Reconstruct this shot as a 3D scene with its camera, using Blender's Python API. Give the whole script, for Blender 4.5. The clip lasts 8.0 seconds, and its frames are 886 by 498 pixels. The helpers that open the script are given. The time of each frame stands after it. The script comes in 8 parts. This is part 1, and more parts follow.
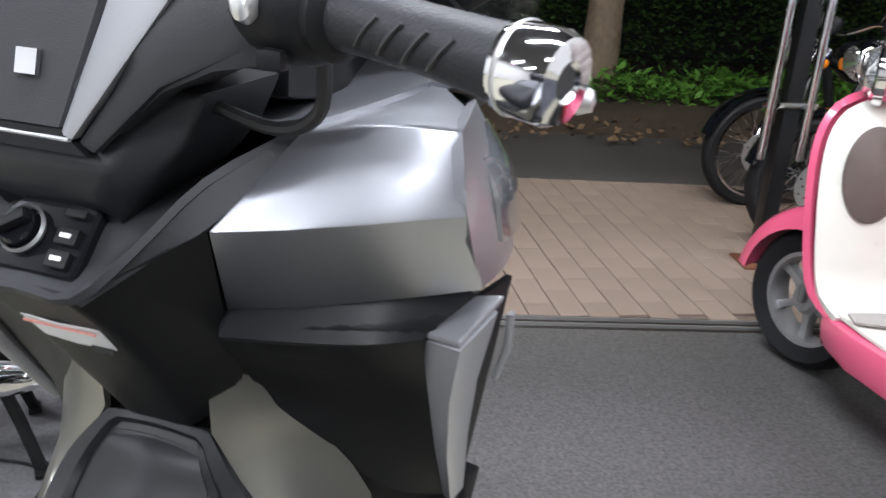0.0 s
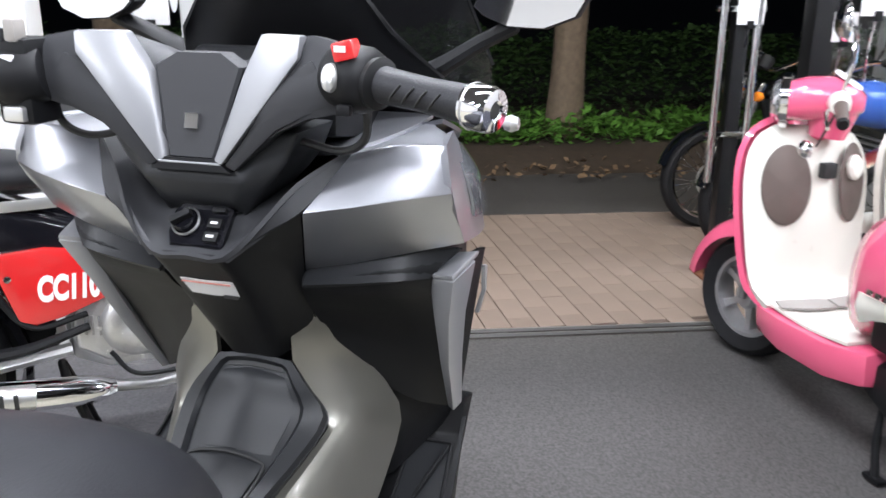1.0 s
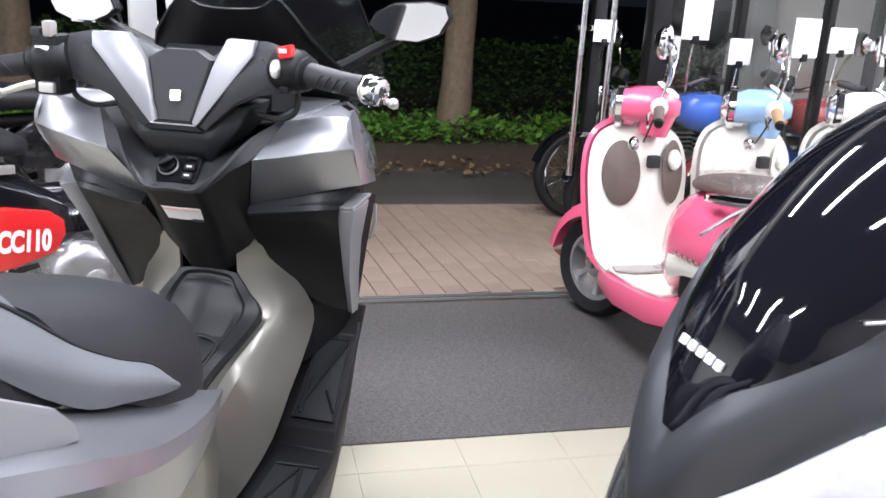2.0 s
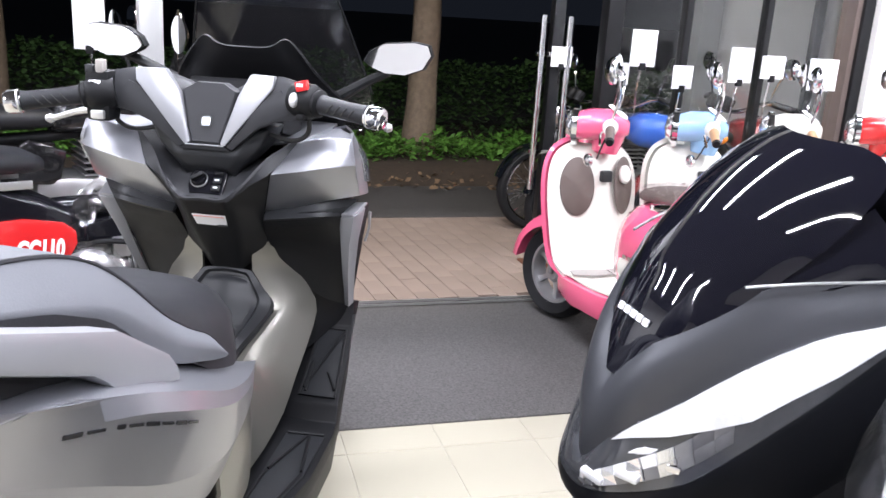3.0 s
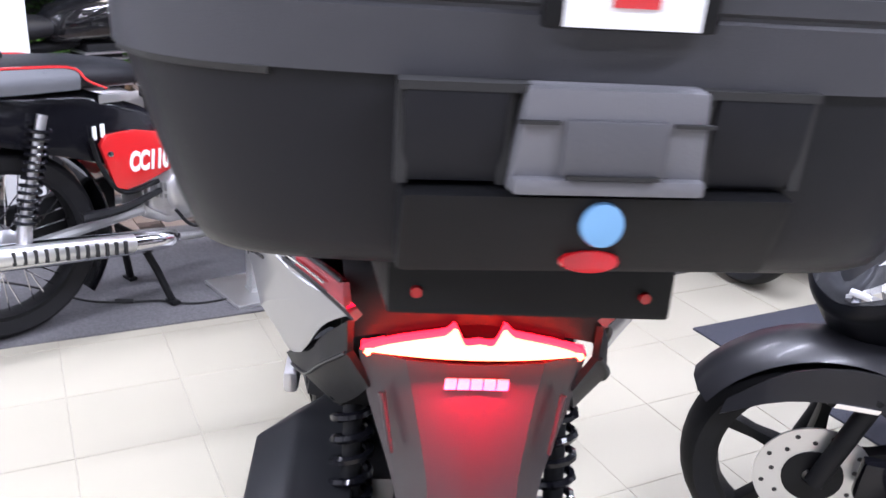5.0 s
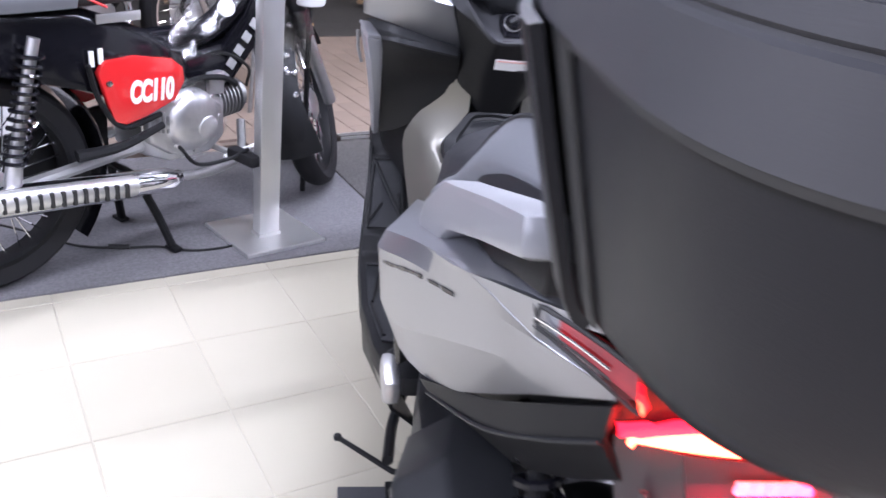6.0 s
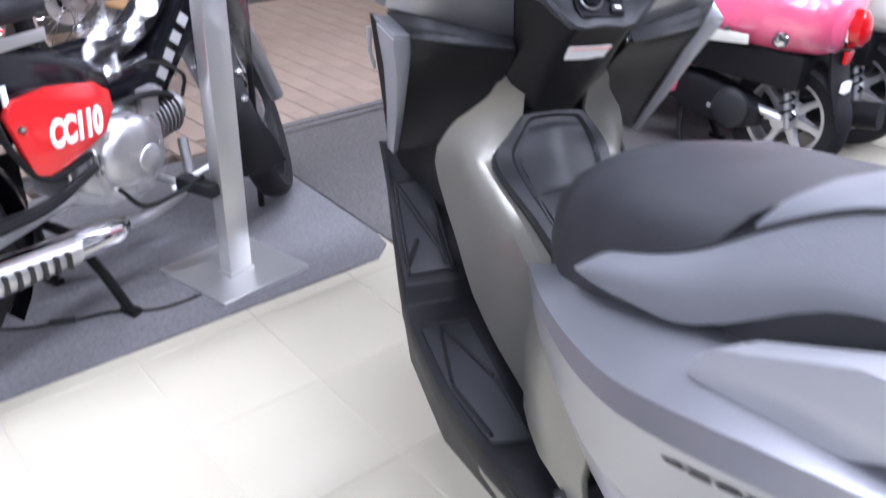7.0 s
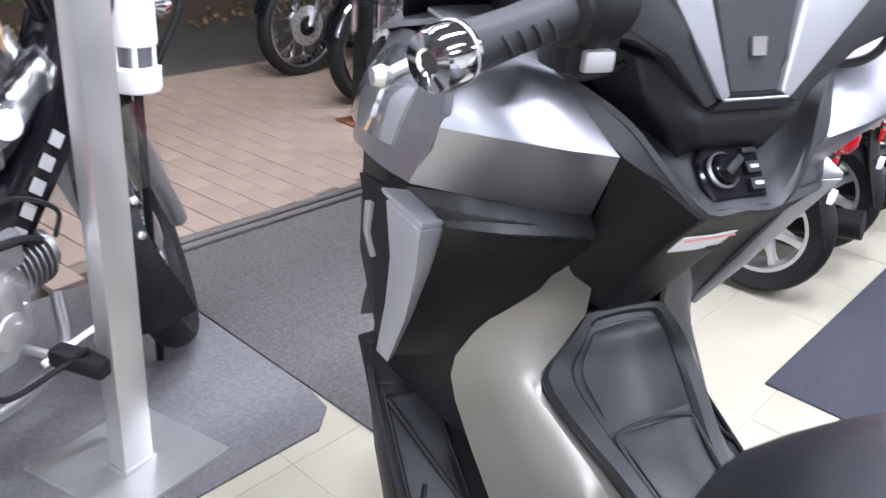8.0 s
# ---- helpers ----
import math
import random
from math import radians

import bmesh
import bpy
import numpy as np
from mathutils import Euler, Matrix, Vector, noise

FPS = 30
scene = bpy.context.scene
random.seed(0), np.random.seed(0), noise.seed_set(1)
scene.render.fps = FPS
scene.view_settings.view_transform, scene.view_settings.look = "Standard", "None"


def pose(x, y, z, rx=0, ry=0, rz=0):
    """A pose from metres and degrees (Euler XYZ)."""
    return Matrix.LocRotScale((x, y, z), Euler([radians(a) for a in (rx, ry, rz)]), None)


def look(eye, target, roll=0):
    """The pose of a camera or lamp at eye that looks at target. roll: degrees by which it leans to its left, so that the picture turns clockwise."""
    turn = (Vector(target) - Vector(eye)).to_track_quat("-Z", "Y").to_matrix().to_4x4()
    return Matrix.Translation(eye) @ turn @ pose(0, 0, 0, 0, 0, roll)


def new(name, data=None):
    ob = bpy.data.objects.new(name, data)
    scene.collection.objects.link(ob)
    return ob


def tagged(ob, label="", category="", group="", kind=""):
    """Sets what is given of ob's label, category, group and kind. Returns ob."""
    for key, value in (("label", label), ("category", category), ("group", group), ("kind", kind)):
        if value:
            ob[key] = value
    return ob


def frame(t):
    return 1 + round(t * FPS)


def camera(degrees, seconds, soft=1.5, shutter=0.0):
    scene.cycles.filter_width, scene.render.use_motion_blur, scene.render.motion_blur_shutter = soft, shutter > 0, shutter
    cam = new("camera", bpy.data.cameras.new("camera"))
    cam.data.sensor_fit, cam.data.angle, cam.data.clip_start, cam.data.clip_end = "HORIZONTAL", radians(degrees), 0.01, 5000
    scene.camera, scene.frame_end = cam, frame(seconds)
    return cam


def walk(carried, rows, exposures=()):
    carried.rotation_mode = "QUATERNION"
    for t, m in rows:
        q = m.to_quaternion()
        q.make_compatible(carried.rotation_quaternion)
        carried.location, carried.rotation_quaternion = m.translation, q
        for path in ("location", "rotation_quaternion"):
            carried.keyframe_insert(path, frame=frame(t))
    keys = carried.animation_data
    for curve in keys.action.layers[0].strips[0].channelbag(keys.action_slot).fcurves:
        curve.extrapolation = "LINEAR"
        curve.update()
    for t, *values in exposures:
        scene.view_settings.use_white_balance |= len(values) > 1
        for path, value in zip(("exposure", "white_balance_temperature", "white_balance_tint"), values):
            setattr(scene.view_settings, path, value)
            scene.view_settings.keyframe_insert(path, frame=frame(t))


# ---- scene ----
cam = camera(55.3, 8.0, soft=1.5, shutter=0.35)
PATH = [
    (0, (0.436, -0.21, 1.149), (-0.095, 1.582, 0.435), 3.8),
    (0.5, (0.507, -0.366, 1.182), (0.05, 1.449, 0.477), 6.2),
    (1, (0.543, -0.601, 1.198), (0.026, 1.237, 0.603), 0.5),
    (1.5, (0.576, -0.887, 1.225), (0.349, 1.005, 0.616), 1.7),
    (2, (0.665, -1.088, 1.234), (0.389, 0.807, 0.658), 3.2),
    (2.2, (0.678, -1.161, 1.244), (0.403, 0.745, 0.706), 2.7),
    (3.3, (0.619, -1.468, 1.286), (0.493, 0.455, 0.753), 3.1),
    (3.5, (0.538, -1.527, 1.284), (0.466, 0.393, 0.728), 2.3),
    (4, (0.289, -1.63, 1.302), (0.342, 0.255, 0.636), 3.1),
    (4.5, (0.124, -1.648, 1.269), (0.088, 0.219, 0.553), 2.8),
    (4.7, (0.01, -1.671, 1.266), (0.06, 0.2, 0.561), 2.3),
    (5.8, (-0.336, -1.463, 1.267), (0.016, 0.304, 0.4), 7.9),
    (6, (-0.391, -1.37, 1.268), (-0.06, 0.383, 0.362), 7.3),
    (6.2, (-0.414, -1.257, 1.243), (-0.059, 0.448, 0.26), 6.2),
    (6.5, (-0.486, -1.114, 1.22), (-0.002, 0.49, 0.129), 4.2),
    (7, (-0.596, -0.876, 1.234), (-0.044, 0.756, 0.217), 2.2),
    (7.5, (-0.607, -0.593, 1.222), (0.071, 1.107, 0.415), 2.7),
    (8, (-0.6, -0.323, 1.203), (0.237, 1.262, 0.317), 5.0),
]
walk(cam, [(t, look(eye, target, roll)) for t, eye, target, roll in PATH], ((0, -0.06, 6500, 3), (1, 0.12, 6500, 4), (2, 0.17, 6500, 7), (3.5, 0.33, 6400, 9), (4.5, 0.18, 6150, 12), (6.2, 0.30, 5950, 15), (7, 0.39, 5930, 12), (7.5, 0.54, 5920, 10), (8, 0.48, 6200, 9)))
# ---- light ----
world = bpy.data.worlds.new("night")
scene.world = world
world.use_nodes = True
world.node_tree.nodes["Background"].inputs[0].default_value = (0.010, 0.012, 0.018, 1)
world.node_tree.nodes["Background"].inputs[1].default_value = 0.6
scene.view_settings.exposure = 0.0
TUBE_W, FACADE_FILL_W = 58, 50

# The shop front runs 22 degrees across the parked scooter: SHOP turns shop metres (along the door, towards the street, up) into the world.
SHOP = pose(0, 0, 0, 0, 0, 22)


def shop(u, v, z=0.0, turn=0.0):
    return SHOP @ pose(u, v, z, 0, 0, turn)


# ---- materials ----
def mat(name, color, rough=0.5, metal=0.0, var=0.12, scale=6.0, bump=0.0, bscale=200.0, coat=0.0, spec=0.5, rvar=0.1,
        emit=None, strength=0.0, alpha=1.0, trans=0.0, ior=1.45, rand=0.0):
    m = bpy.data.materials.new(name)
    m.use_nodes = True
    nt = m.node_tree
    b = nt.nodes["Principled BSDF"]
    b.inputs["Roughness"].default_value = rough
    b.inputs["Metallic"].default_value = metal
    b.inputs["Coat Weight"].default_value = coat
    b.inputs["Coat Roughness"].default_value = 0.04
    b.inputs["Specular IOR Level"].default_value = spec
    b.inputs["Alpha"].default_value = alpha
    b.inputs["Transmission Weight"].default_value = trans
    b.inputs["IOR"].default_value = ior
    tc = nt.nodes.new("ShaderNodeTexCoord")
    n = nt.nodes.new("ShaderNodeTexNoise")
    n.inputs["Scale"].default_value = scale
    n.inputs["Detail"].default_value = 6
    nt.links.new(tc.outputs["Object"], n.inputs["Vector"])
    mix = nt.nodes.new("ShaderNodeMix")
    mix.data_type = "RGBA"
    mix.inputs[6].default_value = (*[c * (1 - var) for c in color], 1)
    mix.inputs[7].default_value = (*[min(1, c * (1 + var)) for c in color], 1)
    nt.links.new(n.outputs["Fac"], mix.inputs[0])
    out = mix.outputs[2]
    if rand:
        oi = nt.nodes.new("ShaderNodeObjectInfo")
        hsv = nt.nodes.new("ShaderNodeHueSaturation")
        mr = nt.nodes.new("ShaderNodeMapRange")
        mr.inputs[3].default_value, mr.inputs[4].default_value = 1 - rand, 1 + rand
        nt.links.new(oi.outputs["Random"], mr.inputs[0])
        nt.links.new(mr.outputs[0], hsv.inputs["Value"])
        nt.links.new(out, hsv.inputs["Color"])
        out = hsv.outputs[0]
    nt.links.new(out, b.inputs["Base Color"])
    if rvar:
        r = nt.nodes.new("ShaderNodeMapRange")
        r.inputs[3].default_value, r.inputs[4].default_value = max(0.01, rough * (1 - rvar)), min(1, rough * (1 + rvar))
        nt.links.new(n.outputs["Fac"], r.inputs[0])
        nt.links.new(r.outputs[0], b.inputs["Roughness"])
    if bump:
        n2 = nt.nodes.new("ShaderNodeTexNoise")
        n2.inputs["Scale"].default_value = bscale
        n2.inputs["Detail"].default_value = 3
        nt.links.new(tc.outputs["Object"], n2.inputs["Vector"])
        bp = nt.nodes.new("ShaderNodeBump")
        bp.inputs["Strength"].default_value = bump
        bp.inputs["Distance"].default_value = 0.002
        nt.links.new(n2.outputs["Fac"], bp.inputs["Height"])
        nt.links.new(bp.outputs[0], b.inputs["Normal"])
    if emit:
        b.inputs["Emission Color"].default_value = (*emit, 1)
        b.inputs["Emission Strength"].default_value = strength
    return m


M_SILVER = mat("silver_paint", (0.355, 0.362, 0.387), 0.37, 0.93, 0.06, 9, 0.05, 900, coat=0.3)
M_CHAMP = mat("champagne_grey_paint", (0.180, 0.175, 0.152), 0.36, 0.70, 0.06, 9, 0.05, 900, coat=0.25)
M_SATIN = mat("satin_silver_trim", (0.325, 0.33, 0.345), 0.34, 0.5, 0.05, 12, 0.08, 700)
M_BLACK = mat("black_grained_plastic", (0.0070, 0.0072, 0.0080), 0.50, 0, 0.2, 14, 0.15, 900, spec=0.24)
M_DARK = mat("charcoal_matt_plastic", (0.015, 0.0158, 0.0175), 0.44, 0, 0.15, 10, 0.12, 900, spec=0.35)
M_CHAR = mat("charcoal_grained_plastic", (0.027, 0.0275, 0.030), 0.48, 0, 0.12, 12, 0.15, 900, spec=0.3)
M_SEAT = mat("black_vinyl", (0.012, 0.0125, 0.015), 0.50, 0, 0.15, 8, 0.25, 420, spec=0.42)
M_SEATG = mat("grey_vinyl", (0.113, 0.117, 0.127), 0.50, 0, 0.12, 8, 0.2, 420, spec=0.34)
M_RUBBER = mat("tyre_rubber", (0.011, 0.011, 0.012), 0.66, 0, 0.2, 12, 0.3, 300, spec=0.25)
M_CHROME = mat("chrome", (0.82, 0.82, 0.84), 0.07, 1.0, 0.03, 10, rvar=0.3)
M_ALU = mat("cast_aluminium", (0.55, 0.55, 0.56), 0.34, 0.9, 0.12, 14, 0.25, 260)
M_STEEL = mat("brushed_steel", (0.66, 0.66, 0.65), 0.34, 0.85, 0.10, 5, 0.1, 300)
M_GLOSSB = mat("gloss_black_paint", (0.006, 0.006, 0.008), 0.14, 0, 0.1, 6, coat=0.15, spec=0.3)
M_MATTB = mat("matt_black_paint", (0.012, 0.012, 0.014), 0.38, 0.1, 0.1, 6, 0.05, 900, coat=0.1)
M_PINK = mat("pink_paint", (0.68, 0.105, 0.20), 0.16, 0, 0.05, 6, coat=0.8)
M_CREAM = mat("cream_plastic", (0.68, 0.665, 0.60), 0.28, 0, 0.04, 6, coat=0.2)
M_WHITE = mat("white_paint", (0.78, 0.78, 0.77), 0.4, 0, 0.04, 5)
M_BROWN = mat("brown_mat_plastic", (0.10, 0.075, 0.065), 0.55, 0, 0.15, 20, 0.3, 500)
M_GREYM = mat("grey_rubber_mat", (0.30, 0.28, 0.26), 0.6, 0, 0.12, 20, 0.3, 500)
M_RED = mat("red_paint", (0.58, 0.020, 0.022), 0.18, 0, 0.06, 6, coat=0.8)
M_BLUE = mat("blue_paint", (0.03, 0.10, 0.42), 0.18, 0.1, 0.08, 6, coat=0.8)
M_PALEB = mat("pale_blue_paint", (0.25, 0.42, 0.62), 0.2, 0, 0.05, 6, coat=0.7)
M_WINE = mat("wine_red_paint", (0.14, 0.018, 0.02), 0.18, 0.1, 0.1, 6, coat=0.8)
M_BADGE = mat("white_lettering", (0.80, 0.80, 0.80), 0.35, 0.0, 0.02, 20)
M_WOOD = mat("plywood", (0.46, 0.27, 0.11), 0.45, 0, 0.25, 18, 0.15, 80)
M_CABLE = mat("black_cable", (0.012, 0.012, 0.012), 0.5, 0, 0.1, 20)
M_REDLENS = mat("red_lens", (0.45, 0.004, 0.008), 0.08, 0, 0.1, 30, coat=1.0)
M_AMBER = mat("amber_lens", (0.75, 0.22, 0.02), 0.1, 0, 0.1, 30, coat=1.0)
M_MIRROR = mat("mirror_glass", (0.92, 0.93, 0.94), 0.02, 1.0, 0.0, 3, rvar=0)
M_LENS = mat("clear_lens", (0.80, 0.82, 0.85), 0.06, 0.85, 0.25, 40, coat=1.0)
M_TAIL = mat("lit_tail_lamp", (0.6, 0.01, 0.01), 0.2, 0, 0.0, 3, emit=(1.0, 0.006, 0.015), strength=9)
M_TAILHOT = mat("lit_tail_core", (0.9, 0.3, 0.1), 0.2, 0, 0.0, 3, emit=(1.0, 0.040, 0.016), strength=42)
M_LENSR = mat("red_lamp_lens", (0.24, 0.012, 0.016), 0.06, 0.2, 0.7, 45, coat=1.0)
M_FLOOR = mat("cream_floor_tile", (0.368, 0.345, 0.272), 0.42, 0, 0.05, 2.2, 0.05, 120, rand=0.015, spec=0.3)
M_PALER = mat("pale_red_print", (0.70, 0.30, 0.26), 0.5, 0, 0.03, 20)
M_GROUT = mat("floor_grout", (0.37, 0.345, 0.28), 0.8, 0, 0.15, 30)
M_CARPET = mat("charcoal_floor_mat", (0.078, 0.074, 0.072), 0.95, 0, 0.85, 110, 1.0, 300)
# Base lightened over M_CARPET to carry the mat's low-angle sheen.
M_CARPET_SHEEN = mat("sheen_charcoal_floor_mat", (0.120, 0.117, 0.122), 0.85, 0, 0.55, 110, 0.8, 300)
M_PAVE = mat("tan_paving_tile", (0.220, 0.170, 0.140), 0.65, 0, 0.26, 3, 0.3, 160, rand=0.05)
M_PGROUT = mat("paving_joint", (0.135, 0.105, 0.085), 0.9, 0, 0.2, 30)
M_ASPH = mat("dark_asphalt", (0.045, 0.042, 0.040), 0.85, 0, 0.35, 40, 0.8, 260)
M_SOIL = mat("dark_soil", (0.045, 0.032, 0.022), 0.95, 0, 0.5, 18, 1.0, 60)
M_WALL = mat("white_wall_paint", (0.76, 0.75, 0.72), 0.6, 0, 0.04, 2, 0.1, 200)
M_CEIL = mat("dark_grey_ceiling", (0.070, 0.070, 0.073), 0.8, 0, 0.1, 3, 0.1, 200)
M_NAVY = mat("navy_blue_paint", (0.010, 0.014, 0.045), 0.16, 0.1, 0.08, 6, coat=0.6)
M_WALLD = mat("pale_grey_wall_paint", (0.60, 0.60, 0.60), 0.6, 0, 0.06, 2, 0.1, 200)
M_LENSG = mat("smoky_clear_lens", (0.16, 0.16, 0.17), 0.06, 0.3, 0.4, 25, coat=1.0)
M_LENSC = mat("clear_grey_lens", (0.34, 0.35, 0.38), 0.10, 0.55, 0.12, 12, coat=1.0)
M_BADGED2 = mat("pale_grey_lettering", (0.42, 0.42, 0.42), 0.4, 0.0, 0.05, 30)
M_BADGED = mat("dark_chrome_badge", (0.05, 0.05, 0.055), 0.25, 0.8, 0.1, 60)
# Box plastic in two tones: darker for the body, lighter for lid and rim.
M_BOXB = mat("dark_box_plastic", (0.012, 0.0123, 0.0145), 0.42, 0, 0.12, 10, 0.15, 900, spec=0.24)
M_BOX = mat("lighter_box_plastic", (0.042, 0.0425, 0.047), 0.46, 0, 0.12, 10, 0.15, 900, spec=0.5)
M_BOXL = mat("grey_latch_plastic", (0.14, 0.14, 0.15), 0.42, 0, 0.1, 10, 0.2, 500)
M_BOXD = mat("mid_grey_latch_plastic", (0.085, 0.085, 0.092), 0.45, 0, 0.1, 10, 0.2, 500)
M_SATINB = mat("satin_black_paint", (0.0055, 0.006, 0.0078), 0.36, 0, 0.1, 6, 0.03, 900, spec=0.2)
M_TAILP = mat("glossy_dark_tail_plastic", (0.035, 0.032, 0.034), 0.3, 0, 0.12, 10, 0.1, 600)
M_TUBE = mat("fluorescent_tube", (0.9, 0.9, 0.9), 0.4, 0, 0, 3, emit=(1.0, 0.98, 0.93), strength=14)
M_RAILM = mat("worn_door_rail", (0.030, 0.024, 0.020), 0.5, 0.6, 0.4, 40, 0.4, 200)
M_FRAME = mat("black_door_frame", (0.012, 0.012, 0.013), 0.35, 0.3, 0.2, 10)
M_BARK = mat("tree_bark", (0.14, 0.105, 0.075), 0.9, 0, 0.45, 22, 1.0, 45)
M_LEAF = mat("hedge_leaf", (0.028, 0.060, 0.016), 0.5, 0, 0.4, 9)
M_IVY = mat("bright_groundcover_leaf", (0.085, 0.20, 0.032), 0.45, 0, 0.45, 9)


def film_material(name, share, rough, bump, scale):
    """Thin clear film: mostly see-through, with glossy creased highlights."""
    m = mat(name, (0.93, 0.93, 0.95), rough, 1.0, 0.02, 8, bump, scale, rvar=0.2)
    nt = m.node_tree
    clear = nt.nodes.new("ShaderNodeBsdfTransparent")
    blend = nt.nodes.new("ShaderNodeMixShader")
    blend.inputs[0].default_value = share
    nt.links.new(clear.outputs[0], blend.inputs[1])
    nt.links.new(nt.nodes["Principled BSDF"].outputs[0], blend.inputs[2])
    nt.links.new(blend.outputs[0], nt.nodes["Material Output"].inputs[0])
    return m


M_PLASTIC_FILM = film_material("clear_plastic_film", 0.13, 0.14, 1.0, 48)
M_CARPETB = mat("dark_blue_floor_mat", (0.040, 0.042, 0.055), 0.9, 0, 0.6, 170, 0.9, 420)
M_BOARD = mat("black_rubber_board", (0.035, 0.036, 0.040), 0.7, 0, 0.25, 30, 0.4, 200)
M_STEELD = mat("dull_grey_steel", (0.30, 0.30, 0.30), 0.42, 0.8, 0.2, 20, 0.2, 200)
M_GREYP = mat("grey_painted_metal", (0.30, 0.31, 0.32), 0.45, 0.1, 0.1, 10)
M_LITTER = mat("dry_leaf", (0.14, 0.09, 0.05), 0.8, 0, 0.5, 12)
M_RUST = mat("rusty_steel", (0.13, 0.05, 0.025), 0.8, 0.3, 0.5, 30, 0.8, 120)
M_SEATT = mat("grey_brown_vinyl", (0.16, 0.13, 0.12), 0.4, 0, 0.12, 8, 0.3, 400)
M_TAN = mat("tan_rubber", (0.36, 0.21, 0.11), 0.5, 0, 0.12, 20, 0.2, 400)
M_BLACK2 = mat("black_tank_paint", (0.010, 0.010, 0.011), 0.12, 0, 0.1, 6, coat=0.8)
M_MATTG = mat("matt_grey_metallic_paint", (0.048, 0.050, 0.056), 0.36, 0.35, 0.08, 6, 0.05, 900)
M_LENSD = mat("headlight_lens", (0.055, 0.057, 0.062), 0.06, 0.3, 0.3, 30, coat=1.0)
M_BRIGHT = mat("bright_lamp_reflector", (0.74, 0.75, 0.78), 0.22, 0.30, 0.35, 26, 0.6, 60, coat=1.0)
M_GLOSSB2 = mat("dark_glossy_screen", (0.004, 0.004, 0.007), 0.03, 0, 0.0, 5, coat=1.0)
M_TINT = mat("tinted_clear_screen", (0.02, 0.02, 0.022), 0.04, 0, 0, 5, coat=0.5, alpha=0.35)
M_GLASS = mat("window_glass", (0.95, 0.97, 0.96), 0.0, 0, 0, 3, trans=1.0, ior=1.5, rvar=0)
M_PAPER = mat("white_card", (0.80, 0.80, 0.80), 0.55, 0, 0.03, 6)
M_INK = mat("black_print", (0.02, 0.02, 0.02), 0.6)
M_BLUEB = mat("blue_sticker", (0.20, 0.42, 0.68), 0.25, 0.3, 0.1, 30, coat=0.6)


# ---- building helpers ----
def part(name, bm, material, parent=None, label="", smooth=40, bevel=0.0):
    me = bpy.data.meshes.new(name)
    bmesh.ops.recalc_face_normals(bm, faces=bm.faces)
    if bevel:
        sharp = [e for e in bm.edges if len(e.link_faces) == 2 and e.calc_face_angle(0) > radians(28)]
        bmesh.ops.bevel(bm, geom=sharp, offset=bevel, segments=2, profile=0.6, affect="EDGES", clamp_overlap=True)
    for f in bm.faces:
        f.smooth = True
    for e in bm.edges:
        e.smooth = not (len(e.link_faces) == 2 and e.calc_face_angle(0) > radians(smooth))
    bm.to_mesh(me)
    bm.free()
    me.materials.append(material)
    ob = new(name, me)
    if parent is not None:
        ob.parent = parent
    if label:
        ob["label"] = label
    return ob


def thing(name, m, label, category, group="", kind=""):
    ob = new(name)
    ob.empty_display_size = 0.1
    ob.matrix_basis = m
    return tagged(ob, label, category, group, kind)


def box(sx, sy, sz, x=0, y=0, z=0, m=None, bm=None):
    """A box with its middle at x, y, z."""
    bm = bm or bmesh.new()
    t = Matrix.Translation((x, y, z)) @ Matrix.Diagonal((sx, sy, sz, 1))
    bmesh.ops.create_cube(bm, size=1, matrix=(m @ t) if m else t)
    return bm


def loft(rings, caps=True, bm=None, closed=True):
    """A skin over rings of equal count."""
    bm = bm or bmesh.new()
    vs = [[bm.verts.new(p) for p in ring] for ring in rings]
    n = len(rings[0])
    for a, b in zip(vs, vs[1:]):
        for i in range(n if closed else n - 1):
            j = (i + 1) % n
            bm.faces.new((a[i], a[j], b[j], b[i]))
    if caps and closed:
        bm.faces.new(vs[0][::-1])
        bm.faces.new(vs[-1])
    return bm


def smoothed(pts, n=8):
    """A Catmull-Rom line through the points, n steps a stretch."""
    p = [Vector(q) for q in pts]
    p = [2 * p[0] - p[1]] + p + [2 * p[-1] - p[-2]]
    out = []
    for i in range(1, len(p) - 2):
        for k in range(n):
            t = k / n
            a, b, c, d = p[i - 1:i + 3]
            out.append(0.5 * (2 * b + (c - a) * t + (2 * a - 5 * b + 4 * c - d) * t * t + (3 * b - a - 3 * c + d) * t ** 3))
    return out + [p[-2]]


def tube(pts, r, sides=10, bend=6, bm=None, caps=True):
    """A round bar along the points; r is a number or one for each point of a straight-sided line."""
    line = smoothed(pts, bend) if bend > 1 and len(pts) > 2 else [Vector(q) for q in pts]
    rs = [r] * len(line) if isinstance(r, (int, float)) else [float(np.interp(i / max(1, len(line) - 1), np.linspace(0, 1, len(r)), r)) for i in range(len(line))]
    rings, side = [], None
    for i, q in enumerate(line):
        d = (line[min(i + 1, len(line) - 1)] - line[max(i - 1, 0)]).normalized()
        side = (d.orthogonal() if side is None else side - d * side.dot(d)).normalized()
        up = d.cross(side)
        rings.append([q + rs[i] * (math.cos(a) * side + math.sin(a) * up) for a in np.linspace(0, 2 * math.pi, sides, endpoint=False)])
    return loft(rings, caps, bm)


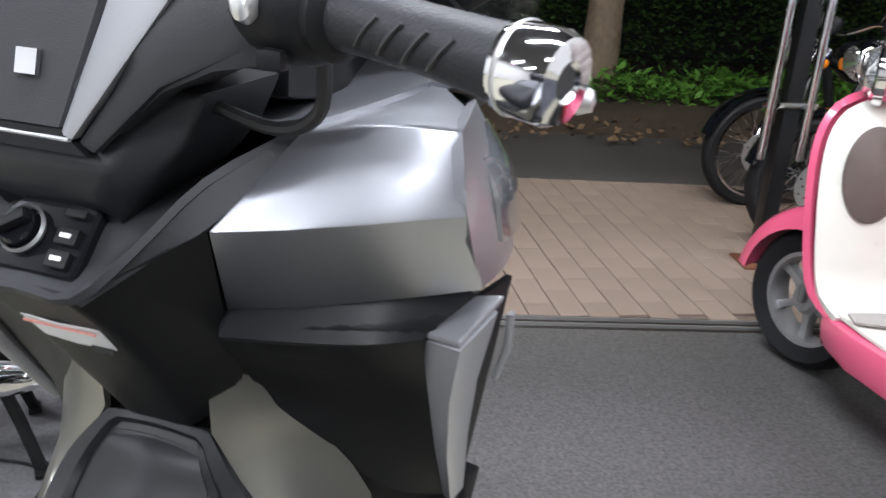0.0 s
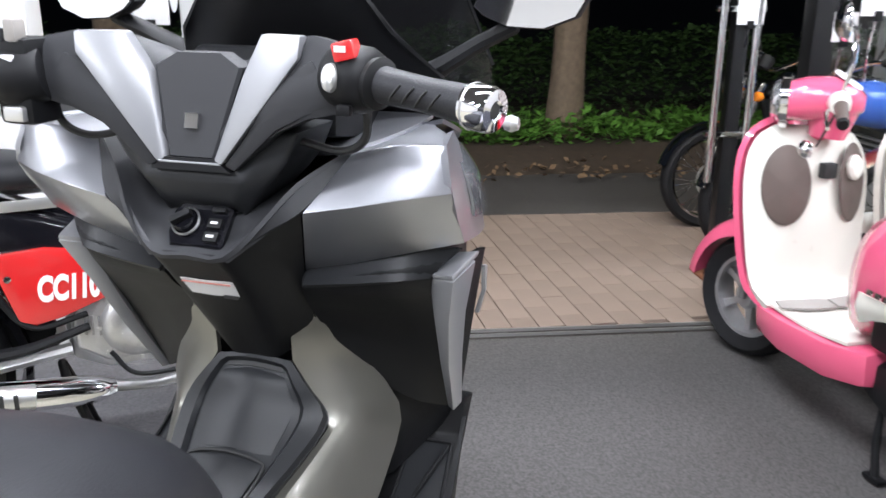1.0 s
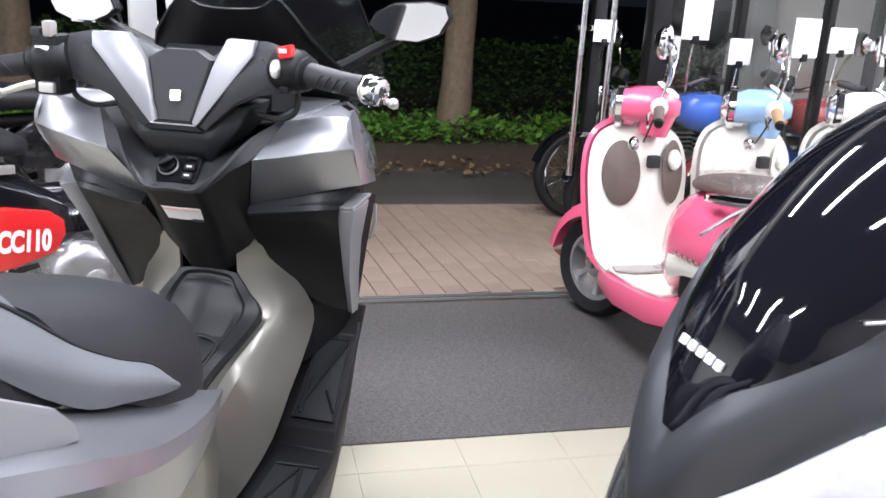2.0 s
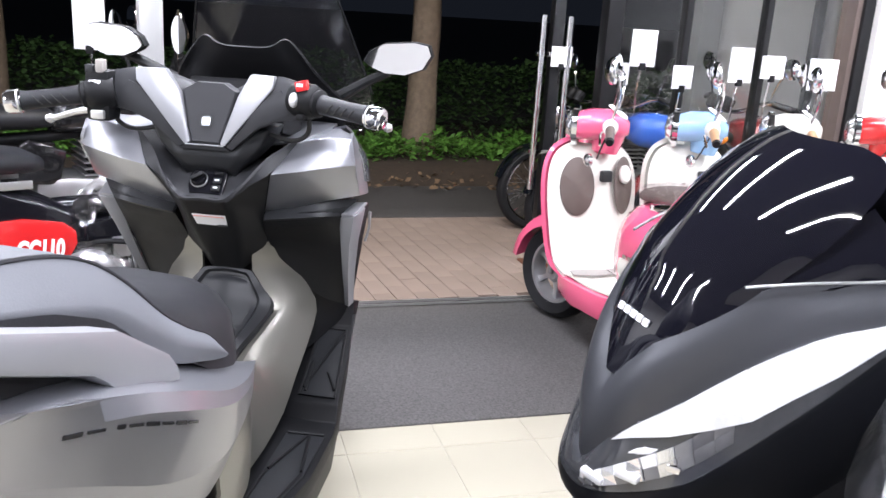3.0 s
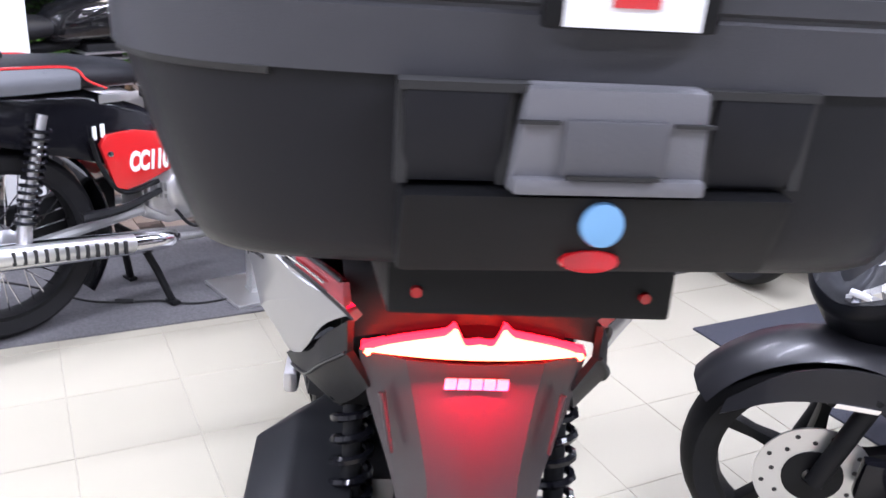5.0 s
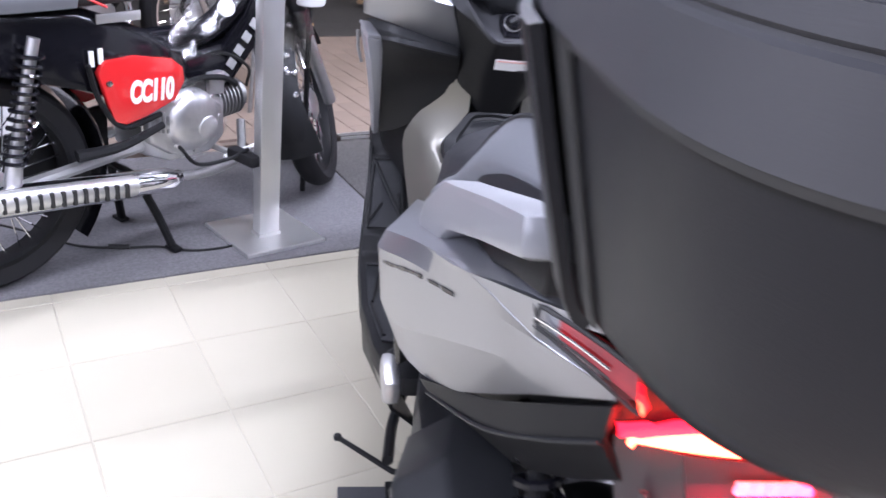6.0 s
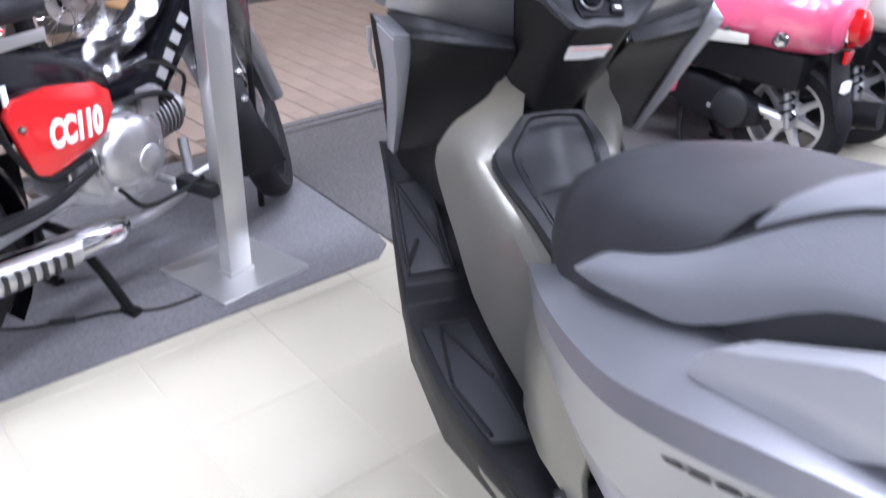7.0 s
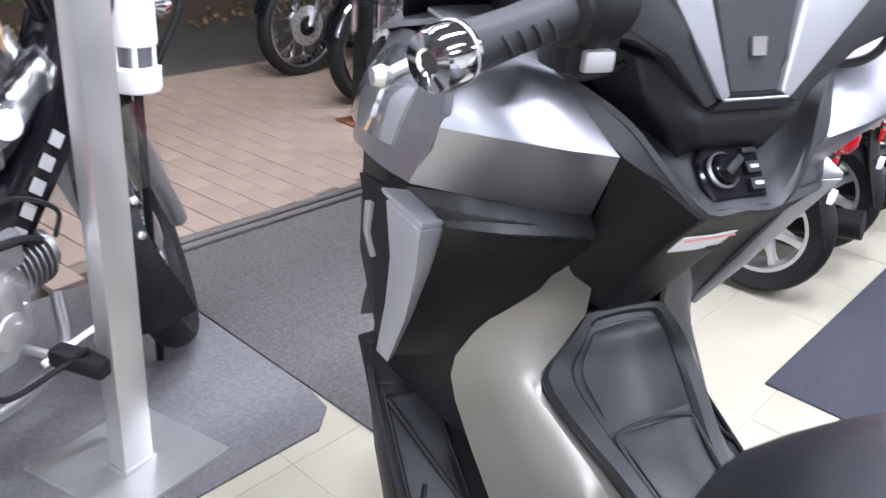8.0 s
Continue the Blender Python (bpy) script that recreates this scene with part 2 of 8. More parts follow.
def lathe(profile, m=None, sides=32, bm=None, arc=1.0):
    """Turns a profile of (radius, along x) round the x axis."""
    bm = bm or bmesh.new()
    m = m or Matrix()
    full = arc >= 1
    n = sides if full else sides + 1
    rings = [[m @ Vector((x, r * math.cos(2 * math.pi * arc * k / sides), r * math.sin(2 * math.pi * arc * k / sides))) for r, x in profile] for k in range(n)]
    if full:
        rings.append(rings[0])
    vs = [[bm.verts.new(p) for p in ring] for ring in rings[:n]]
    for k in range(sides if full else sides):
        a, b = vs[k], vs[(k + 1) % n]
        for i in range(len(profile) - 1):
            bm.faces.new((a[i], a[i + 1], b[i + 1], b[i]))
    bmesh.ops.remove_doubles(bm, verts=bm.verts, dist=1e-6)
    return bm


def prism(poly, d0, d1, axis="x", bm=None, m=None):
    """A flat outline pushed from d0 to d1 along an axis. The outline holds the other two coordinates in order."""
    m = m or Matrix()

    def at(a, b, d):
        return m @ Vector({"x": (d, a, b), "y": (a, d, b), "z": (a, b, d)}[axis])
    return loft([[at(a, b, d0) for a, b in poly], [at(a, b, d1) for a, b in poly]], bm=bm)


def skin(rows, thick=0.006, bm=None, flip=False):
    """A shell over a grid of points, with real thickness."""
    bm = bm or bmesh.new()
    g = [[Vector(p) for p in r] for r in rows]
    h, w = len(g), len(g[0])

    def normal(i, j):
        a = g[min(i + 1, h - 1)][j] - g[max(i - 1, 0)][j]
        b = g[i][min(j + 1, w - 1)] - g[i][max(j - 1, 0)]
        n = a.cross(b)
        return n.normalized() if n.length > 1e-9 else Vector((0, 0, 1))
    s = -thick if flip else thick
    top = [[bm.verts.new(g[i][j]) for j in range(w)] for i in range(h)]
    low = [[bm.verts.new(g[i][j] - normal(i, j) * s) for j in range(w)] for i in range(h)]
    for i in range(h - 1):
        for j in range(w - 1):
            bm.faces.new((top[i][j], top[i + 1][j], top[i + 1][j + 1], top[i][j + 1]))
            bm.faces.new((low[i][j], low[i][j + 1], low[i + 1][j + 1], low[i + 1][j]))
    rim = [(i, 0) for i in range(h)] + [(h - 1, j) for j in range(1, w)] + [(i, w - 1) for i in range(h - 2, -1, -1)] + [(0, j) for j in range(w - 2, 0, -1)]
    for k in range(len(rim)):
        a, b = rim[k], rim[(k + 1) % len(rim)]
        bm.faces.new((top[a[0]][a[1]], low[a[0]][a[1]], low[b[0]][b[1]], top[b[0]][b[1]]))
    return bm


def mirrored(rows):
    """The same grid on the other side of the middle plane."""
    return [[(-p[0], p[1], p[2]) for p in r] for r in rows]


def text(name, words, size, m, material, parent, depth=0.0015, label="", shear=0.0, spacing=1.0, stretch=1.0):
    cu = bpy.data.curves.new(name, "FONT")
    cu.offset = 0.0036 if size > 0.05 else 0.0
    cu.body, cu.size, cu.extrude, cu.align_x, cu.align_y, cu.shear, cu.space_character = words, size, depth, "CENTER", "CENTER", shear, spacing
    ob = new(name, cu)
    dg = bpy.context.evaluated_depsgraph_get()
    me = bpy.data.meshes.new_from_object(ob.evaluated_get(dg))
    bpy.data.objects.remove(ob)
    me.materials.clear()
    me.materials.append(material)
    ob = new(name, me)
    if parent is not None:
        ob.parent = parent
    ob.matrix_basis = m @ Matrix.Diagonal((stretch, 1, 1, 1))
    if label:
        ob["label"] = label
    return ob


def facing(p, right, up):
    """A pose at p whose x runs along right and y along up."""
    r = Vector(right).normalized()
    n = r.cross(Vector(up)).normalized()
    u = n.cross(r)
    return Matrix(((r.x, u.x, n.x, p[0]), (r.y, u.y, n.y, p[1]), (r.z, u.z, n.z, p[2]), (0, 0, 0, 1)))


def structure(name, bm, material, label, category, m=None, bevel=0.0):
    ob = part(name, bm, material, None, "", bevel=bevel)
    ob.matrix_basis = m if m is not None else SHOP
    return tagged(ob, label, category, "", "structure")
# ---- the shop and the street front ----
def slab(u0, u1, v0, v1, z0, z1, bm=None):
    return box(u1 - u0, v1 - v0, z1 - z0, (u0 + u1) / 2, (v0 + v1) / 2, (z0 + z1) / 2, bm=bm)


floor = structure("floor", slab(-4.2, 5.2, -5.0, 1.97, -0.12, -0.0021), M_GROUT, "cream shop floor tiles with thin grout lines", "floor")
structure("floor_mat_1", slab(0.385, 3.15, 0.86, 1.965, -0.003, 0.007), M_CARPET, "charcoal ribbed entrance mat on the tiles", "mat", bevel=0.003)
structure("floor_mat_2", prism([(-3.9, 1.06), (0.30, 1.06), (0.365, 1.11), (0.379, 1.18), (0.379, 1.965), (-3.9, 1.965)], -0.003, 0.006, "z"), M_CARPET_SHEEN, "charcoal mat under the black motorbike", "mat")
structure("floor_mat_3", slab(1.26, 4.6, -2.6, 0.449, -0.003, 0.007), M_CARPETB, "dark blue-grey mat on the tiles", "mat", bevel=0.003)
structure("stand_board", slab(-0.30, 0.30, -0.62, -0.034, -0.003, 0.013), M_BOARD, "black rubber board under the centre stand", "mat", pose(0.004, 0, 0), bevel=0.002)

rail = structure("door_rail", slab(0.50, 3.2, 1.972, 2.062, -0.10, 0.004), M_RAILM, "worn double sliding door rail in the threshold", "trim")
for v in (1.990, 2.034):
    part("rail_ridge", slab(0.50, 3.2, v - 0.004, v + 0.004, 0.004, 0.014), M_STEEL, rail)
structure("rail_stop", slab(0.37, 0.53, 1.962, 2.072, -0.02, 0.026), M_RAILM, "dark steel stop at the end of the door rail", "trim", bevel=0.004)

# front of the shop: posts, glass and walls, with the doorway open between
structure("door_post_1", slab(-0.82, -0.68, 1.97, 2.11, 0.0, 2.42), M_WHITE, "white door jamb beside the open doorway", "door frame", bevel=0.004)
structure("door_post_2", slab(1.86, 1.94, 2.07, 2.15, 0.0, 2.42), M_FRAME, "black door frame post", "door frame", bevel=0.004)
for n, u in enumerate((2.28, 2.71)):
    structure("window_post_%d" % (n + 1), slab(u - 0.016, u + 0.016, 2.08, 2.14, 0.0, 2.42), M_FRAME, "black window mullion", "window frame", bevel=0.003)
structure("door_post_3", slab(3.19, 3.25, 2.02, 2.17, 0.0, 2.42), M_FRAME, "thick black window post", "window frame", bevel=0.004)
structure("window_jamb", slab(3.16, 3.19, 2.04, 2.15, 0.0, 2.42), M_BROWN, "brown inner jamb of the shop window", "window frame")
for n, (a, b) in enumerate(((1.94, 2.264), (2.296, 2.694), (2.726, 3.16), (-1.72, -0.82), (-3.7, -1.78))):
    w = structure("window_%d" % (n + 1), slab(a, b, 2.104, 2.110, 0.12, 2.36), M_GLASS, "clear shop window pane", "window")
    w.visible_shadow = False
    part("window_sill", slab(a, b, 2.07, 2.15, 0.0, 0.12), M_FRAME, w)
    part("window_head", slab(a, b, 2.07, 2.15, 2.36, 2.42), M_FRAME, w)
structure("window_post_3", slab(-1.78, -1.72, 2.08, 2.14, 0.0, 2.42), M_WHITE, "white window mullion", "window frame")
structure("wall_north", slab(3.25, 5.2, 1.98, 2.14, -0.1, 2.7), M_WALL, "white painted front wall", "wall")
structure("wall_lintel", slab(-4.2, 3.25, 1.98, 2.14, 2.42, 2.7), M_WALL, "white wall above the shop windows", "wall")
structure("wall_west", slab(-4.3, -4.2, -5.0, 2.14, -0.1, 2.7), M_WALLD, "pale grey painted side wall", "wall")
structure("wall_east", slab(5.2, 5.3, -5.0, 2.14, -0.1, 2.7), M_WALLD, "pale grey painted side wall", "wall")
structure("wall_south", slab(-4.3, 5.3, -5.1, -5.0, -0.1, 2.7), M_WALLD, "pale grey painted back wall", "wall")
structure("ceiling", slab(-4.3, 5.3, -5.1, 2.14, 2.7, 2.8), M_CEIL, "dark grey shop ceiling", "ceiling")
structure("facade", slab(-4.4, 5.4, 2.14, 2.30, 2.42, 4.2), M_WALL, "pale shop facade above the doorway", "facade")
structure("roof", slab(-4.4, 5.4, -5.2, 2.4, 4.2, 4.35), M_WALL, "flat shop roof", "roof")

# wall panel with a socket, on the white wall
sp = thing("control_panel", shop(3.55, 1.975, 1.28), "grey control box on the white wall", "control box", kind="structure")
part("panel_box", box(0.16, 0.04, 0.30, 0, -0.02, 0), M_GREYP, sp, bevel=0.006)
part("panel_cover", box(0.10, 0.01, 0.14, 0, -0.045, 0.04), M_BOXL, sp, bevel=0.003)

# ceiling lamps
for u in (-2.7, 0.3, 3.3):
    for v in (-2.4, -1.2, 0.1, 1.3):
        lamp = thing("ceiling_lamp", shop(u, v, 2.70, 90), "white fluorescent batten lamp on the dark ceiling", "ceiling lamp", "fluorescent ceiling lamps")
        part("batten", box(0.09, 1.25, 0.05, 0, 0, -0.025), M_WHITE, lamp, bevel=0.006)
        part("lamp_tube", lathe([(0.0, -0.6), (0.013, -0.6), (0.013, 0.6), (0.0, 0.6)], Matrix.Translation((0, 0, -0.075)) @ Matrix.Rotation(radians(90), 4, "Z"), 10), M_TUBE, lamp)
        la = bpy.data.lights.new("tube_light", "AREA")
        la.shape, la.size, la.size_y, la.energy, la.color = "RECTANGLE", 0.07, 1.2, TUBE_W, (0.875, 0.876, 1.0)
        new("tube_light", la).matrix_basis = shop(u, v, 2.60, 90)

# stand-in wall beyond the bikes: the lit room's reflection in the window, built solid
nw = structure("reflection_wall", slab(3.95, 9.0, 4.50, 4.70, -0.05, 3.4), M_WALLD, "pale grey stand-in wall for the room reflected in the window", "wall")
part("wall_pilaster", slab(3.80, 3.98, 4.42, 4.72, -0.05, 3.4), M_GREYP, nw)
part("wall_strip", slab(4.86, 4.93, 4.44, 4.50, -0.05, 3.4), M_FRAME, nw)
for u in (5.35, 5.75):
    part("wall_box", slab(u - 0.11, u + 0.11, 4.42, 4.50, 1.40, 1.66), M_BOXL, nw, bevel=0.01)
wp = thing("wall_poster", shop(4.30, 4.494, 1.72), "small blue and white notice on the grey wall", "poster")
part("sheet", box(0.30, 0.006, 0.22, 0, 0, 0), M_PALEB, wp)
part("sheet_band", box(0.26, 0.004, 0.06, 0, -0.004, -0.04), M_PAPER, wp)

# street side
pave = structure("pavement", slab(-6.0, 8.0, 2.062, 3.70, -0.15, -0.012), M_PGROUT, "tan paving tiles outside the doorway", "pavement")
structure("kerb", slab(-6.0, 8.0, 3.66, 3.98, -0.15, 0.004), M_ASPH, "flush dark kerb at the end of the paving", "kerb", bevel=0.003)
structure("road", slab(-14.0, 16.0, 3.70, 4.75, -0.15, -0.016), M_ASPH, "dark asphalt strip beyond the paving", "road")
structure("ground", slab(-300.0, 300.0, 8.0, 600.0, -0.25, -0.03), M_ASPH, "dark ground of the street at night", "ground")


def bed_bm():
    """Planting bed: a soil bank that rises from the asphalt, uneven."""
    rows = []
    for i in range(30):
        v = 4.72 + i * 0.115
        rows.append([SHOP.inverted() @ (SHOP @ Vector((-14 + j * 0.25, v, -0.03 + 0.10 * min(1, (v - 4.72) / 0.6) + 0.03 * noise.noise((j * 0.4, v * 3, 0))))) for j in range(121)])
    return skin(rows, 0.12, flip=True)


structure("soil_bank", bed_bm(), M_SOIL, "dark soil bank with dry leaf litter", "soil")


def leaves(n, place, size, droop, seed, narrow=0.35):
    """Many small folded leaves, each a pair of triangles, scattered by place()."""
    rnd = random.Random(seed)
    verts, faces = [], []
    for _ in range(n):
        p, s = place(rnd), size * rnd.uniform(0.6, 1.3)
        a = rnd.uniform(0, 2 * math.pi)
        d = Vector((math.cos(a), math.sin(a), rnd.uniform(-droop, 0.9))).normalized()
        w = d.cross(Vector((rnd.uniform(-1, 1), rnd.uniform(-1, 1), 1.5))).normalized() * s * narrow
        k = len(verts)
        verts += [p, p + d * s * 0.5 + w, p + d * s, p + d * s * 0.5 - w]
        faces += [(k, k + 1, k + 2), (k, k + 2, k + 3)]
    me = bpy.data.meshes.new("leaves")
    me.from_pydata(verts, [], faces)
    return me


def stuff(name, me, material, label, category, m=None):
    me.materials.append(material)
    ob = new(name, me)
    ob.matrix_basis = m if m is not None else SHOP
    return tagged(ob, label, category, "", "stuff")


def hedge_place(r):
    u = r.uniform(-6, 9)
    top = 0.78 + 0.16 * noise.noise((u * 1.3, 2.0, 0.0)) + 0.08 * noise.noise((u * 5, 1.0, 0.0))
    z = top * r.random() ** 0.55
    v = 6.45 + 0.18 * noise.noise((u * 2.0, z * 3, 4.0)) + abs(r.gauss(0, 0.12)) if r.random() < 0.8 else 6.5 + r.uniform(0, 0.9)
    return Vector((u, v, 0.05 + z))


def ivy_place(r):
    u = r.uniform(-4, 8)
    clump = noise.noise((u * 2.2, 7.0, 0.0))
    if r.random() < 0.35 and clump < 0:
        u += 0.2
    v = r.uniform(5.35, 6.2)
    z = (0.16 + 0.13 * clump + 0.10 * noise.noise((u * 7, v * 5, 0))) * r.random() ** 0.6
    return Vector((u, v, 0.05 + max(0.0, z)))


stuff("hedge", leaves(30000, hedge_place, 0.055, 0.5, 3, 0.4), M_LEAF, "dark clipped hedge beyond the street", "hedge")
stuff("groundcover", leaves(16000, ivy_place, 0.075, 0.5, 5, 0.22), M_IVY, "bright green groundcover plants in the bed", "plants")
stuff("leaf_litter", leaves(900, lambda r: Vector((r.uniform(-3, 7), r.uniform(4.4, 5.5), 0.02)), 0.05, 0.1, 8, 0.4), M_LITTER, "dry leaf litter on the soil", "leaf litter")


def tree(m, h, r, seed, label):
    """Street tree: tapered uneven trunk, limbs and a crown of small leaf clumps."""
    rnd = random.Random(seed)
    t = thing("tree", m, label, "tree", "street trees")
    rings = []
    for k in range(22):
        z = -0.1 + h * 0.55 * k / 21
        rr = r * (1 - 0.35 * k / 21) * (1.0 + 0.55 * math.exp(-(z + 0.1) * 7))
        rings.append([(rr * math.cos(a) * (1 + 0.10 * noise.noise((3 * math.cos(a), 3 * math.sin(a), z * 2.0 + seed))) + 0.03 * math.sin(z * 1.3), rr * math.sin(a) * (1 + 0.10 * noise.noise((3 * math.cos(a) + 5, 3 * math.sin(a), z * 2.0 + seed))), z) for a in np.linspace(0, 2 * math.pi, 20, endpoint=False)])
    trunk = part("trunk", loft(rings), M_BARK, t, "rough brown trunk")
    tips = []
    for k in range(7):
        a = k * 2.4 + rnd.random()
        z0 = h * (0.42 + 0.02 * k)
        tip = Vector((math.cos(a) * h * 0.22, math.sin(a) * h * 0.22, h * (0.72 + 0.06 * rnd.random())))
        part("limb", tube([(0, 0, z0), tuple(tip * 0.45 + Vector((0, 0, z0 * 0.6))), tuple(tip)], [r * 0.42, r * 0.25, r * 0.08], 8, 5), M_BARK, trunk)
        tips.append(tip)
    me = leaves(5000, lambda q: (lambda c: c + Vector((q.gauss(0, 0.42), q.gauss(0, 0.42), q.gauss(0.1, 0.32))))(q.choice(tips)), 0.11, 0.5, seed + 1, 0.4)
    me.materials.append(M_LEAF)
    cr = new("crown", me)
    cr.parent = t
    return t


tree(shop(1.95, 5.80), 5.2, 0.145, 2, "street tree with rough brown trunk in the bed")
tree(shop(-1.6, 6.3), 5.2, 0.15, 7, "street tree with rough brown trunk by the hedge")

# added fill lamp, out of view under the facade, that lights paving and plants
sign = thing("facade_fill_lamp", shop(1.3, 2.36, 2.95), "added long white fill lamp under the shop facade, out of view", "outdoor lamp")
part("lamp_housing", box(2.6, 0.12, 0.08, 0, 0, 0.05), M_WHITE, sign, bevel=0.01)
la = bpy.data.lights.new("facade_fill_light", "AREA")
la.shape, la.size, la.size_y, la.energy, la.color = "RECTANGLE", 2.4, 0.10, FACADE_FILL_W, (1.0, 0.90, 0.78)
new("facade_fill_light", la).matrix_basis = shop(1.3, 2.40, 2.90) @ pose(0, 0, 0, 32)
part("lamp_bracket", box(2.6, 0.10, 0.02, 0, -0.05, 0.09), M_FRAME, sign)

# black post with two chrome tubes outside
po = thing("barrier_post", shop(1.84, 2.60), "black steel post with two chrome tubes on the paving", "post")
part("post", box(0.06, 0.06, 2.3, 0, 0, 1.138), M_FRAME, po, bevel=0.004)
part("foot_plate", box(0.16, 0.16, 0.02, 0, 0, -0.003), M_RUST, po, bevel=0.003)
for x in (-0.085, 0.06):
    part("chrome_tube", tube([(x, -0.03, 0.42), (x, -0.03, 1.31)], 0.017, 14, 1), M_CHROME, po)
for z in (0.62, 1.12):
    part("tube_clamp", box(0.20, 0.03, 0.025, -0.01, -0.02, z), M_CHROME, po, bevel=0.005)

def refined(rows, n=3, across=True):
    """A finer grid through the same rows, bent smoothly along (and across) them."""
    fine = [smoothed(r, n) for r in rows] if across and len(rows[0]) > 2 else [[Vector(p) for p in r] for r in rows]
    cols = list(zip(*fine))
    cols = [smoothed(c, n) for c in cols] if len(rows) > 2 else cols
    return [list(r) for r in zip(*cols)]


def tyre_bm(r, w, sides=40):
    """A tyre of outer radius r and width w, round the x axis."""
    prof = []
    for a in np.linspace(-1.15, 1.15, 13):
        prof.append((r - w * 0.42 * (1 - math.cos(a)), 0.5 * w * math.sin(a) / math.sin(1.15)))
    inner = r - w * 0.62
    prof = [(inner, -0.36 * w)] + prof + [(inner, 0.36 * w), (inner, -0.36 * w)]
    return lathe(prof, sides=sides)


def wheel(parent, y, z, r, w, style="cast", spokes=5, rim=M_DARK, hub=M_ALU, disc=0, x=0.0):
    """A road wheel under parent: tyre, rim, spokes and hub."""
    at = Matrix.Translation((x, y, z))
    ty = part("wheel", tyre_bm(r, w), M_RUBBER, parent, "black rubber tyre")
    ty.matrix_basis = at
    ri = r - w * 0.60
    part("rim", lathe([(ri + 0.004, -0.36 * w), (ri - 0.014, -0.34 * w), (ri - 0.02, 0), (ri - 0.014, 0.34 * w), (ri + 0.004, 0.36 * w), (ri + 0.004, -0.36 * w)], sides=40), rim, ty)
    hr = 0.045 if style == "cast" else 0.055
    part("hub", lathe([(0.008, -0.45 * w), (hr * 0.7, -0.45 * w), (hr, -0.32 * w), (hr * 0.8, 0), (hr, 0.32 * w), (hr * 0.7, 0.45 * w), (0.008, 0.45 * w)], sides=24), hub, ty)
    if style == "cast":
        for k in range(spokes):
            turn = Matrix.Rotation(2 * math.pi * k / spokes, 4, "X")
            bm = loft([[turn @ Vector((sx * ww, sy * hh, rr)) for sx, sy in ((-1, -1), (1, -1), (1, 1), (-1, 1))]
                       for rr, ww, hh in ((hr * 0.8, 0.022, 0.016), ((hr + ri) / 2, 0.016, 0.010), (ri - 0.012, 0.018, 0.014))])
            part("spoke", bm, rim, ty, bevel=0.003)
    else:
        bm = bmesh.new()
        for k in range(spokes):
            a = 2 * math.pi * k / spokes
            s = 1 if k % 2 else -1
            b = a + s * 0.42 * (1 if k % 4 < 2 else -1)
            tube([(s * 0.3 * w, hr * math.cos(b), hr * math.sin(b)), (0, (ri - 0.014) * math.cos(a), (ri - 0.014) * math.sin(a))], 0.0022, 5, 1, bm=bm)
        tagged(part("spokes", bm, M_CHROME, ty), kind="stuff")
    if disc:
        dx = disc * (0.5 * w + 0.012)
        part("brake_disc", lathe([(0.055, dx - 0.002), (0.115, dx - 0.002), (0.115, dx + 0.002), (0.055, dx + 0.002), (0.055, dx - 0.002)], sides=48), M_STEEL, ty)
        for k in range(18):
            q = k * math.pi / 9
            part("disc_hole", lathe([(0.0, 0.0), (0.0055, 0.0), (0.0, 0.0006)], facing((dx + disc * 0.0022, (0.080 + 0.018 * (k % 2)) * math.cos(q), (0.080 + 0.018 * (k % 2)) * math.sin(q)), (disc, 0, 0), (0, 0, 1)), 8), M_INK, ty)
        part("disc_carrier", lathe([(0.02, dx - 0.004), (0.06, dx - 0.004), (0.06, dx + 0.004), (0.02, dx + 0.004)], sides=24), M_BLACK, ty)
    return ty


def spring(parent, a, b, r=0.026, turns=9, wire=0.005, material=None, body=None):
    """A coil spring round a damper from a to b."""
    a, b = Vector(a), Vector(b)
    d = (b - a).normalized()
    s = d.orthogonal().normalized()
    u = d.cross(s)
    pts = [a + (b - a) * k / (turns * 10) + r * (math.cos(k * 2 * math.pi / 10) * s + math.sin(k * 2 * math.pi / 10) * u) for k in range(turns * 10 + 1)]
    damper = part("shock_absorber", tube([a - d * 0.03, a, b, b + d * 0.03], r * 0.55, 12, 1), body or M_BLACK, parent)
    part("spring", tube(pts, wire, 6, 1), material or M_CHROME, damper)
    return damper


def slabs(name, parent, a, b, up, n, h, material, gap=0.25, slant=0.25, thick=0.002, label=""):
    """A row of plain slanted bars from a to b that stands for a maker's mark."""
    a, b, up = Vector(a), Vector(b), Vector(up).normalized()
    d = (b - a) / n
    out = d.cross(up).normalized() * thick
    for k in range(n):
        p = a + d * k
        q = d * (1 - gap)
        s = d.normalized() * h * slant
        face = [p, p + q, p + q + up * h + s, p + up * h + s]
        part(name, loft([face, [f + out for f in face]]), material, parent, label)

# ---- the silver maxi scooter ----
def both(name, rows, material, parent, label="", thick=0.006, n=3, across=True, smooth=32, bevel=0.0):
    """A shell and its mirror image, each a part of its own."""
    made = []
    for g in (rows, mirrored(rows)):
        made.append(part(name, skin(refined(g, n, across) if n > 1 else g, thick, flip=g is not rows), material, parent, label, smooth=smooth, bevel=bevel))
    return made


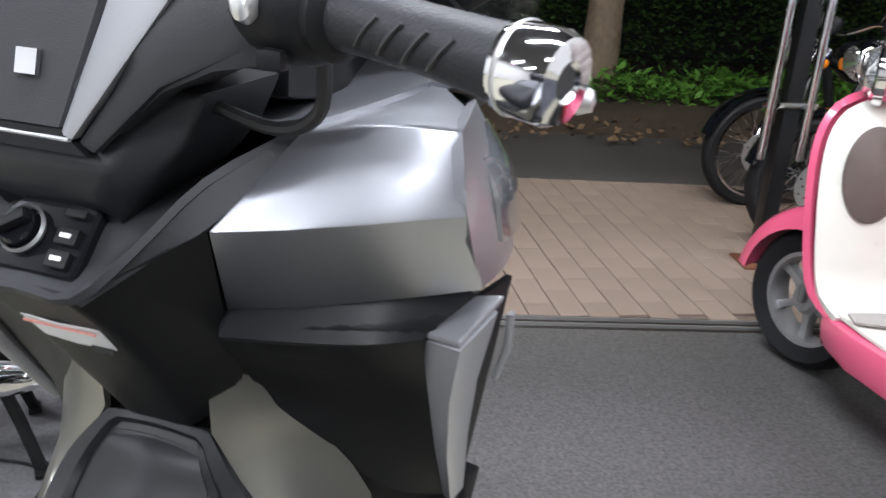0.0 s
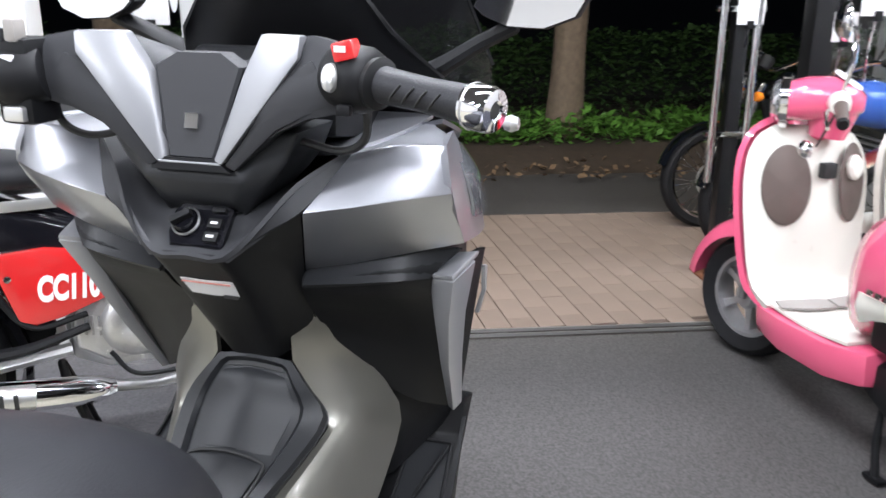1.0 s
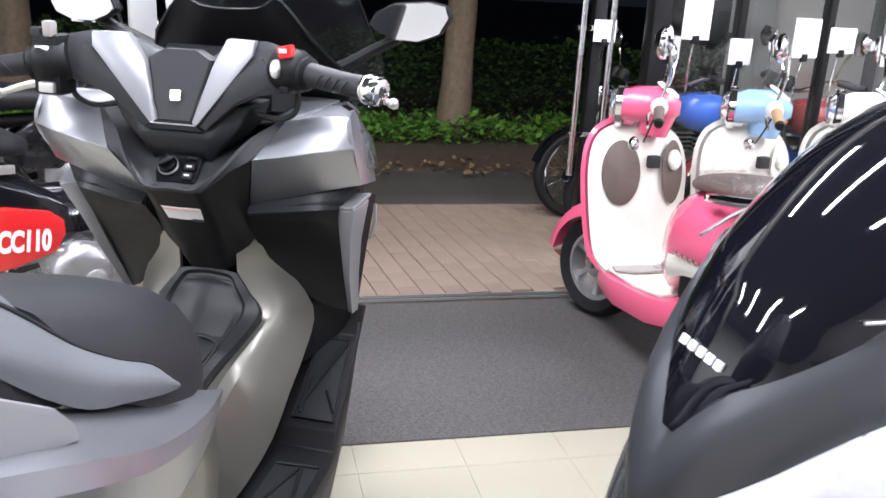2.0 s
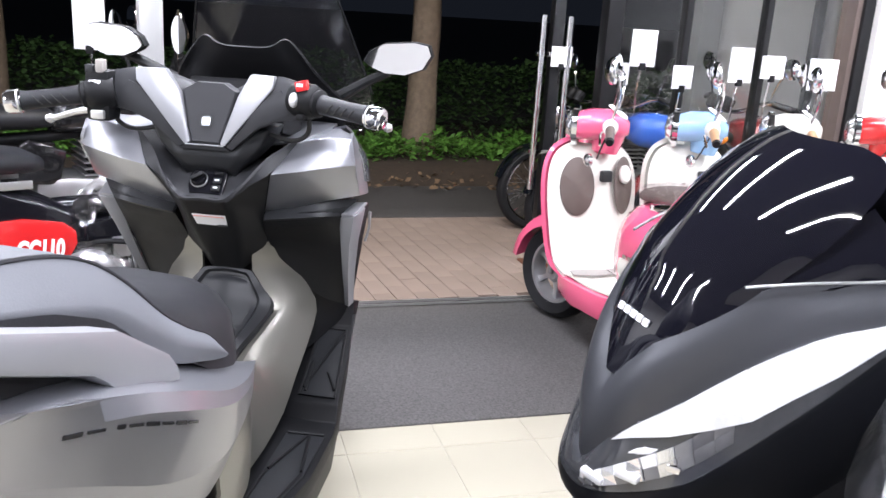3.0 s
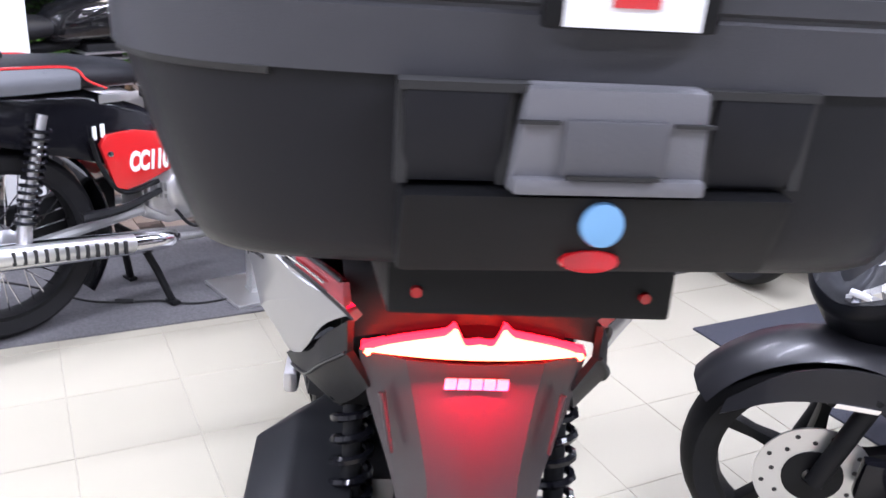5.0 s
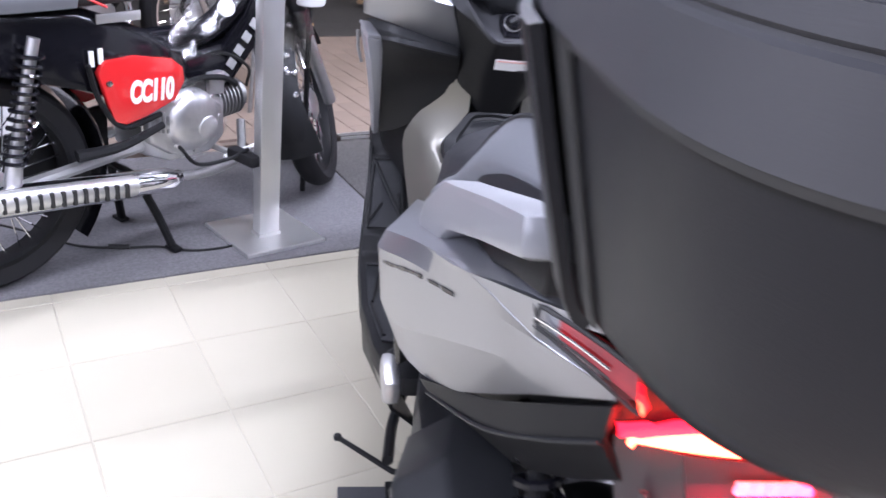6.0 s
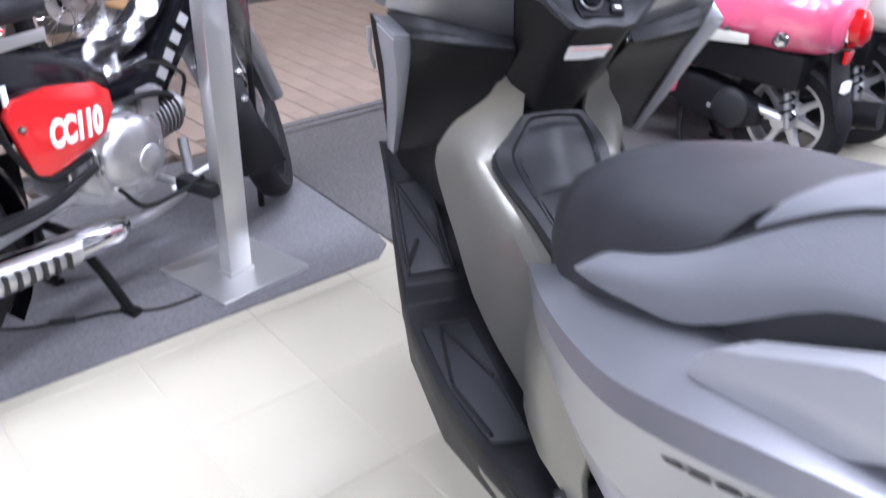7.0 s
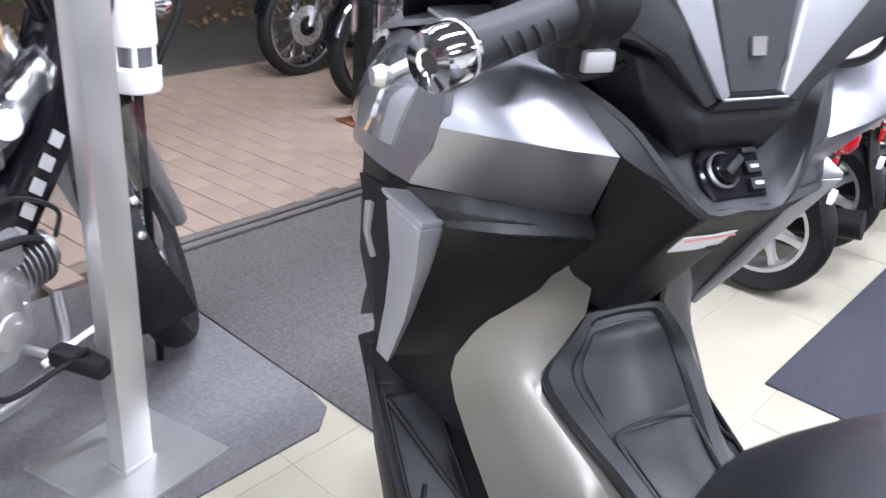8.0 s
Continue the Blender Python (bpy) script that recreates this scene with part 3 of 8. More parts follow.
def maxi_scooter(m):
    s = thing("maxi_scooter", m, "silver maxi scooter with black rear top box on its centre stand", "scooter")
    # core bodies that close the inside
    part("frame_body", loft([[(sx * w, y, z) for sx, z in ((-1, z0), (1, z0), (0.9, z1), (-0.9, z1))] for y, w, z0, z1 in
         ((0.30, 0.05, 0.30, 0.56), (0.05, 0.10, 0.28, 0.53), (-0.15, 0.15, 0.33, 0.60), (-0.45, 0.17, 0.55, 0.78), (-0.72, 0.15, 0.68, 0.90), (-0.86, 0.10, 0.80, 0.92))]), M_BLACK, s)
    part("front_body", loft([[(sx * w, y, z) for sx, z in ((-1, z0), (1, z0), (1, z1), (-1, z1))] for y, w, z0, z1 in
         ((0.40, 0.06, 0.45, 0.74), (0.44, 0.17, 0.50, 0.86), (0.55, 0.23, 0.55, 0.94), (0.72, 0.20, 0.62, 0.95), (0.86, 0.10, 0.70, 0.88))]), M_BLACK, s, bevel=0.02)

    # inner fairing behind the bars
    both("inner_fairing", [
        [(0.0, 0.212, 0.897), (0.030, 0.212, 0.897), (0.048, 0.213, 0.898), (0.078, 0.228, 0.918), (0.128, 0.252, 0.949)],
        [(0.0, 0.250, 0.855), (0.030, 0.250, 0.855), (0.050, 0.252, 0.856), (0.075, 0.278, 0.862), (0.097, 0.318, 0.852)],
        [(0.0, 0.292, 0.800), (0.028, 0.292, 0.800), (0.048, 0.296, 0.800), (0.066, 0.322, 0.792), (0.090, 0.354, 0.780)],
        [(0.0, 0.352, 0.712), (0.022, 0.352, 0.712), (0.035, 0.354, 0.714), (0.047, 0.362, 0.722), (0.062, 0.366, 0.735)]], M_BLACK, s, n=3)
    both("dash_side", [
        [(0.047, 0.212, 0.898), (0.086, 0.230, 0.936), (0.120, 0.262, 0.980), (0.166, 0.300, 1.012)],
        [(0.052, 0.215, 0.893), (0.104, 0.243, 0.934), (0.133, 0.252, 0.955), (0.176, 0.300, 1.008)]], M_CHAR, s, n=3)
    both("dash_wing", [
        [(0.0, 0.340, 0.958), (0.050, 0.345, 0.958), (0.070, 0.355, 0.960), (0.100, 0.380, 0.970), (0.130, 0.430, 0.990)],
        [(0.0, 0.270, 0.942), (0.052, 0.272, 0.942), (0.074, 0.286, 0.950), (0.105, 0.316, 0.974), (0.140, 0.370, 1.004)],
        [(0.0, 0.240, 0.914), (0.048, 0.240, 0.914), (0.082, 0.256, 0.936), (0.115, 0.284, 0.976), (0.156, 0.326, 1.010)],
        [(0.0, 0.211, 0.899), (0.046, 0.211, 0.900), (0.085, 0.229, 0.938), (0.120, 0.261, 0.982), (0.166, 0.300, 1.014)]], M_CHAR, s, n=3)

    # key panel
    kp = part("key_panel", loft([[Vector((x * k, 0.2475 + (t - 0.5) * 0.036 * k - d * 0.8, 0.920 + (t - 0.5) * 0.042 * k + d)) for x, t in
              ((-0.030, 0.0), (0.037, 0.0), (0.039, 0.1), (0.039, 0.95), (0.034, 1.0), (-0.028, 1.0), (-0.037, 0.8), (-0.037, 0.3))] for k, d in ((1.0, -0.004), (1.0, 0.006), (0.94, 0.008))]), M_GLOSSB, s, "glossy black key panel")
    tilt = facing((-0.014, 0.241, 0.929), (1, 0, 0), (0, 0.65, 0.76))
    axis = tilt @ Matrix.Rotation(radians(-90), 4, "Y")
    part("knob_ring", lathe([(0.0170, 0.000), (0.0185, 0.004), (0.0165, 0.006), (0.0160, 0.004)], axis, 28), M_STEELD, kp)
    part("knob", lathe([(0.0, 0.0), (0.0145, 0.001), (0.0140, 0.010), (0.012, 0.012), (0.0, 0.012)], axis, 28), M_GLOSSB, kp)
    part("knob_grip", box(0.027, 0.009, 0.012, 0, 0, 0.016, tilt @ Matrix.Rotation(radians(35), 4, "Z")), M_BLACK, kp, bevel=0.003)
    for i, h in enumerate((0.938, 0.925, 0.912)):
        b = facing((0.024, 0.2635 - i * 0.0115 - 0.009, h + 0.003), (1, 0, 0), (0, 0.65, 0.76))
        bt = part("button", box(0.018, 0.0125 if i else 0.006, 0.006, 0, 0, 0.004, b), M_BLACK, kp, bevel=0.0015)
        if i:
            part("button_mark", box(0.009, 0.003, 0.001, 0, 0, 0.0077, b), M_BADGE, bt)
    # warning sticker
    st = part("warning_sticker", skin([[(x, 0.246 + 0.0028 * k * k - 0.0, 0.857) for k, x in zip((-1, 0, 1), (-0.036, 0, 0.036))],
              [(x, 0.266 + 0.0028 * k * k, 0.831) for k, x in zip((-1, 0, 1), (-0.033, 0, 0.033))]], 0.001, flip=True), M_PAPER, s, "white warning sticker with an orange line")
    part("sticker_band", box(0.066, 0.0012, 0.0018, 0, 0.2476, 0.8525, None), M_PALER, st)
    part("sticker_bar", box(0.020, 0.0015, 0.004, 0.024, 0.2635, 0.831, None), M_INK, st)

    # knee panels, silver cowl, side trim
    both("knee_panel", [
        [(0.094, 0.330, 0.858), (0.160, 0.334, 0.872), (0.225, 0.340, 0.886), (0.288, 0.372, 0.888)],
        [(0.098, 0.306, 0.838), (0.160, 0.308, 0.846), (0.222, 0.318, 0.853), (0.255, 0.346, 0.850)],
        [(0.092, 0.352, 0.785), (0.150, 0.372, 0.775), (0.205, 0.392, 0.765), (0.246, 0.402, 0.760)],
        [(0.112, 0.378, 0.735), (0.158, 0.405, 0.700), (0.200, 0.435, 0.675), (0.240, 0.455, 0.670)],
        [(0.140, 0.402, 0.690), (0.170, 0.425, 0.655), (0.205, 0.452, 0.625), (0.246, 0.500, 0.600)]], M_BLACK, s, n=3, smooth=50)
    both("ledge", [
        [(0.100, 0.322, 0.858), (0.165, 0.326, 0.874), (0.228, 0.333, 0.888), (0.284, 0.366, 0.890)],
        [(0.102, 0.300, 0.843), (0.165, 0.302, 0.851), (0.222, 0.312, 0.857), (0.253, 0.341, 0.854)]], M_DARK, s, n=3)
    both("cowl_panel", [
        [(0.168, 0.560, 1.006), (0.205, 0.510, 1.022), (0.232, 0.440, 1.026), (0.258, 0.400, 1.024)],
        [(0.172, 0.300, 1.013), (0.215, 0.296, 1.024), (0.252, 0.292, 1.029), (0.286, 0.300, 1.028)],
        [(0.131, 0.248, 0.950), (0.185, 0.250, 0.960), (0.242, 0.262, 0.970), (0.296, 0.290, 0.976)],
        [(0.094, 0.326, 0.850), (0.160, 0.324, 0.868), (0.230, 0.326, 0.888), (0.297, 0.346, 0.902)]], M_SILVER, s, n=1, thick=0.01, bevel=0.006)
    both("cowl_side", [
        [(0.286, 0.300, 1.028), (0.270, 0.380, 1.030), (0.248, 0.460, 1.018), (0.205, 0.600, 0.990), (0.150, 0.760, 0.950)],
        [(0.296, 0.291, 0.976), (0.292, 0.380, 0.972), (0.274, 0.470, 0.960), (0.236, 0.620, 0.930), (0.175, 0.780, 0.885)],
        [(0.294, 0.347, 0.902), (0.294, 0.410, 0.893), (0.284, 0.490, 0.880), (0.246, 0.640, 0.845), (0.175, 0.790, 0.800)]], M_SILVER, s, n=3, thick=0.008)
    both("inner_cowl", [
        [(0.168, 0.302, 1.015), (0.145, 0.372, 1.006), (0.100, 0.400, 0.992), (0.050, 0.410, 0.985)],
        [(0.200, 0.430, 1.024), (0.160, 0.470, 1.020), (0.110, 0.500, 1.015), (0.050, 0.520, 1.012)],
        [(0.190, 0.560, 1.022), (0.150, 0.570, 1.022), (0.100, 0.580, 1.020), (0.050, 0.580, 1.018)]], M_SILVER, s, n=3, thick=0.005)
    both("turn_signal_lens", [
        [(0.281, 0.350, 1.012), (0.268, 0.420, 1.010), (0.246, 0.510, 0.994), (0.212, 0.620, 0.965)],
        [(0.298, 0.360, 0.972), (0.290, 0.440, 0.966), (0.268, 0.530, 0.950), (0.234, 0.640, 0.925)],
        [(0.298, 0.390, 0.925), (0.295, 0.450, 0.915), (0.280, 0.540, 0.898), (0.246, 0.650, 0.872)]], M_LENSC, s, "clear grey lens in the cowl", n=3, thick=0.004)
    both("side_trim", [
        [(0.250, 0.350, 0.850), (0.286, 0.334, 0.855), (0.299, 0.392, 0.866)],
        [(0.247, 0.385, 0.780), (0.270, 0.372, 0.785), (0.281, 0.416, 0.788)],
        [(0.242, 0.430, 0.700), (0.258, 0.418, 0.700), (0.266, 0.458, 0.704)],
        [(0.236, 0.492, 0.602), (0.247, 0.484, 0.600), (0.252, 0.512, 0.602)]], M_SATIN, s, "satin silver trim", n=1, thick=0.008, bevel=0.005)
    both("trim_backing", [[(0.270, 0.402, 0.860), (0.280, 0.520, 0.845)], [(0.262, 0.440, 0.760), (0.272, 0.490, 0.750)], [(0.240, 0.500, 0.610), (0.246, 0.530, 0.610)]], M_BLACK, s, n=1, thick=0.006)
    both("trim_cap", [[(0.250, 0.350, 0.851), (0.286, 0.334, 0.856)], [(0.262, 0.385, 0.872), (0.300, 0.404, 0.870)]], M_SATIN, s, n=1, thick=0.008, bevel=0.003)
    both("trim_fin", [[(0.299, 0.420, 0.852), (0.296, 0.436, 0.810), (0.286, 0.440, 0.778)], [(0.298, 0.438, 0.848), (0.294, 0.452, 0.810), (0.285, 0.452, 0.774)]], M_SATIN, s, n=1, thick=0.006, bevel=0.002)

    # tunnel in champagne grey with its pad
    both("leg_trim", [
        [(0.064, 0.347, 0.785), (0.078, 0.350, 0.782), (0.094, 0.358, 0.777)],
        [(0.057, 0.352, 0.712), (0.098, 0.372, 0.722), (0.145, 0.400, 0.705)],
        [(0.107, 0.350, 0.640), (0.132, 0.372, 0.652), (0.182, 0.428, 0.632)],
        [(0.104, 0.322, 0.612), (0.132, 0.346, 0.618), (0.180, 0.420, 0.570)],
        [(0.080, 0.250, 0.574), (0.110, 0.270, 0.570), (0.165, 0.340, 0.480)],
        [(0.072, 0.200, 0.556), (0.108, 0.210, 0.548), (0.158, 0.270, 0.420)],
        [(0.075, 0.090, 0.545), (0.120, 0.100, 0.540), (0.158, 0.140, 0.400)],
        [(0.095, -0.020, 0.590), (0.150, -0.010, 0.590), (0.168, 0.000, 0.420)],
        [(0.120, -0.110, 0.650), (0.196, -0.060, 0.650), (0.205, -0.080, 0.470)],
        [(0.140, -0.220, 0.690), (0.228, -0.180, 0.650), (0.235, -0.200, 0.500)],
        [(0.150, -0.360, 0.700), (0.246, -0.330, 0.640), (0.245, -0.340, 0.540)]], M_CHAMP, s, "champagne grey tunnel panel", n=2, thick=0.006)
    pad_grid = refined([
        [(-0.054, 0.360, 0.706), (0, 0.360, 0.712), (0.054, 0.360, 0.706)],
        [(-0.084, 0.350, 0.672), (0, 0.336, 0.688), (0.084, 0.350, 0.672)],
        [(-0.110, 0.346, 0.634), (0, 0.312, 0.654), (0.110, 0.346, 0.634)],
        [(-0.095, 0.282, 0.600), (0, 0.268, 0.617), (0.095, 0.282, 0.600)],
        [(-0.074, 0.218, 0.572), (0, 0.212, 0.584), (0.074, 0.218, 0.572)],
        [(-0.070, 0.120, 0.548), (0, 0.115, 0.556), (0.070, 0.120, 0.548)]], 4)
    pad = part("tunnel_pad", skin(pad_grid, 0.012, flip=False), M_DARK, s, "charcoal centre pad", smooth=60)

    def on_pad(u, v, h):
        """A place h above the pad: u across it from -1 to 1, v down it from 0 to 1."""
        r, c = v * (len(pad_grid) - 1), (u + 1) / 2 * (len(pad_grid[0]) - 1)
        i, k = min(int(r), len(pad_grid) - 2), min(int(c), len(pad_grid[0]) - 2)
        a, b = [pad_grid[n][k].lerp(pad_grid[n][k + 1], c - k) for n in (i, i + 1)]
        return a.lerp(b, r - i) + Vector((0, -0.66, 0.75)) * h

    def pad_loop(u0, v0, v1, h, cut=0.0):
        side = [(u0, v) for v in np.linspace(v1, v0 + cut, 14)]
        top = [(u, v0) for u in np.linspace(u0 - cut * 2.5, -u0 + cut * 2.5, 8)]
        low = [(u, v1) for u in np.linspace(-u0, u0, 8)[1:-1]]
        return [on_pad(u, v, h) for u, v in side + top + [(-u, v) for u, v in side[::-1]] + low]
    part("pad_rim", loft([pad_loop(0.99, 0.012, 0.99, 0.000), pad_loop(0.96, 0.020, 0.985, 0.009), pad_loop(0.74, 0.062, 0.96, 0.009, 0.03), pad_loop(0.68, 0.074, 0.955, 0.001, 0.03)], caps=False), M_DARK, pad, "raised hexagonal pad rim", smooth=35)
    face = [[on_pad(u, v, h - 0.004 * abs(u)) for u in np.linspace(-0.60, 0.60, 9)] for v, h in zip(np.linspace(0.135, 0.60, 10), (0.001, 0.006, 0.007, 0.007, 0.007, 0.007, 0.007, 0.006, 0.005, 0.002))]
    part("pad_face", skin(face, 0.006, flip=False), M_DARK, pad, smooth=40)
    part("pad_slot", skin([[on_pad(u, v, 0.0022) for u in np.linspace(-0.62, 0.62, 7)] for v in (0.082, 0.118)], 0.003, flip=False), M_INK, pad, "black grip slot")
    lid = part("fuel_lid", skin([[on_pad(u, v, 0.006 - 0.003 * abs(u)) for u in np.linspace(-0.62, 0.62, 9)] for v in np.linspace(0.64, 0.95, 8)], 0.006, flip=False), M_DARK, pad, smooth=60, bevel=0.002)
    part("lid_gap", tube([on_pad(u, v, 0.0045) for u, v in ((-0.66, 0.92), (-0.66, 0.70), (-0.54, 0.635), (0.0, 0.620), (0.54, 0.635), (0.66, 0.70), (0.66, 0.92))], 0.0024, 6, 3), M_INK, lid)

    # footboards
    for sx in (1, -1):
        def fx(pts):
            return [[(sx * x, y, z) for x, y, z in r] for r in pts]
        fb = part("footboard", skin(fx([
            [(0.130, 0.545, 0.600), (0.205, 0.555, 0.600), (0.246, 0.545, 0.590)],
            [(0.125, 0.515, 0.536), (0.205, 0.525, 0.534), (0.249, 0.537, 0.531)],
            [(0.122, 0.425, 0.475), (0.205, 0.430, 0.475), (0.258, 0.430, 0.476)],
            [(0.120, 0.332, 0.416), (0.210, 0.326, 0.418), (0.266, 0.320, 0.421)],
            [(0.120, 0.318, 0.384), (0.210, 0.310, 0.384), (0.268, 0.304, 0.386)],
            [(0.120, 0.255, 0.380), (0.212, 0.255, 0.380), (0.272, 0.255, 0.382)],
            [(0.120, 0.080, 0.378), (0.212, 0.080, 0.378), (0.272, 0.090, 0.380)],
            [(0.125, -0.080, 0.392), (0.205, -0.080, 0.392), (0.256, -0.080, 0.394)],
            [(0.140, -0.200, 0.410), (0.205, -0.200, 0.410), (0.232, -0.190, 0.412)]]), 0.035, flip=sx < 0), M_BLACK, s, bevel=0.004)
        p1 = part("foot_pad", skin(fx([[(0.176, 0.500, 0.531), (0.208, 0.507, 0.530), (0.238, 0.505, 0.527)], [(0.172, 0.425, 0.480), (0.208, 0.430, 0.480), (0.248, 0.432, 0.482)], [(0.170, 0.345, 0.428), (0.208, 0.340, 0.428), (0.254, 0.336, 0.430)]]), 0.004, flip=sx < 0), M_DARK, fb, bevel=0.002)
        part("foot_pad", skin(fx([[(0.172, 0.245, 0.385), (0.210, 0.245, 0.385), (0.258, 0.245, 0.386)], [(0.172, 0.080, 0.383), (0.210, 0.080, 0.383), (0.258, 0.085, 0.384)], [(0.176, -0.070, 0.397), (0.206, -0.070, 0.397), (0.240, -0.065, 0.398)]]), 0.004, flip=sx < 0), M_DARK, fb, bevel=0.002)
        for a, b in (((0.236, 0.498, 0.530), (0.176, 0.360, 0.441)), ((0.182, 0.420, 0.480), (0.182, 0.352, 0.436)), ((0.250, 0.352, 0.444), (0.222, 0.400, 0.464))):
            part("pad_rib", tube([(sx * a[0], a[1], a[2]), (sx * b[0], b[1], b[2])], 0.0035, 6, 1), M_BLACK, p1)
        part("pad_edge", tube([(sx * x, y, z) for x, y, z in ((0.176, 0.503, 0.534), (0.238, 0.508, 0.530), (0.254, 0.336, 0.432), (0.170, 0.342, 0.430), (0.176, 0.503, 0.534))], 0.0030, 6, 1), M_BLACK, p1)
        for a, b in (((0.222, 0.235, 0.387), (0.182, 0.090, 0.386)), ((0.226, 0.235, 0.387), (0.250, 0.090, 0.386)), ((0.178, 0.080, 0.386), (0.182, -0.055, 0.397)), ((0.252, 0.080, 0.386), (0.236, -0.050, 0.398)), ((0.176, 0.243, 0.387), (0.256, 0.243, 0.388))):
            part("pad_rib", tube([(sx * a[0], a[1], a[2]), (sx * b[0], b[1], b[2])], 0.0035, 6, 1), M_BLACK, fb)
        part("skirt", skin(fx([
            [(0.250, 0.545, 0.560), (0.256, 0.430, 0.455), (0.270, 0.290, 0.365), (0.272, 0.080, 0.362), (0.240, -0.180, 0.395)],
            [(0.235, 0.540, 0.420), (0.250, 0.430, 0.350), (0.262, 0.290, 0.280), (0.262, 0.080, 0.275), (0.225, -0.170, 0.320)],
            [(0.180, 0.520, 0.340), (0.200, 0.400, 0.260), (0.205, 0.290, 0.210), (0.200, 0.080, 0.205), (0.170, -0.150, 0.260)]]), 0.006, flip=sx > 0), M_BLACK, s, smooth=50)
        part("skirt_trim", skin(fx([[(0.252, -0.04, 0.372), (0.246, -0.11, 0.384), (0.228, -0.19, 0.396)], [(0.250, -0.05, 0.330), (0.242, -0.12, 0.335), (0.222, -0.20, 0.350)]]), 0.005, flip=sx > 0), M_CHAMP, s)
        # folded passenger peg
        peg = part("passenger_peg", box(0.026, 0.085, 0.040, sx * 0.250, -0.330, 0.505, None), M_ALU, s, "cast alloy folded passenger peg", bevel=0.010)
        part("peg_bracket", tube([(sx * 0.17, -0.30, 0.56), (sx * 0.22, -0.29, 0.53), (sx * 0.245, -0.285, 0.51)], 0.014, 8), M_BLACK, peg)

    # seat
    def ring(y, z0, z1, w0, w1, k=9):
        pts = [(-w0, y, z0)]
        for a in np.linspace(math.pi, 0, k):
            c = math.cos(a)
            pts.append((math.copysign(abs(c) ** 0.7, c) * w1, y, z0 + (z1 - z0) * (0.30 + 0.70 * math.sin(a) ** 0.7)))
        return pts + [(w0, y, z0)]
    seat = part("seat", loft([ring(*r) for r in ((0.128, 0.590, 0.625, 0.020, 0.030), (0.118, 0.585, 0.665, 0.060, 0.070), (0.095, 0.590, 0.718, 0.090, 0.104), (0.050, 0.610, 0.768, 0.120, 0.128),
                (-0.020, 0.632, 0.815, 0.160, 0.158), (-0.090, 0.664, 0.842, 0.182, 0.178), (-0.200, 0.722, 0.868, 0.190, 0.186), (-0.290, 0.775, 0.890, 0.188, 0.184), (-0.350, 0.805, 0.915, 0.182, 0.176))]), M_SEAT, s, "black vinyl rider seat", smooth=70)
    part("seat_rear", loft([ring(*r) for r in ((-0.320, 0.815, 0.895, 0.120, 0.120), (-0.370, 0.835, 0.940, 0.150, 0.150), (-0.440, 0.870, 0.975, 0.160, 0.158), (-0.540, 0.920, 1.010, 0.165, 0.160),
                (-0.650, 0.950, 1.034, 0.160, 0.152), (-0.780, 0.975, 1.042, 0.140, 0.130), (-0.880, 0.985, 1.030, 0.110, 0.100))]), M_SEATG, seat, "grey vinyl passenger seat", smooth=70)
    for sx in (1, -1):
        rows = [[(sx * x, y, z) for x, y, z in r] for r in (
            [(0.186, -0.150, 0.738), (0.195, -0.152, 0.733), (0.190, -0.150, 0.726)],
            [(0.181, -0.200, 0.783), (0.201, -0.205, 0.764), (0.196, -0.205, 0.744)],
            [(0.178, -0.270, 0.820), (0.204, -0.280, 0.800), (0.200, -0.280, 0.772)],
            [(0.175, -0.345, 0.868), (0.205, -0.350, 0.835), (0.201, -0.360, 0.803)],
            [(0.169, -0.430, 0.938), (0.201, -0.430, 0.885), (0.198, -0.430, 0.850)],
            [(0.163, -0.510, 0.988), (0.196, -0.510, 0.936), (0.194, -0.510, 0.914)],
            [(0.158, -0.610, 1.018), (0.188, -0.610, 0.970), (0.188, -0.610, 0.955)],
            [(0.145, -0.740, 1.030), (0.172, -0.740, 0.998), (0.172, -0.740, 0.990)],
            [(0.115, -0.860, 1.020), (0.140, -0.860, 1.000), (0.140, -0.860, 0.994)])]
        part("seat_side", skin(refined(rows, 3), 0.012, flip=sx < 0), M_SEATG, seat, "grey vinyl seat bolster", smooth=60)
        part("piping", tube([r[0] for r in rows], 0.0030, 6, 4), M_SEAT, seat)
        part("seat_base", skin(refined([[(sx * x, y, z) for x, y, z in r] for r in (
            [(0.180, -0.380, 0.850), (0.184, -0.380, 0.815)], [(0.193, -0.470, 0.905), (0.196, -0.470, 0.850)], [(0.192, -0.560, 0.945), (0.196, -0.560, 0.880)],
            [(0.184, -0.680, 0.980), (0.190, -0.680, 0.915)], [(0.164, -0.800, 1.000), (0.180, -0.800, 0.950)], [(0.130, -0.900, 1.000), (0.140, -0.900, 0.970)])], 3, False), 0.008, flip=sx < 0), M_SEAT, seat)
        # grab rail
        rail = part("grab_rail", prism([(-0.448, 0.822), (-0.456, 0.846), (-0.480, 0.872), (-0.596, 0.945), (-0.655, 0.966), (-0.82, 1.026), (-0.915, 1.058), (-0.925, 1.030),
                     (-0.783, 0.972), (-0.650, 0.914), (-0.625, 0.896), (-0.604, 0.878), (-0.575, 0.866), (-0.500, 0.838)], sx * 0.205, sx * 0.250), M_SATIN, s, "satin silver grab rail", bevel=0.008)
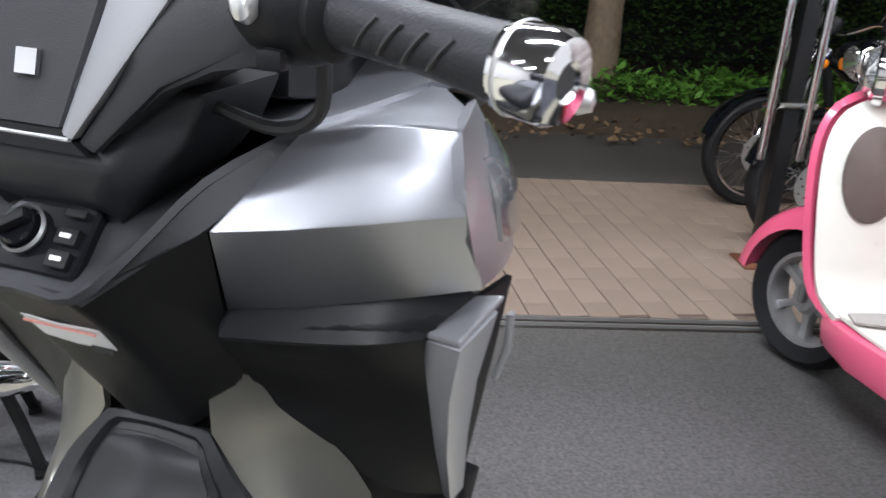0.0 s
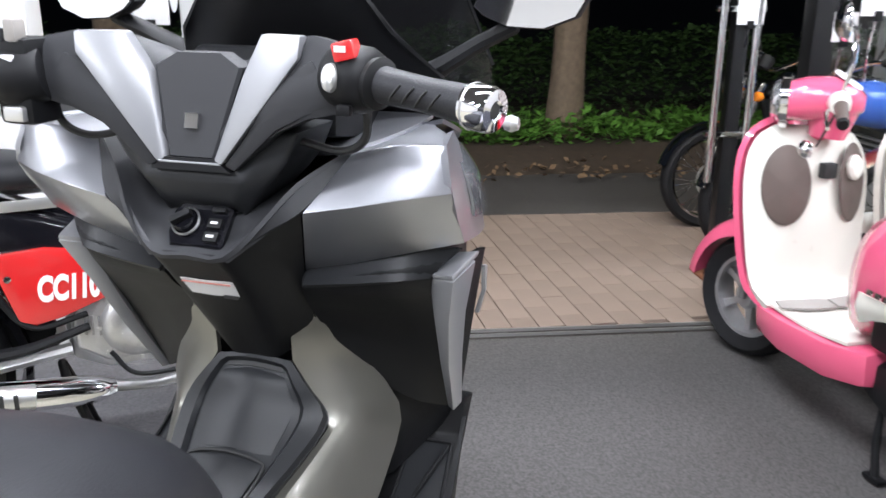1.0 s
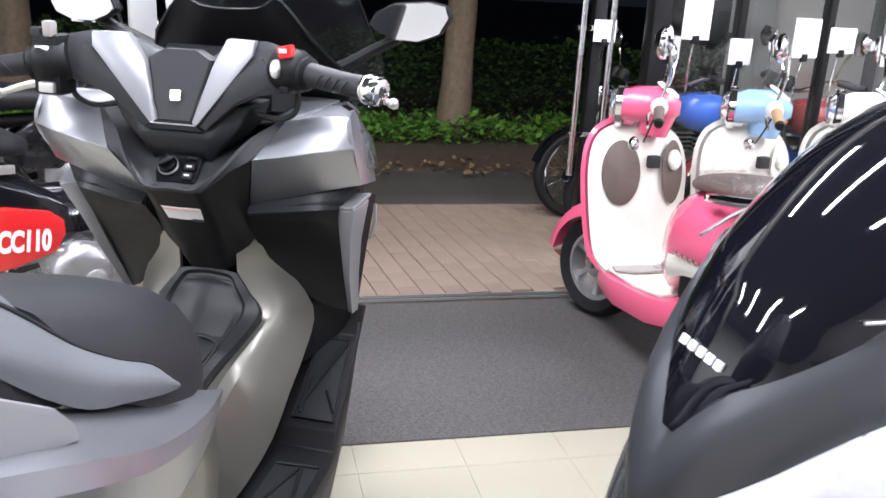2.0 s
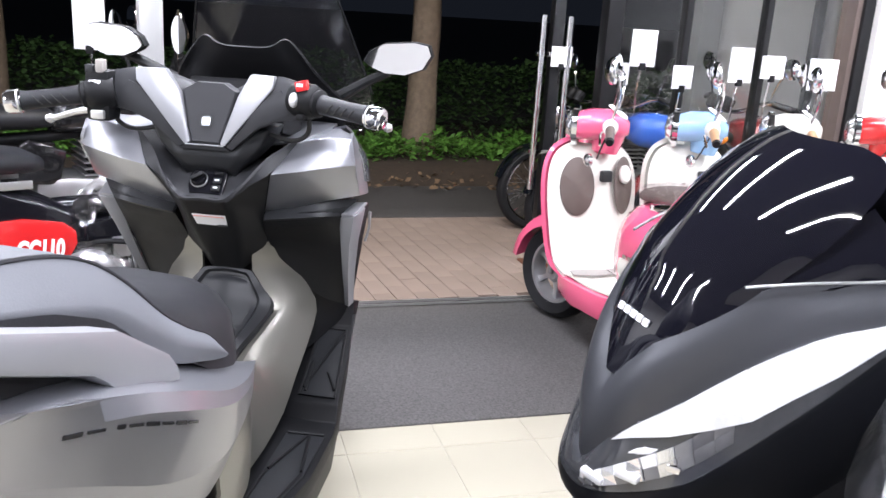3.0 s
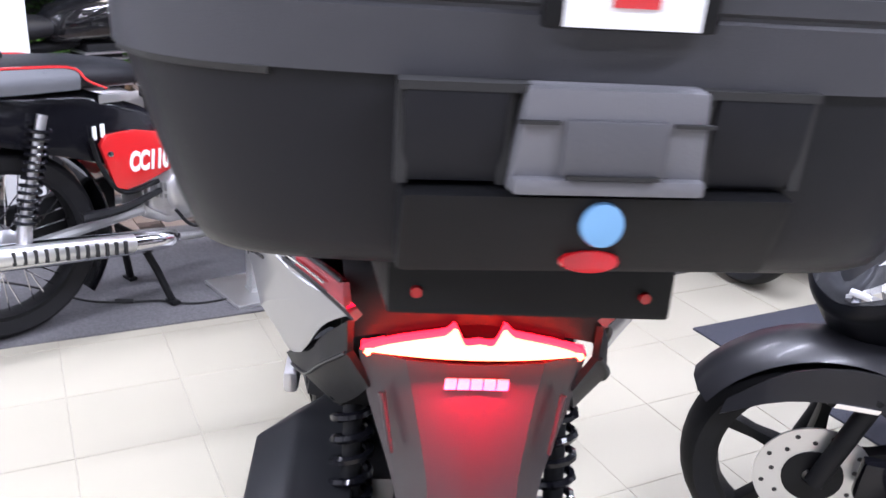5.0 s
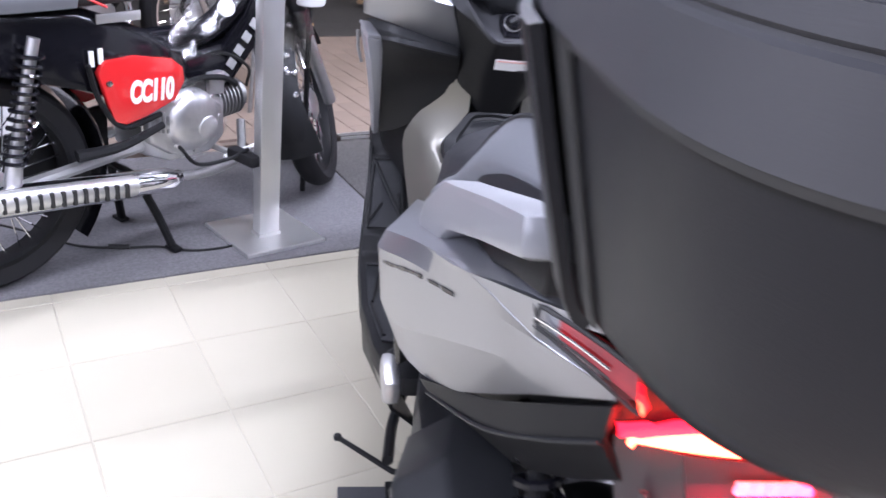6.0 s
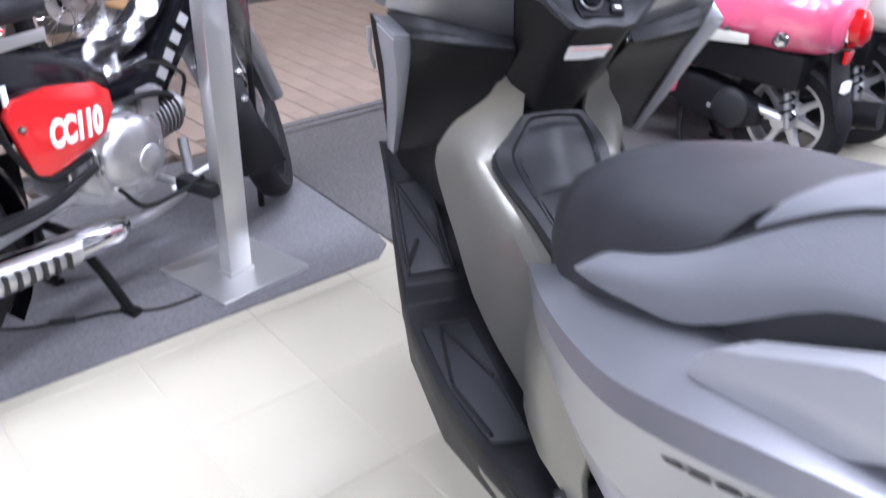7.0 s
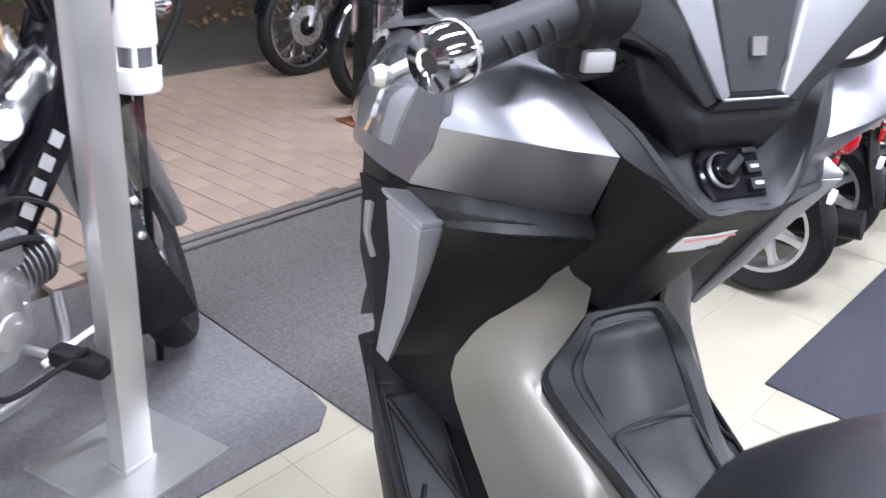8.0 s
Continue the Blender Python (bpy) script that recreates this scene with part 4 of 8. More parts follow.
        # Rail mount stretched into a black infill for the shade under the rail.
        part("rail_mount_shade", prism([(-0.560, 0.870), (-0.620, 0.892), (-0.660, 0.918), (-0.800, 0.978), (-0.900, 1.024), (-0.900, 0.990), (-0.800, 0.955), (-0.690, 0.908), (-0.610, 0.868)], sx * 0.180, sx * 0.222), M_BLACK, rail, bevel=0.003)
        # side panel: crest, badge line, waist crease, lower edge
        def mx(pts):
            return [(sx * x, y, z) for x, y, z in pts]
        cr = [(0.199, -0.035, 0.672), (0.232, -0.150, 0.700), (0.262, -0.280, 0.742), (0.283, -0.400, 0.790), (0.286, -0.500, 0.836), (0.268, -0.620, 0.884), (0.243, -0.750, 0.924), (0.198, -0.822, 0.908), (0.139, -0.868, 0.889)]
        ub = [(0.200, -0.040, 0.668), (0.237, -0.155, 0.691), (0.270, -0.285, 0.728), (0.292, -0.405, 0.772), (0.295, -0.505, 0.815), (0.275, -0.622, 0.862), (0.234, -0.730, 0.886), (0.184, -0.808, 0.890), (0.138, -0.866, 0.886)]
        wc = [(0.201, -0.045, 0.664), (0.239, -0.165, 0.668), (0.269, -0.300, 0.680), (0.284, -0.420, 0.698), (0.273, -0.540, 0.734), (0.246, -0.655, 0.795), (0.210, -0.748, 0.840), (0.172, -0.815, 0.866), (0.137, -0.864, 0.882)]
        bt = [(0.203, -0.055, 0.656), (0.230, -0.180, 0.640), (0.250, -0.310, 0.628), (0.256, -0.430, 0.632), (0.222, -0.565, 0.668), (0.194, -0.680, 0.744), (0.174, -0.770, 0.812), (0.157, -0.826, 0.852), (0.136, -0.862, 0.877)]
        sp = part("side_panel", skin(refined([mx(t) for t in zip(cr, ub, wc, bt)], 3, False), 0.006, flip=sx < 0), M_SILVER, s, "silver painted rear side panel", smooth=14)
        fe = [(0.243, -0.750, 0.9245), (0.226, -0.790, 0.937), (0.207, -0.826, 0.946)]
        fm = [(0.243, -0.751, 0.9240), (0.224, -0.793, 0.926), (0.202, -0.831, 0.928)]
        fl = [(0.243, -0.752, 0.9235), (0.221, -0.790, 0.918), (0.198, -0.823, 0.909)]
        part("lens_surround", skin([mx(t) for t in zip(fe, fm, fl)], 0.005, flip=sx < 0), M_SILVER, sp, smooth=20)
        part("lens_surround", skin([mx(t) for t in (((0.207, -0.826, 0.946), (0.203, -0.832, 0.936)), ((0.192, -0.848, 0.951), (0.188, -0.853, 0.943)), ((0.168, -0.873, 0.953), (0.165, -0.877, 0.948)))], 0.004, flip=sx < 0), M_SILVER, sp, smooth=20)
        part("lens_surround", skin([mx(t) for t in (((0.202, -0.831, 0.923), (0.198, -0.823, 0.909)), ((0.172, -0.853, 0.906), (0.169, -0.846, 0.899)), ((0.141, -0.872, 0.893), (0.139, -0.868, 0.889)))], 0.004, flip=sx < 0), M_SILVER, sp, smooth=20)
        top = [(0.150, -0.060, 0.680), (0.165, -0.160, 0.715), (0.178, -0.290, 0.770), (0.186, -0.420, 0.830), (0.190, -0.560, 0.888), (0.190, -0.690, 0.935), (0.182, -0.780, 0.962), (0.160, -0.860, 0.972)]
        c2 = cr[:7] + [(0.168, -0.873, 0.9535)]
        part("side_shelf", skin(refined([mx(t) for t in zip(top, [((a[0] + b[0]) / 2, (a[1] + b[1]) / 2, (a[2] + b[2]) / 2 - 0.003) for a, b in zip(top, c2)], c2)], 4), 0.006, flip=sx < 0), M_SILVER, s, smooth=50)
        upper, lower = [smoothed(t, 6) for t in (ub, wc)]

        def on_side(q, up):
            """A place on the badge line of the side panel, q from its front to its back."""
            y = -0.500 - 0.205 * q
            u, w = [[float(np.interp(-y, [-p.y for p in t], [p[i] for p in t])) for i in (0, 2)] for t in (upper, lower)]
            v = 0.17 - 0.06 * q - up / (u[1] - w[1])
            return (u[0] + (w[0] - u[0]) * v + 0.0012, y, u[1] + (w[1] - u[1]) * v)
        for k in range(8):
            a, b = 0.02 + 0.125 * k, 0.02 + 0.125 * k + (0.100 if k != 5 else 0.05)
            h = 0.0017 + 0.0008 * (k % 2)
            part("name_bar", skin([mx((on_side(a, h), on_side(a, -h))), mx((on_side(b, h), on_side(b, -h)))], 0.004, flip=sx < 0), M_BADGED, sp, "dark chrome name badge stroke")
        # rear lamp cluster
        def band(u0, u1):
            out = []
            for u in np.linspace(u0, u1, 6):
                row = []
                for v in (0.0, 0.5, 1.0):
                    up = (0.203 - 0.038 * u - 0.025 * u * u, -0.834 - 0.052 * u - 0.012 * u * u, 0.944 + 0.010 * u - 0.024 * u * u)
                    lo = (0.201 - 0.062 * u - 0.012 * u * u, -0.829 - 0.044 * u - 0.020 * u * u, 0.924 - 0.032 * u - 0.006 * u * u)
                    g = 0.010 * math.sin(math.pi * v) * min(1, 3 * u + 0.2)
                    row.append((sx * ((1 - v) * up[0] + v * lo[0] + 0.5 * g), (1 - v) * up[1] + v * lo[1] - g, (1 - v) * up[2] + v * lo[2]))
                out.append(row)
            return out
        lens = part("rear_lens", skin(band(0.30, 1.0), 0.01, flip=sx < 0), M_LENSR, s, "red rear lamp lens with dark ribs")
        part("clear_lens", skin(band(0.0, 0.30), 0.01, flip=sx < 0), M_LENSG, lens, "smoky clear signal lens")
        b = band(0.02, 0.98)
        part("lens_edge", tube([r[2] for r in b[::-1]] + [b[0][1]] + [r[0] for r in b], 0.0022, 6, 2), M_INK, lens)
        for v in (0.28, 0.5, 0.72):
            part("lens_line", tube([[(1 - v) * r[0][i] + v * r[2][i] - (0.0105 * math.sin(math.pi * v) if i == 1 else 0) + (0.005 * sx if i == 0 else 0) for i in range(3)] for r in b[:5]], 0.0011, 5), M_INK if v != 0.28 else M_LENS, lens)
        part("tail_side", skin(refined([[(sx * x, y, z) for x, y, z in r] for r in (
            [(0.238, -0.530, 0.652), (0.226, -0.545, 0.640), (0.180, -0.560, 0.618)],
            [(0.192, -0.675, 0.734), (0.194, -0.690, 0.708), (0.158, -0.700, 0.672)],
            [(0.170, -0.775, 0.806), (0.168, -0.792, 0.778), (0.132, -0.795, 0.735)],
            [(0.136, -0.864, 0.872), (0.136, -0.858, 0.830), (0.112, -0.858, 0.790)])], 3, False), 0.008, flip=sx < 0), M_BLACK, s, "matt black tail fairing", smooth=18)
        part("tail_ridge", tube([(sx * 0.228, -0.545, 0.641), (sx * 0.196, -0.690, 0.709), (sx * 0.170, -0.792, 0.779), (sx * 0.138, -0.858, 0.831)], 0.0025, 6), M_DARK, s)
        spring(s, (sx * 0.132, -0.70, 0.75), (sx * 0.132, -0.80, 0.43), 0.024, 12, 0.006, M_GLOSSB)
    # lit tail lamp: a crescent with two horns
    xs = np.linspace(-1, 1, 61)
    def lamp_height(q):
        q = abs(q)
        return 0.037 * (1 - q) ** 0.6 + 0.008 * math.exp(-((q - 0.22) / 0.05) ** 2) - 0.015 / (1 + math.exp((q - 0.165) / 0.015))
    lo = [(0.122 * q, -0.884 + 0.030 * q * q, 0.842 - 0.008 * q * q) for q in xs]
    hi = [(0.122 * q, -0.886 + 0.031 * q * q, 0.845 - 0.008 * q * q + lamp_height(q)) for q in xs]
    md = [((a[0] + b[0]) / 2, (a[1] + b[1]) / 2 - 0.006 * (1 - a[0] ** 2 / 0.0149), (a[2] + b[2]) / 2) for a, b in zip(lo, hi)]
    tl = part("tail_lamp", skin([hi, md, lo], 0.012), M_TAIL, s, "lit red tail lamp")
    part("lamp_core", skin([[(0.95 * p[0], p[1] - 0.008, p[2] - 0.003) for p in hi], [(0.95 * p[0], p[1] - 0.010, p[2]) for p in md], [(0.95 * p[0], p[1] - 0.008, p[2] + 0.002) for p in lo]], 0.004), M_TAILHOT, tl)
    for dz, w, ang in ((0.004, 3.2, -38), (0.050, 0.16, 180)):
        la = bpy.data.lights.new("tail_light", "AREA")
        la.shape, la.size, la.size_y, la.energy, la.color = "RECTANGLE", 0.13, 0.012, w, (1.0, 0.0, 0.03)
        ob = new("tail_light", la)
        ob.parent = tl
        ob.matrix_basis = Matrix.Translation((0, -0.912, 0.832 + dz)) @ Matrix.Rotation(radians(ang), 4, "X")
    part("tail_top", skin(refined([[(-0.150, -0.83, 0.960), (0, -0.84, 0.985), (0.150, -0.83, 0.960)], [(-0.140, -0.868, 0.925), (0, -0.888, 0.945), (0.140, -0.868, 0.925)], [(-0.132, -0.850, 0.846), (0, -0.876, 0.878), (0.132, -0.850, 0.846)]], 3), 0.01), M_BLACK, s, "dark tail cover")
    part("tail_cowl", skin(refined([[(-0.074, -0.876, 0.834), (0, -0.886, 0.835), (0.074, -0.876, 0.834)], [(-0.060, -0.896, 0.772), (0, -0.909, 0.772), (0.060, -0.896, 0.772)], [(-0.046, -0.937, 0.690), (0, -0.951, 0.690), (0.046, -0.937, 0.690)],
                 [(-0.055, -1.00, 0.560), (0, -1.015, 0.555), (0.055, -1.00, 0.560)]], 3), 0.012), M_TAILP, s, "dark grey rear mudguard lit red by the lamp", smooth=60)
    for sx in (1, -1):
        part("tail_flank", skin(refined([[(sx * 0.074, -0.875, 0.834), (sx * 0.124, -0.852, 0.834)], [(sx * 0.060, -0.894, 0.772), (sx * 0.112, -0.854, 0.772)], [(sx * 0.046, -0.935, 0.690), (sx * 0.085, -0.876, 0.690)], [(sx * 0.055, -0.998, 0.560), (sx * 0.060, -0.93, 0.600)]], 3), 0.008, flip=sx < 0), M_TAILP, s)
        part("reflector_strip", tube([(sx * 0.098, -0.876, 0.795), (sx * 0.086, -0.892, 0.730)], [0.004, 0.0025], 8, 1), M_TAILP, s)
    slabs("name_bar", s, (-0.034, -0.897, 0.814), (0.034, -0.897, 0.814), (0, 0.12, 1), 5, 0.011, M_BADGE, 0.14, 0.1, 0.004, "white raised maker's mark")

    # running gear
    wheel(s, -0.76, 0.285, 0.276, 0.140, "cast", 5, M_BLACK)
    wheel(s, 0.75, 0.275, 0.275, 0.120, "cast", 5, M_BLACK, disc=1)
    part("rear_hugger", lathe([(0.285, -0.055), (0.300, -0.03), (0.305, 0), (0.300, 0.03), (0.285, 0.055), (0.280, 0.0), (0.285, -0.055)], Matrix.Translation((0, -0.76, 0.285)) @ Matrix.Rotation(radians(-20), 4, "X"), 16, arc=0.40), M_BLACK, s)
    part("drive_case", loft([[(-x, y, z) for x, z in ((0.10, z0), (w, z0 + 0.01), (w, z1 - 0.02), (0.12, z1))] for y, w, z0, z1 in ((-0.10, 0.17, 0.24, 0.42), (-0.30, 0.20, 0.20, 0.46), (-0.60, 0.20, 0.20, 0.44), (-0.80, 0.19, 0.20, 0.38), (-0.88, 0.16, 0.24, 0.34))]), M_DARK, s, "charcoal belt drive case", bevel=0.012)
    part("air_box", loft([[(-x, y, z) for x, z in ((0.13, z0), (w, z0 + 0.02), (w + 0.01, z1 - 0.04), (w - 0.05, z1), (0.13, z1))] for y, w, z0, z1 in ((-0.40, 0.19, 0.40, 0.48), (-0.47, 0.225, 0.38, 0.55), (-0.62, 0.262, 0.36, 0.605), (-0.80, 0.262, 0.36, 0.585), (-0.92, 0.235, 0.40, 0.53))]), M_DARK, s, "charcoal air cleaner box", bevel=0.015)
    part("exhaust", tube([(0.13, -0.10, 0.20), (0.16, -0.30, 0.20), (0.19, -0.52, 0.25), (0.20, -0.93, 0.34)], [0.025, 0.03, 0.062, 0.055], 18), M_BLACK, s, "black exhaust silencer")
    part("exhaust_guard", tube([(0.205, -0.56, 0.275), (0.222, -0.88, 0.345)], [0.05, 0.045], 14), M_SATIN, s)
    part("engine_block", loft([[(sx * w, y, z) for sx, z in ((-1, 0.20), (1, 0.20), (1, z1), (-1, z1))] for y, w, z1 in ((-0.05, 0.09, 0.36), (-0.30, 0.12, 0.42), (-0.52, 0.11, 0.42))]), M_ALU, s, bevel=0.02)
    stand = part("centre_stand", tube([(-0.19, -0.075, 0.027), (-0.15, -0.12, 0.12), (-0.11, -0.20, 0.26), (0.11, -0.20, 0.26), (0.15, -0.12, 0.12), (0.19, -0.075, 0.027)], 0.013, 8, 1), M_BLACK, s, "black centre stand")
    for sx in (1, -1):
        part("stand_foot", box(0.035, 0.075, 0.014, sx * 0.185, -0.075, 0.022, None), M_BLACK, stand, bevel=0.004)
    lever = part("stand_lever", tube([(-0.15, -0.12, 0.12), (-0.20, -0.115, 0.125), (-0.305, -0.060, 0.160)], [0.007, 0.006, 0.005], 8, 1), M_BLACK, stand)
    part("lever_ball", lathe([(0.0, -0.009), (0.007, -0.006), (0.009, 0.0), (0.007, 0.006), (0.0, 0.009)], Matrix.Translation((-0.308, -0.058, 0.161)), 12), M_BLACK, lever)
    part("side_stand", tube([(-0.16, 0.05, 0.25), (-0.20, -0.05, 0.20), (-0.22, -0.18, 0.21)], 0.011, 8), M_BLACK, s)
    part("front_fender", lathe([(0.285, -0.075), (0.305, -0.045), (0.312, 0), (0.305, 0.045), (0.285, 0.075), (0.283, 0), (0.285, -0.075)], Matrix.Translation((0, 0.75, 0.275)) @ Matrix.Rotation(radians(10), 4, "X"), 18, arc=0.42), M_SILVER, s)
    for sx in (1, -1):
        part("fork_leg", tube([(sx * 0.085, 0.76, 0.27), (sx * 0.080, 0.58, 0.72)], 0.019, 12, 1), M_ALU, s)
        part("headlight", skin(refined([[(sx * 0.02, 0.905, 0.86), (sx * 0.10, 0.865, 0.89), (sx * 0.165, 0.790, 0.93)], [(sx * 0.02, 0.910, 0.81), (sx * 0.10, 0.870, 0.83), (sx * 0.168, 0.800, 0.86)]], 3), 0.01, flip=sx > 0), M_LENS, s, "clear headlight lens")
    part("nose_cowl", skin(refined([[(-0.16, 0.76, 0.955), (-0.08, 0.80, 0.98), (0, 0.82, 0.985), (0.08, 0.80, 0.98), (0.16, 0.76, 0.955)], [(-0.10, 0.86, 0.90), (-0.05, 0.90, 0.90), (0, 0.91, 0.90), (0.05, 0.90, 0.90), (0.10, 0.86, 0.90)],
                  [(-0.15, 0.83, 0.78), (-0.07, 0.89, 0.76), (0, 0.90, 0.75), (0.07, 0.89, 0.76), (0.15, 0.83, 0.78)], [(-0.14, 0.70, 0.60), (-0.07, 0.76, 0.56), (0, 0.77, 0.55), (0.07, 0.76, 0.56), (0.14, 0.70, 0.60)]], 3), 0.01, flip=True), M_SILVER, s, smooth=60)
    both("upper_cowl", [[(0.0, 0.50, 1.01), (0.08, 0.50, 1.01), (0.17, 0.50, 1.01), (0.24, 0.44, 1.03)], [(0.0, 0.66, 1.00), (0.07, 0.66, 1.00), (0.14, 0.66, 0.99), (0.22, 0.60, 0.99)], [(0.0, 0.82, 0.97), (0.06, 0.81, 0.97), (0.12, 0.79, 0.965), (0.165, 0.76, 0.95)]], M_SILVER, s, n=2)
    part("meter_hood", loft([[(x * k, y, z) for x in (-1, 1) for y, z in (((y0, z0), (y0, z1)) if x < 0 else ((y0, z1), (y0, z0)))] for k, y0, z0, z1 in ((0.11, 0.40, 1.01, 1.08), (0.13, 0.47, 1.00, 1.12), (0.10, 0.58, 0.99, 1.06))]), M_BLACK, s, bevel=0.01)

    # windscreen, mirrors
    xs = (-1.0, -0.78, -0.58, -0.36, 0.0, 0.36, 0.58, 0.78, 1.0)
    edge = (1.140, 1.186, 1.211, 1.193, 1.190, 1.193, 1.211, 1.186, 1.140)
    part("windscreen", skin(refined([[(0.158 * q, 0.464 + 0.020 * q * q, z) for q, z in zip(xs, edge)],
                  [(0.185 * q, 0.510 + 0.020 * q * q, 1.13 - 0.028 * q ** 4) for q in xs],
                  [(0.205 * q, 0.575 + 0.015 * q * q, 1.05 + 0.01 * q * q) for q in xs],
                  [(0.170 * q, 0.700 - 0.020 * q * q, 0.99) for q in xs]], 3), 0.005, flip=True), M_BLACK, s, "matt black notched windscreen visor", smooth=70)
    part("outer_screen", skin(refined([[(-0.150, 0.585, 1.36), (-0.075, 0.572, 1.385), (0, 0.568, 1.39), (0.075, 0.572, 1.385), (0.150, 0.585, 1.36)], [(-0.195, 0.655, 1.22), (-0.10, 0.630, 1.22), (0, 0.622, 1.22), (0.10, 0.630, 1.22), (0.195, 0.655, 1.22)],
                  [(-0.235, 0.730, 1.08), (-0.12, 0.700, 1.07), (0, 0.690, 1.07), (0.12, 0.700, 1.07), (0.235, 0.730, 1.08)], [(-0.20, 0.78, 0.98), (-0.10, 0.77, 0.98), (0, 0.765, 0.98), (0.10, 0.77, 0.98), (0.20, 0.78, 0.98)]], 3), 0.004), M_TINT, s, "tall tinted clear outer windscreen", smooth=70)
    for sx in (1, -1):
        part("screen_edge", tube([(sx * 0.150, 0.585, 1.36), (sx * 0.195, 0.655, 1.22), (sx * 0.235, 0.730, 1.08)], 0.003, 6), M_BLACK, s)
    for sx in (1, -1):
        mi = part("mirror", loft([[(sx * (0.332 + k * x), 0.525 + d + 0.10 * k * x, 1.180 + k * z) for x, z in
                  ((-0.078, -0.008), (-0.066, 0.014), (-0.030, 0.034), (0.040, 0.040), (0.072, 0.034), (0.080, 0.012), (0.062, -0.020), (0.020, -0.036), (-0.030, -0.034), (-0.064, -0.020))]
                  for k, d in ((0.95, 0.0), (1.0, 0.010), (0.92, 0.032), (0.6, 0.042))]), M_BLACK, s, "black mirror housing", smooth=50)
        part("mirror_glass", prism([(sx * 0.93 * x, 0.93 * z) for x, z in ((-0.078, -0.008), (-0.066, 0.014), (-0.030, 0.034), (0.040, 0.040), (0.072, 0.034), (0.080, 0.012), (0.062, -0.020), (0.020, -0.036), (-0.030, -0.034), (-0.064, -0.020))],
             -0.004, 0.002, "y", m=pose(sx * 0.332, 0.520, 1.180, 0, 0, sx * 5.5)), M_MIRROR, mi, "bright mirror glass")
        part("mirror_arm", loft([[(sx * x + w * 0, y + w * math.cos(a), z + h * math.sin(a)) for a in np.linspace(0, 2 * math.pi, 10, endpoint=False)] for x, y, z, w, h in
             ((0.155, 0.600, 1.065, 0.030, 0.020), (0.200, 0.585, 1.090, 0.026, 0.016), (0.260, 0.560, 1.125, 0.020, 0.013), (0.312, 0.545, 1.150, 0.016, 0.012))]), M_BLACK, mi)

    # handlebar
    def hring(x, zb, zt, yb, yt, depth):
        return [(x, yb, zb), (x, yb - 0.004, zb + 0.35 * (zt - zb)), (x, yt - 0.002, zt - 0.012), (x, yt + 0.010, zt), (x, yt + depth * 0.6, zt - 0.004), (x, yt + depth, zb + 0.5 * (zt - zb)), (x, yb + depth * 0.8, zb)]
    bar = part("bar_cover", loft([hring(*r) for r in ((-0.190, 1.068, 1.138, 0.232, 0.236, 0.060), (-0.150, 1.060, 1.146, 0.232, 0.246, 0.075), (-0.110, 1.042, 1.142, 0.236, 0.260, 0.085), (-0.075, 1.012, 1.128, 0.242, 0.274, 0.09),
                 (-0.045, 0.996, 1.112, 0.250, 0.284, 0.10), (0, 0.994, 1.114, 0.250, 0.284, 0.10), (0.045, 0.996, 1.112, 0.250, 0.284, 0.10), (0.075, 1.012, 1.128, 0.242, 0.274, 0.09),
                 (0.110, 1.042, 1.142, 0.236, 0.260, 0.085), (0.150, 1.060, 1.146, 0.232, 0.246, 0.075), (0.190, 1.068, 1.138, 0.232, 0.236, 0.060))]), M_CHAR, s, "charcoal handlebar cover", smooth=45)
    part("bar_plate", loft([[(k * x, y - d, z) for x, y, z in ((-0.029, 0.241, 1.009), (0.029, 0.241, 1.009), (0.057, 0.268, 1.108), (0.030, 0.273, 1.123), (-0.030, 0.273, 1.123), (-0.057, 0.268, 1.108))] for k, d in ((1, -0.020), (1, 0.000), (0.93, 0.003))]), M_CHAR, bar)
    part("strip_line", tube([(-0.040, 0.2325, 1.0035), (-0.031, 0.234, 1.003), (0.031, 0.234, 1.003), (0.040, 0.2325, 1.0035)], 0.0016, 6), M_SATIN, bar)
    slabs("maker_mark", bar, (-0.0085, 0.2455, 1.040), (0.0085, 0.2455, 1.040), (0, 0.27, 1), 1, 0.017, M_CHROME, 0.0, 0.0, 0.004, "small chrome square badge")
    part("cover_lip", loft([[(x, y - d, z) for x, y, z in ((-0.052, 0.236, 0.994), (0.052, 0.236, 0.994), (0.032, 0.238, 1.008), (-0.032, 0.238, 1.008))] for d in (-0.02, 0.004)]), M_BLACK, bar)
    for sx in (1, -1):
        part("bar_strip", loft([[(sx * x, y - d, z) for x, y, z in ((0.031, 0.2385, 1.006), (0.060, 0.265, 1.100), (0.088, 0.260, 1.146), (0.142, 0.244, 1.146), (0.140, 0.240, 1.122), (0.042, 0.236, 1.003))] for d in (-0.014, 0.005)]), M_SATIN, bar, "satin silver strip", bevel=0.003)
        part("cover_wing", loft([[(sx * x, y - d, z) for x, y, z in ((0.042, 0.237, 1.001), (0.134, 0.240, 1.112), (0.156, 0.235, 1.122), (0.185, 0.230, 1.080), (0.112, 0.232, 1.045), (0.056, 0.235, 0.995))] for d in (-0.01, 0.001)]), M_CHAR, bar, bevel=0.004)
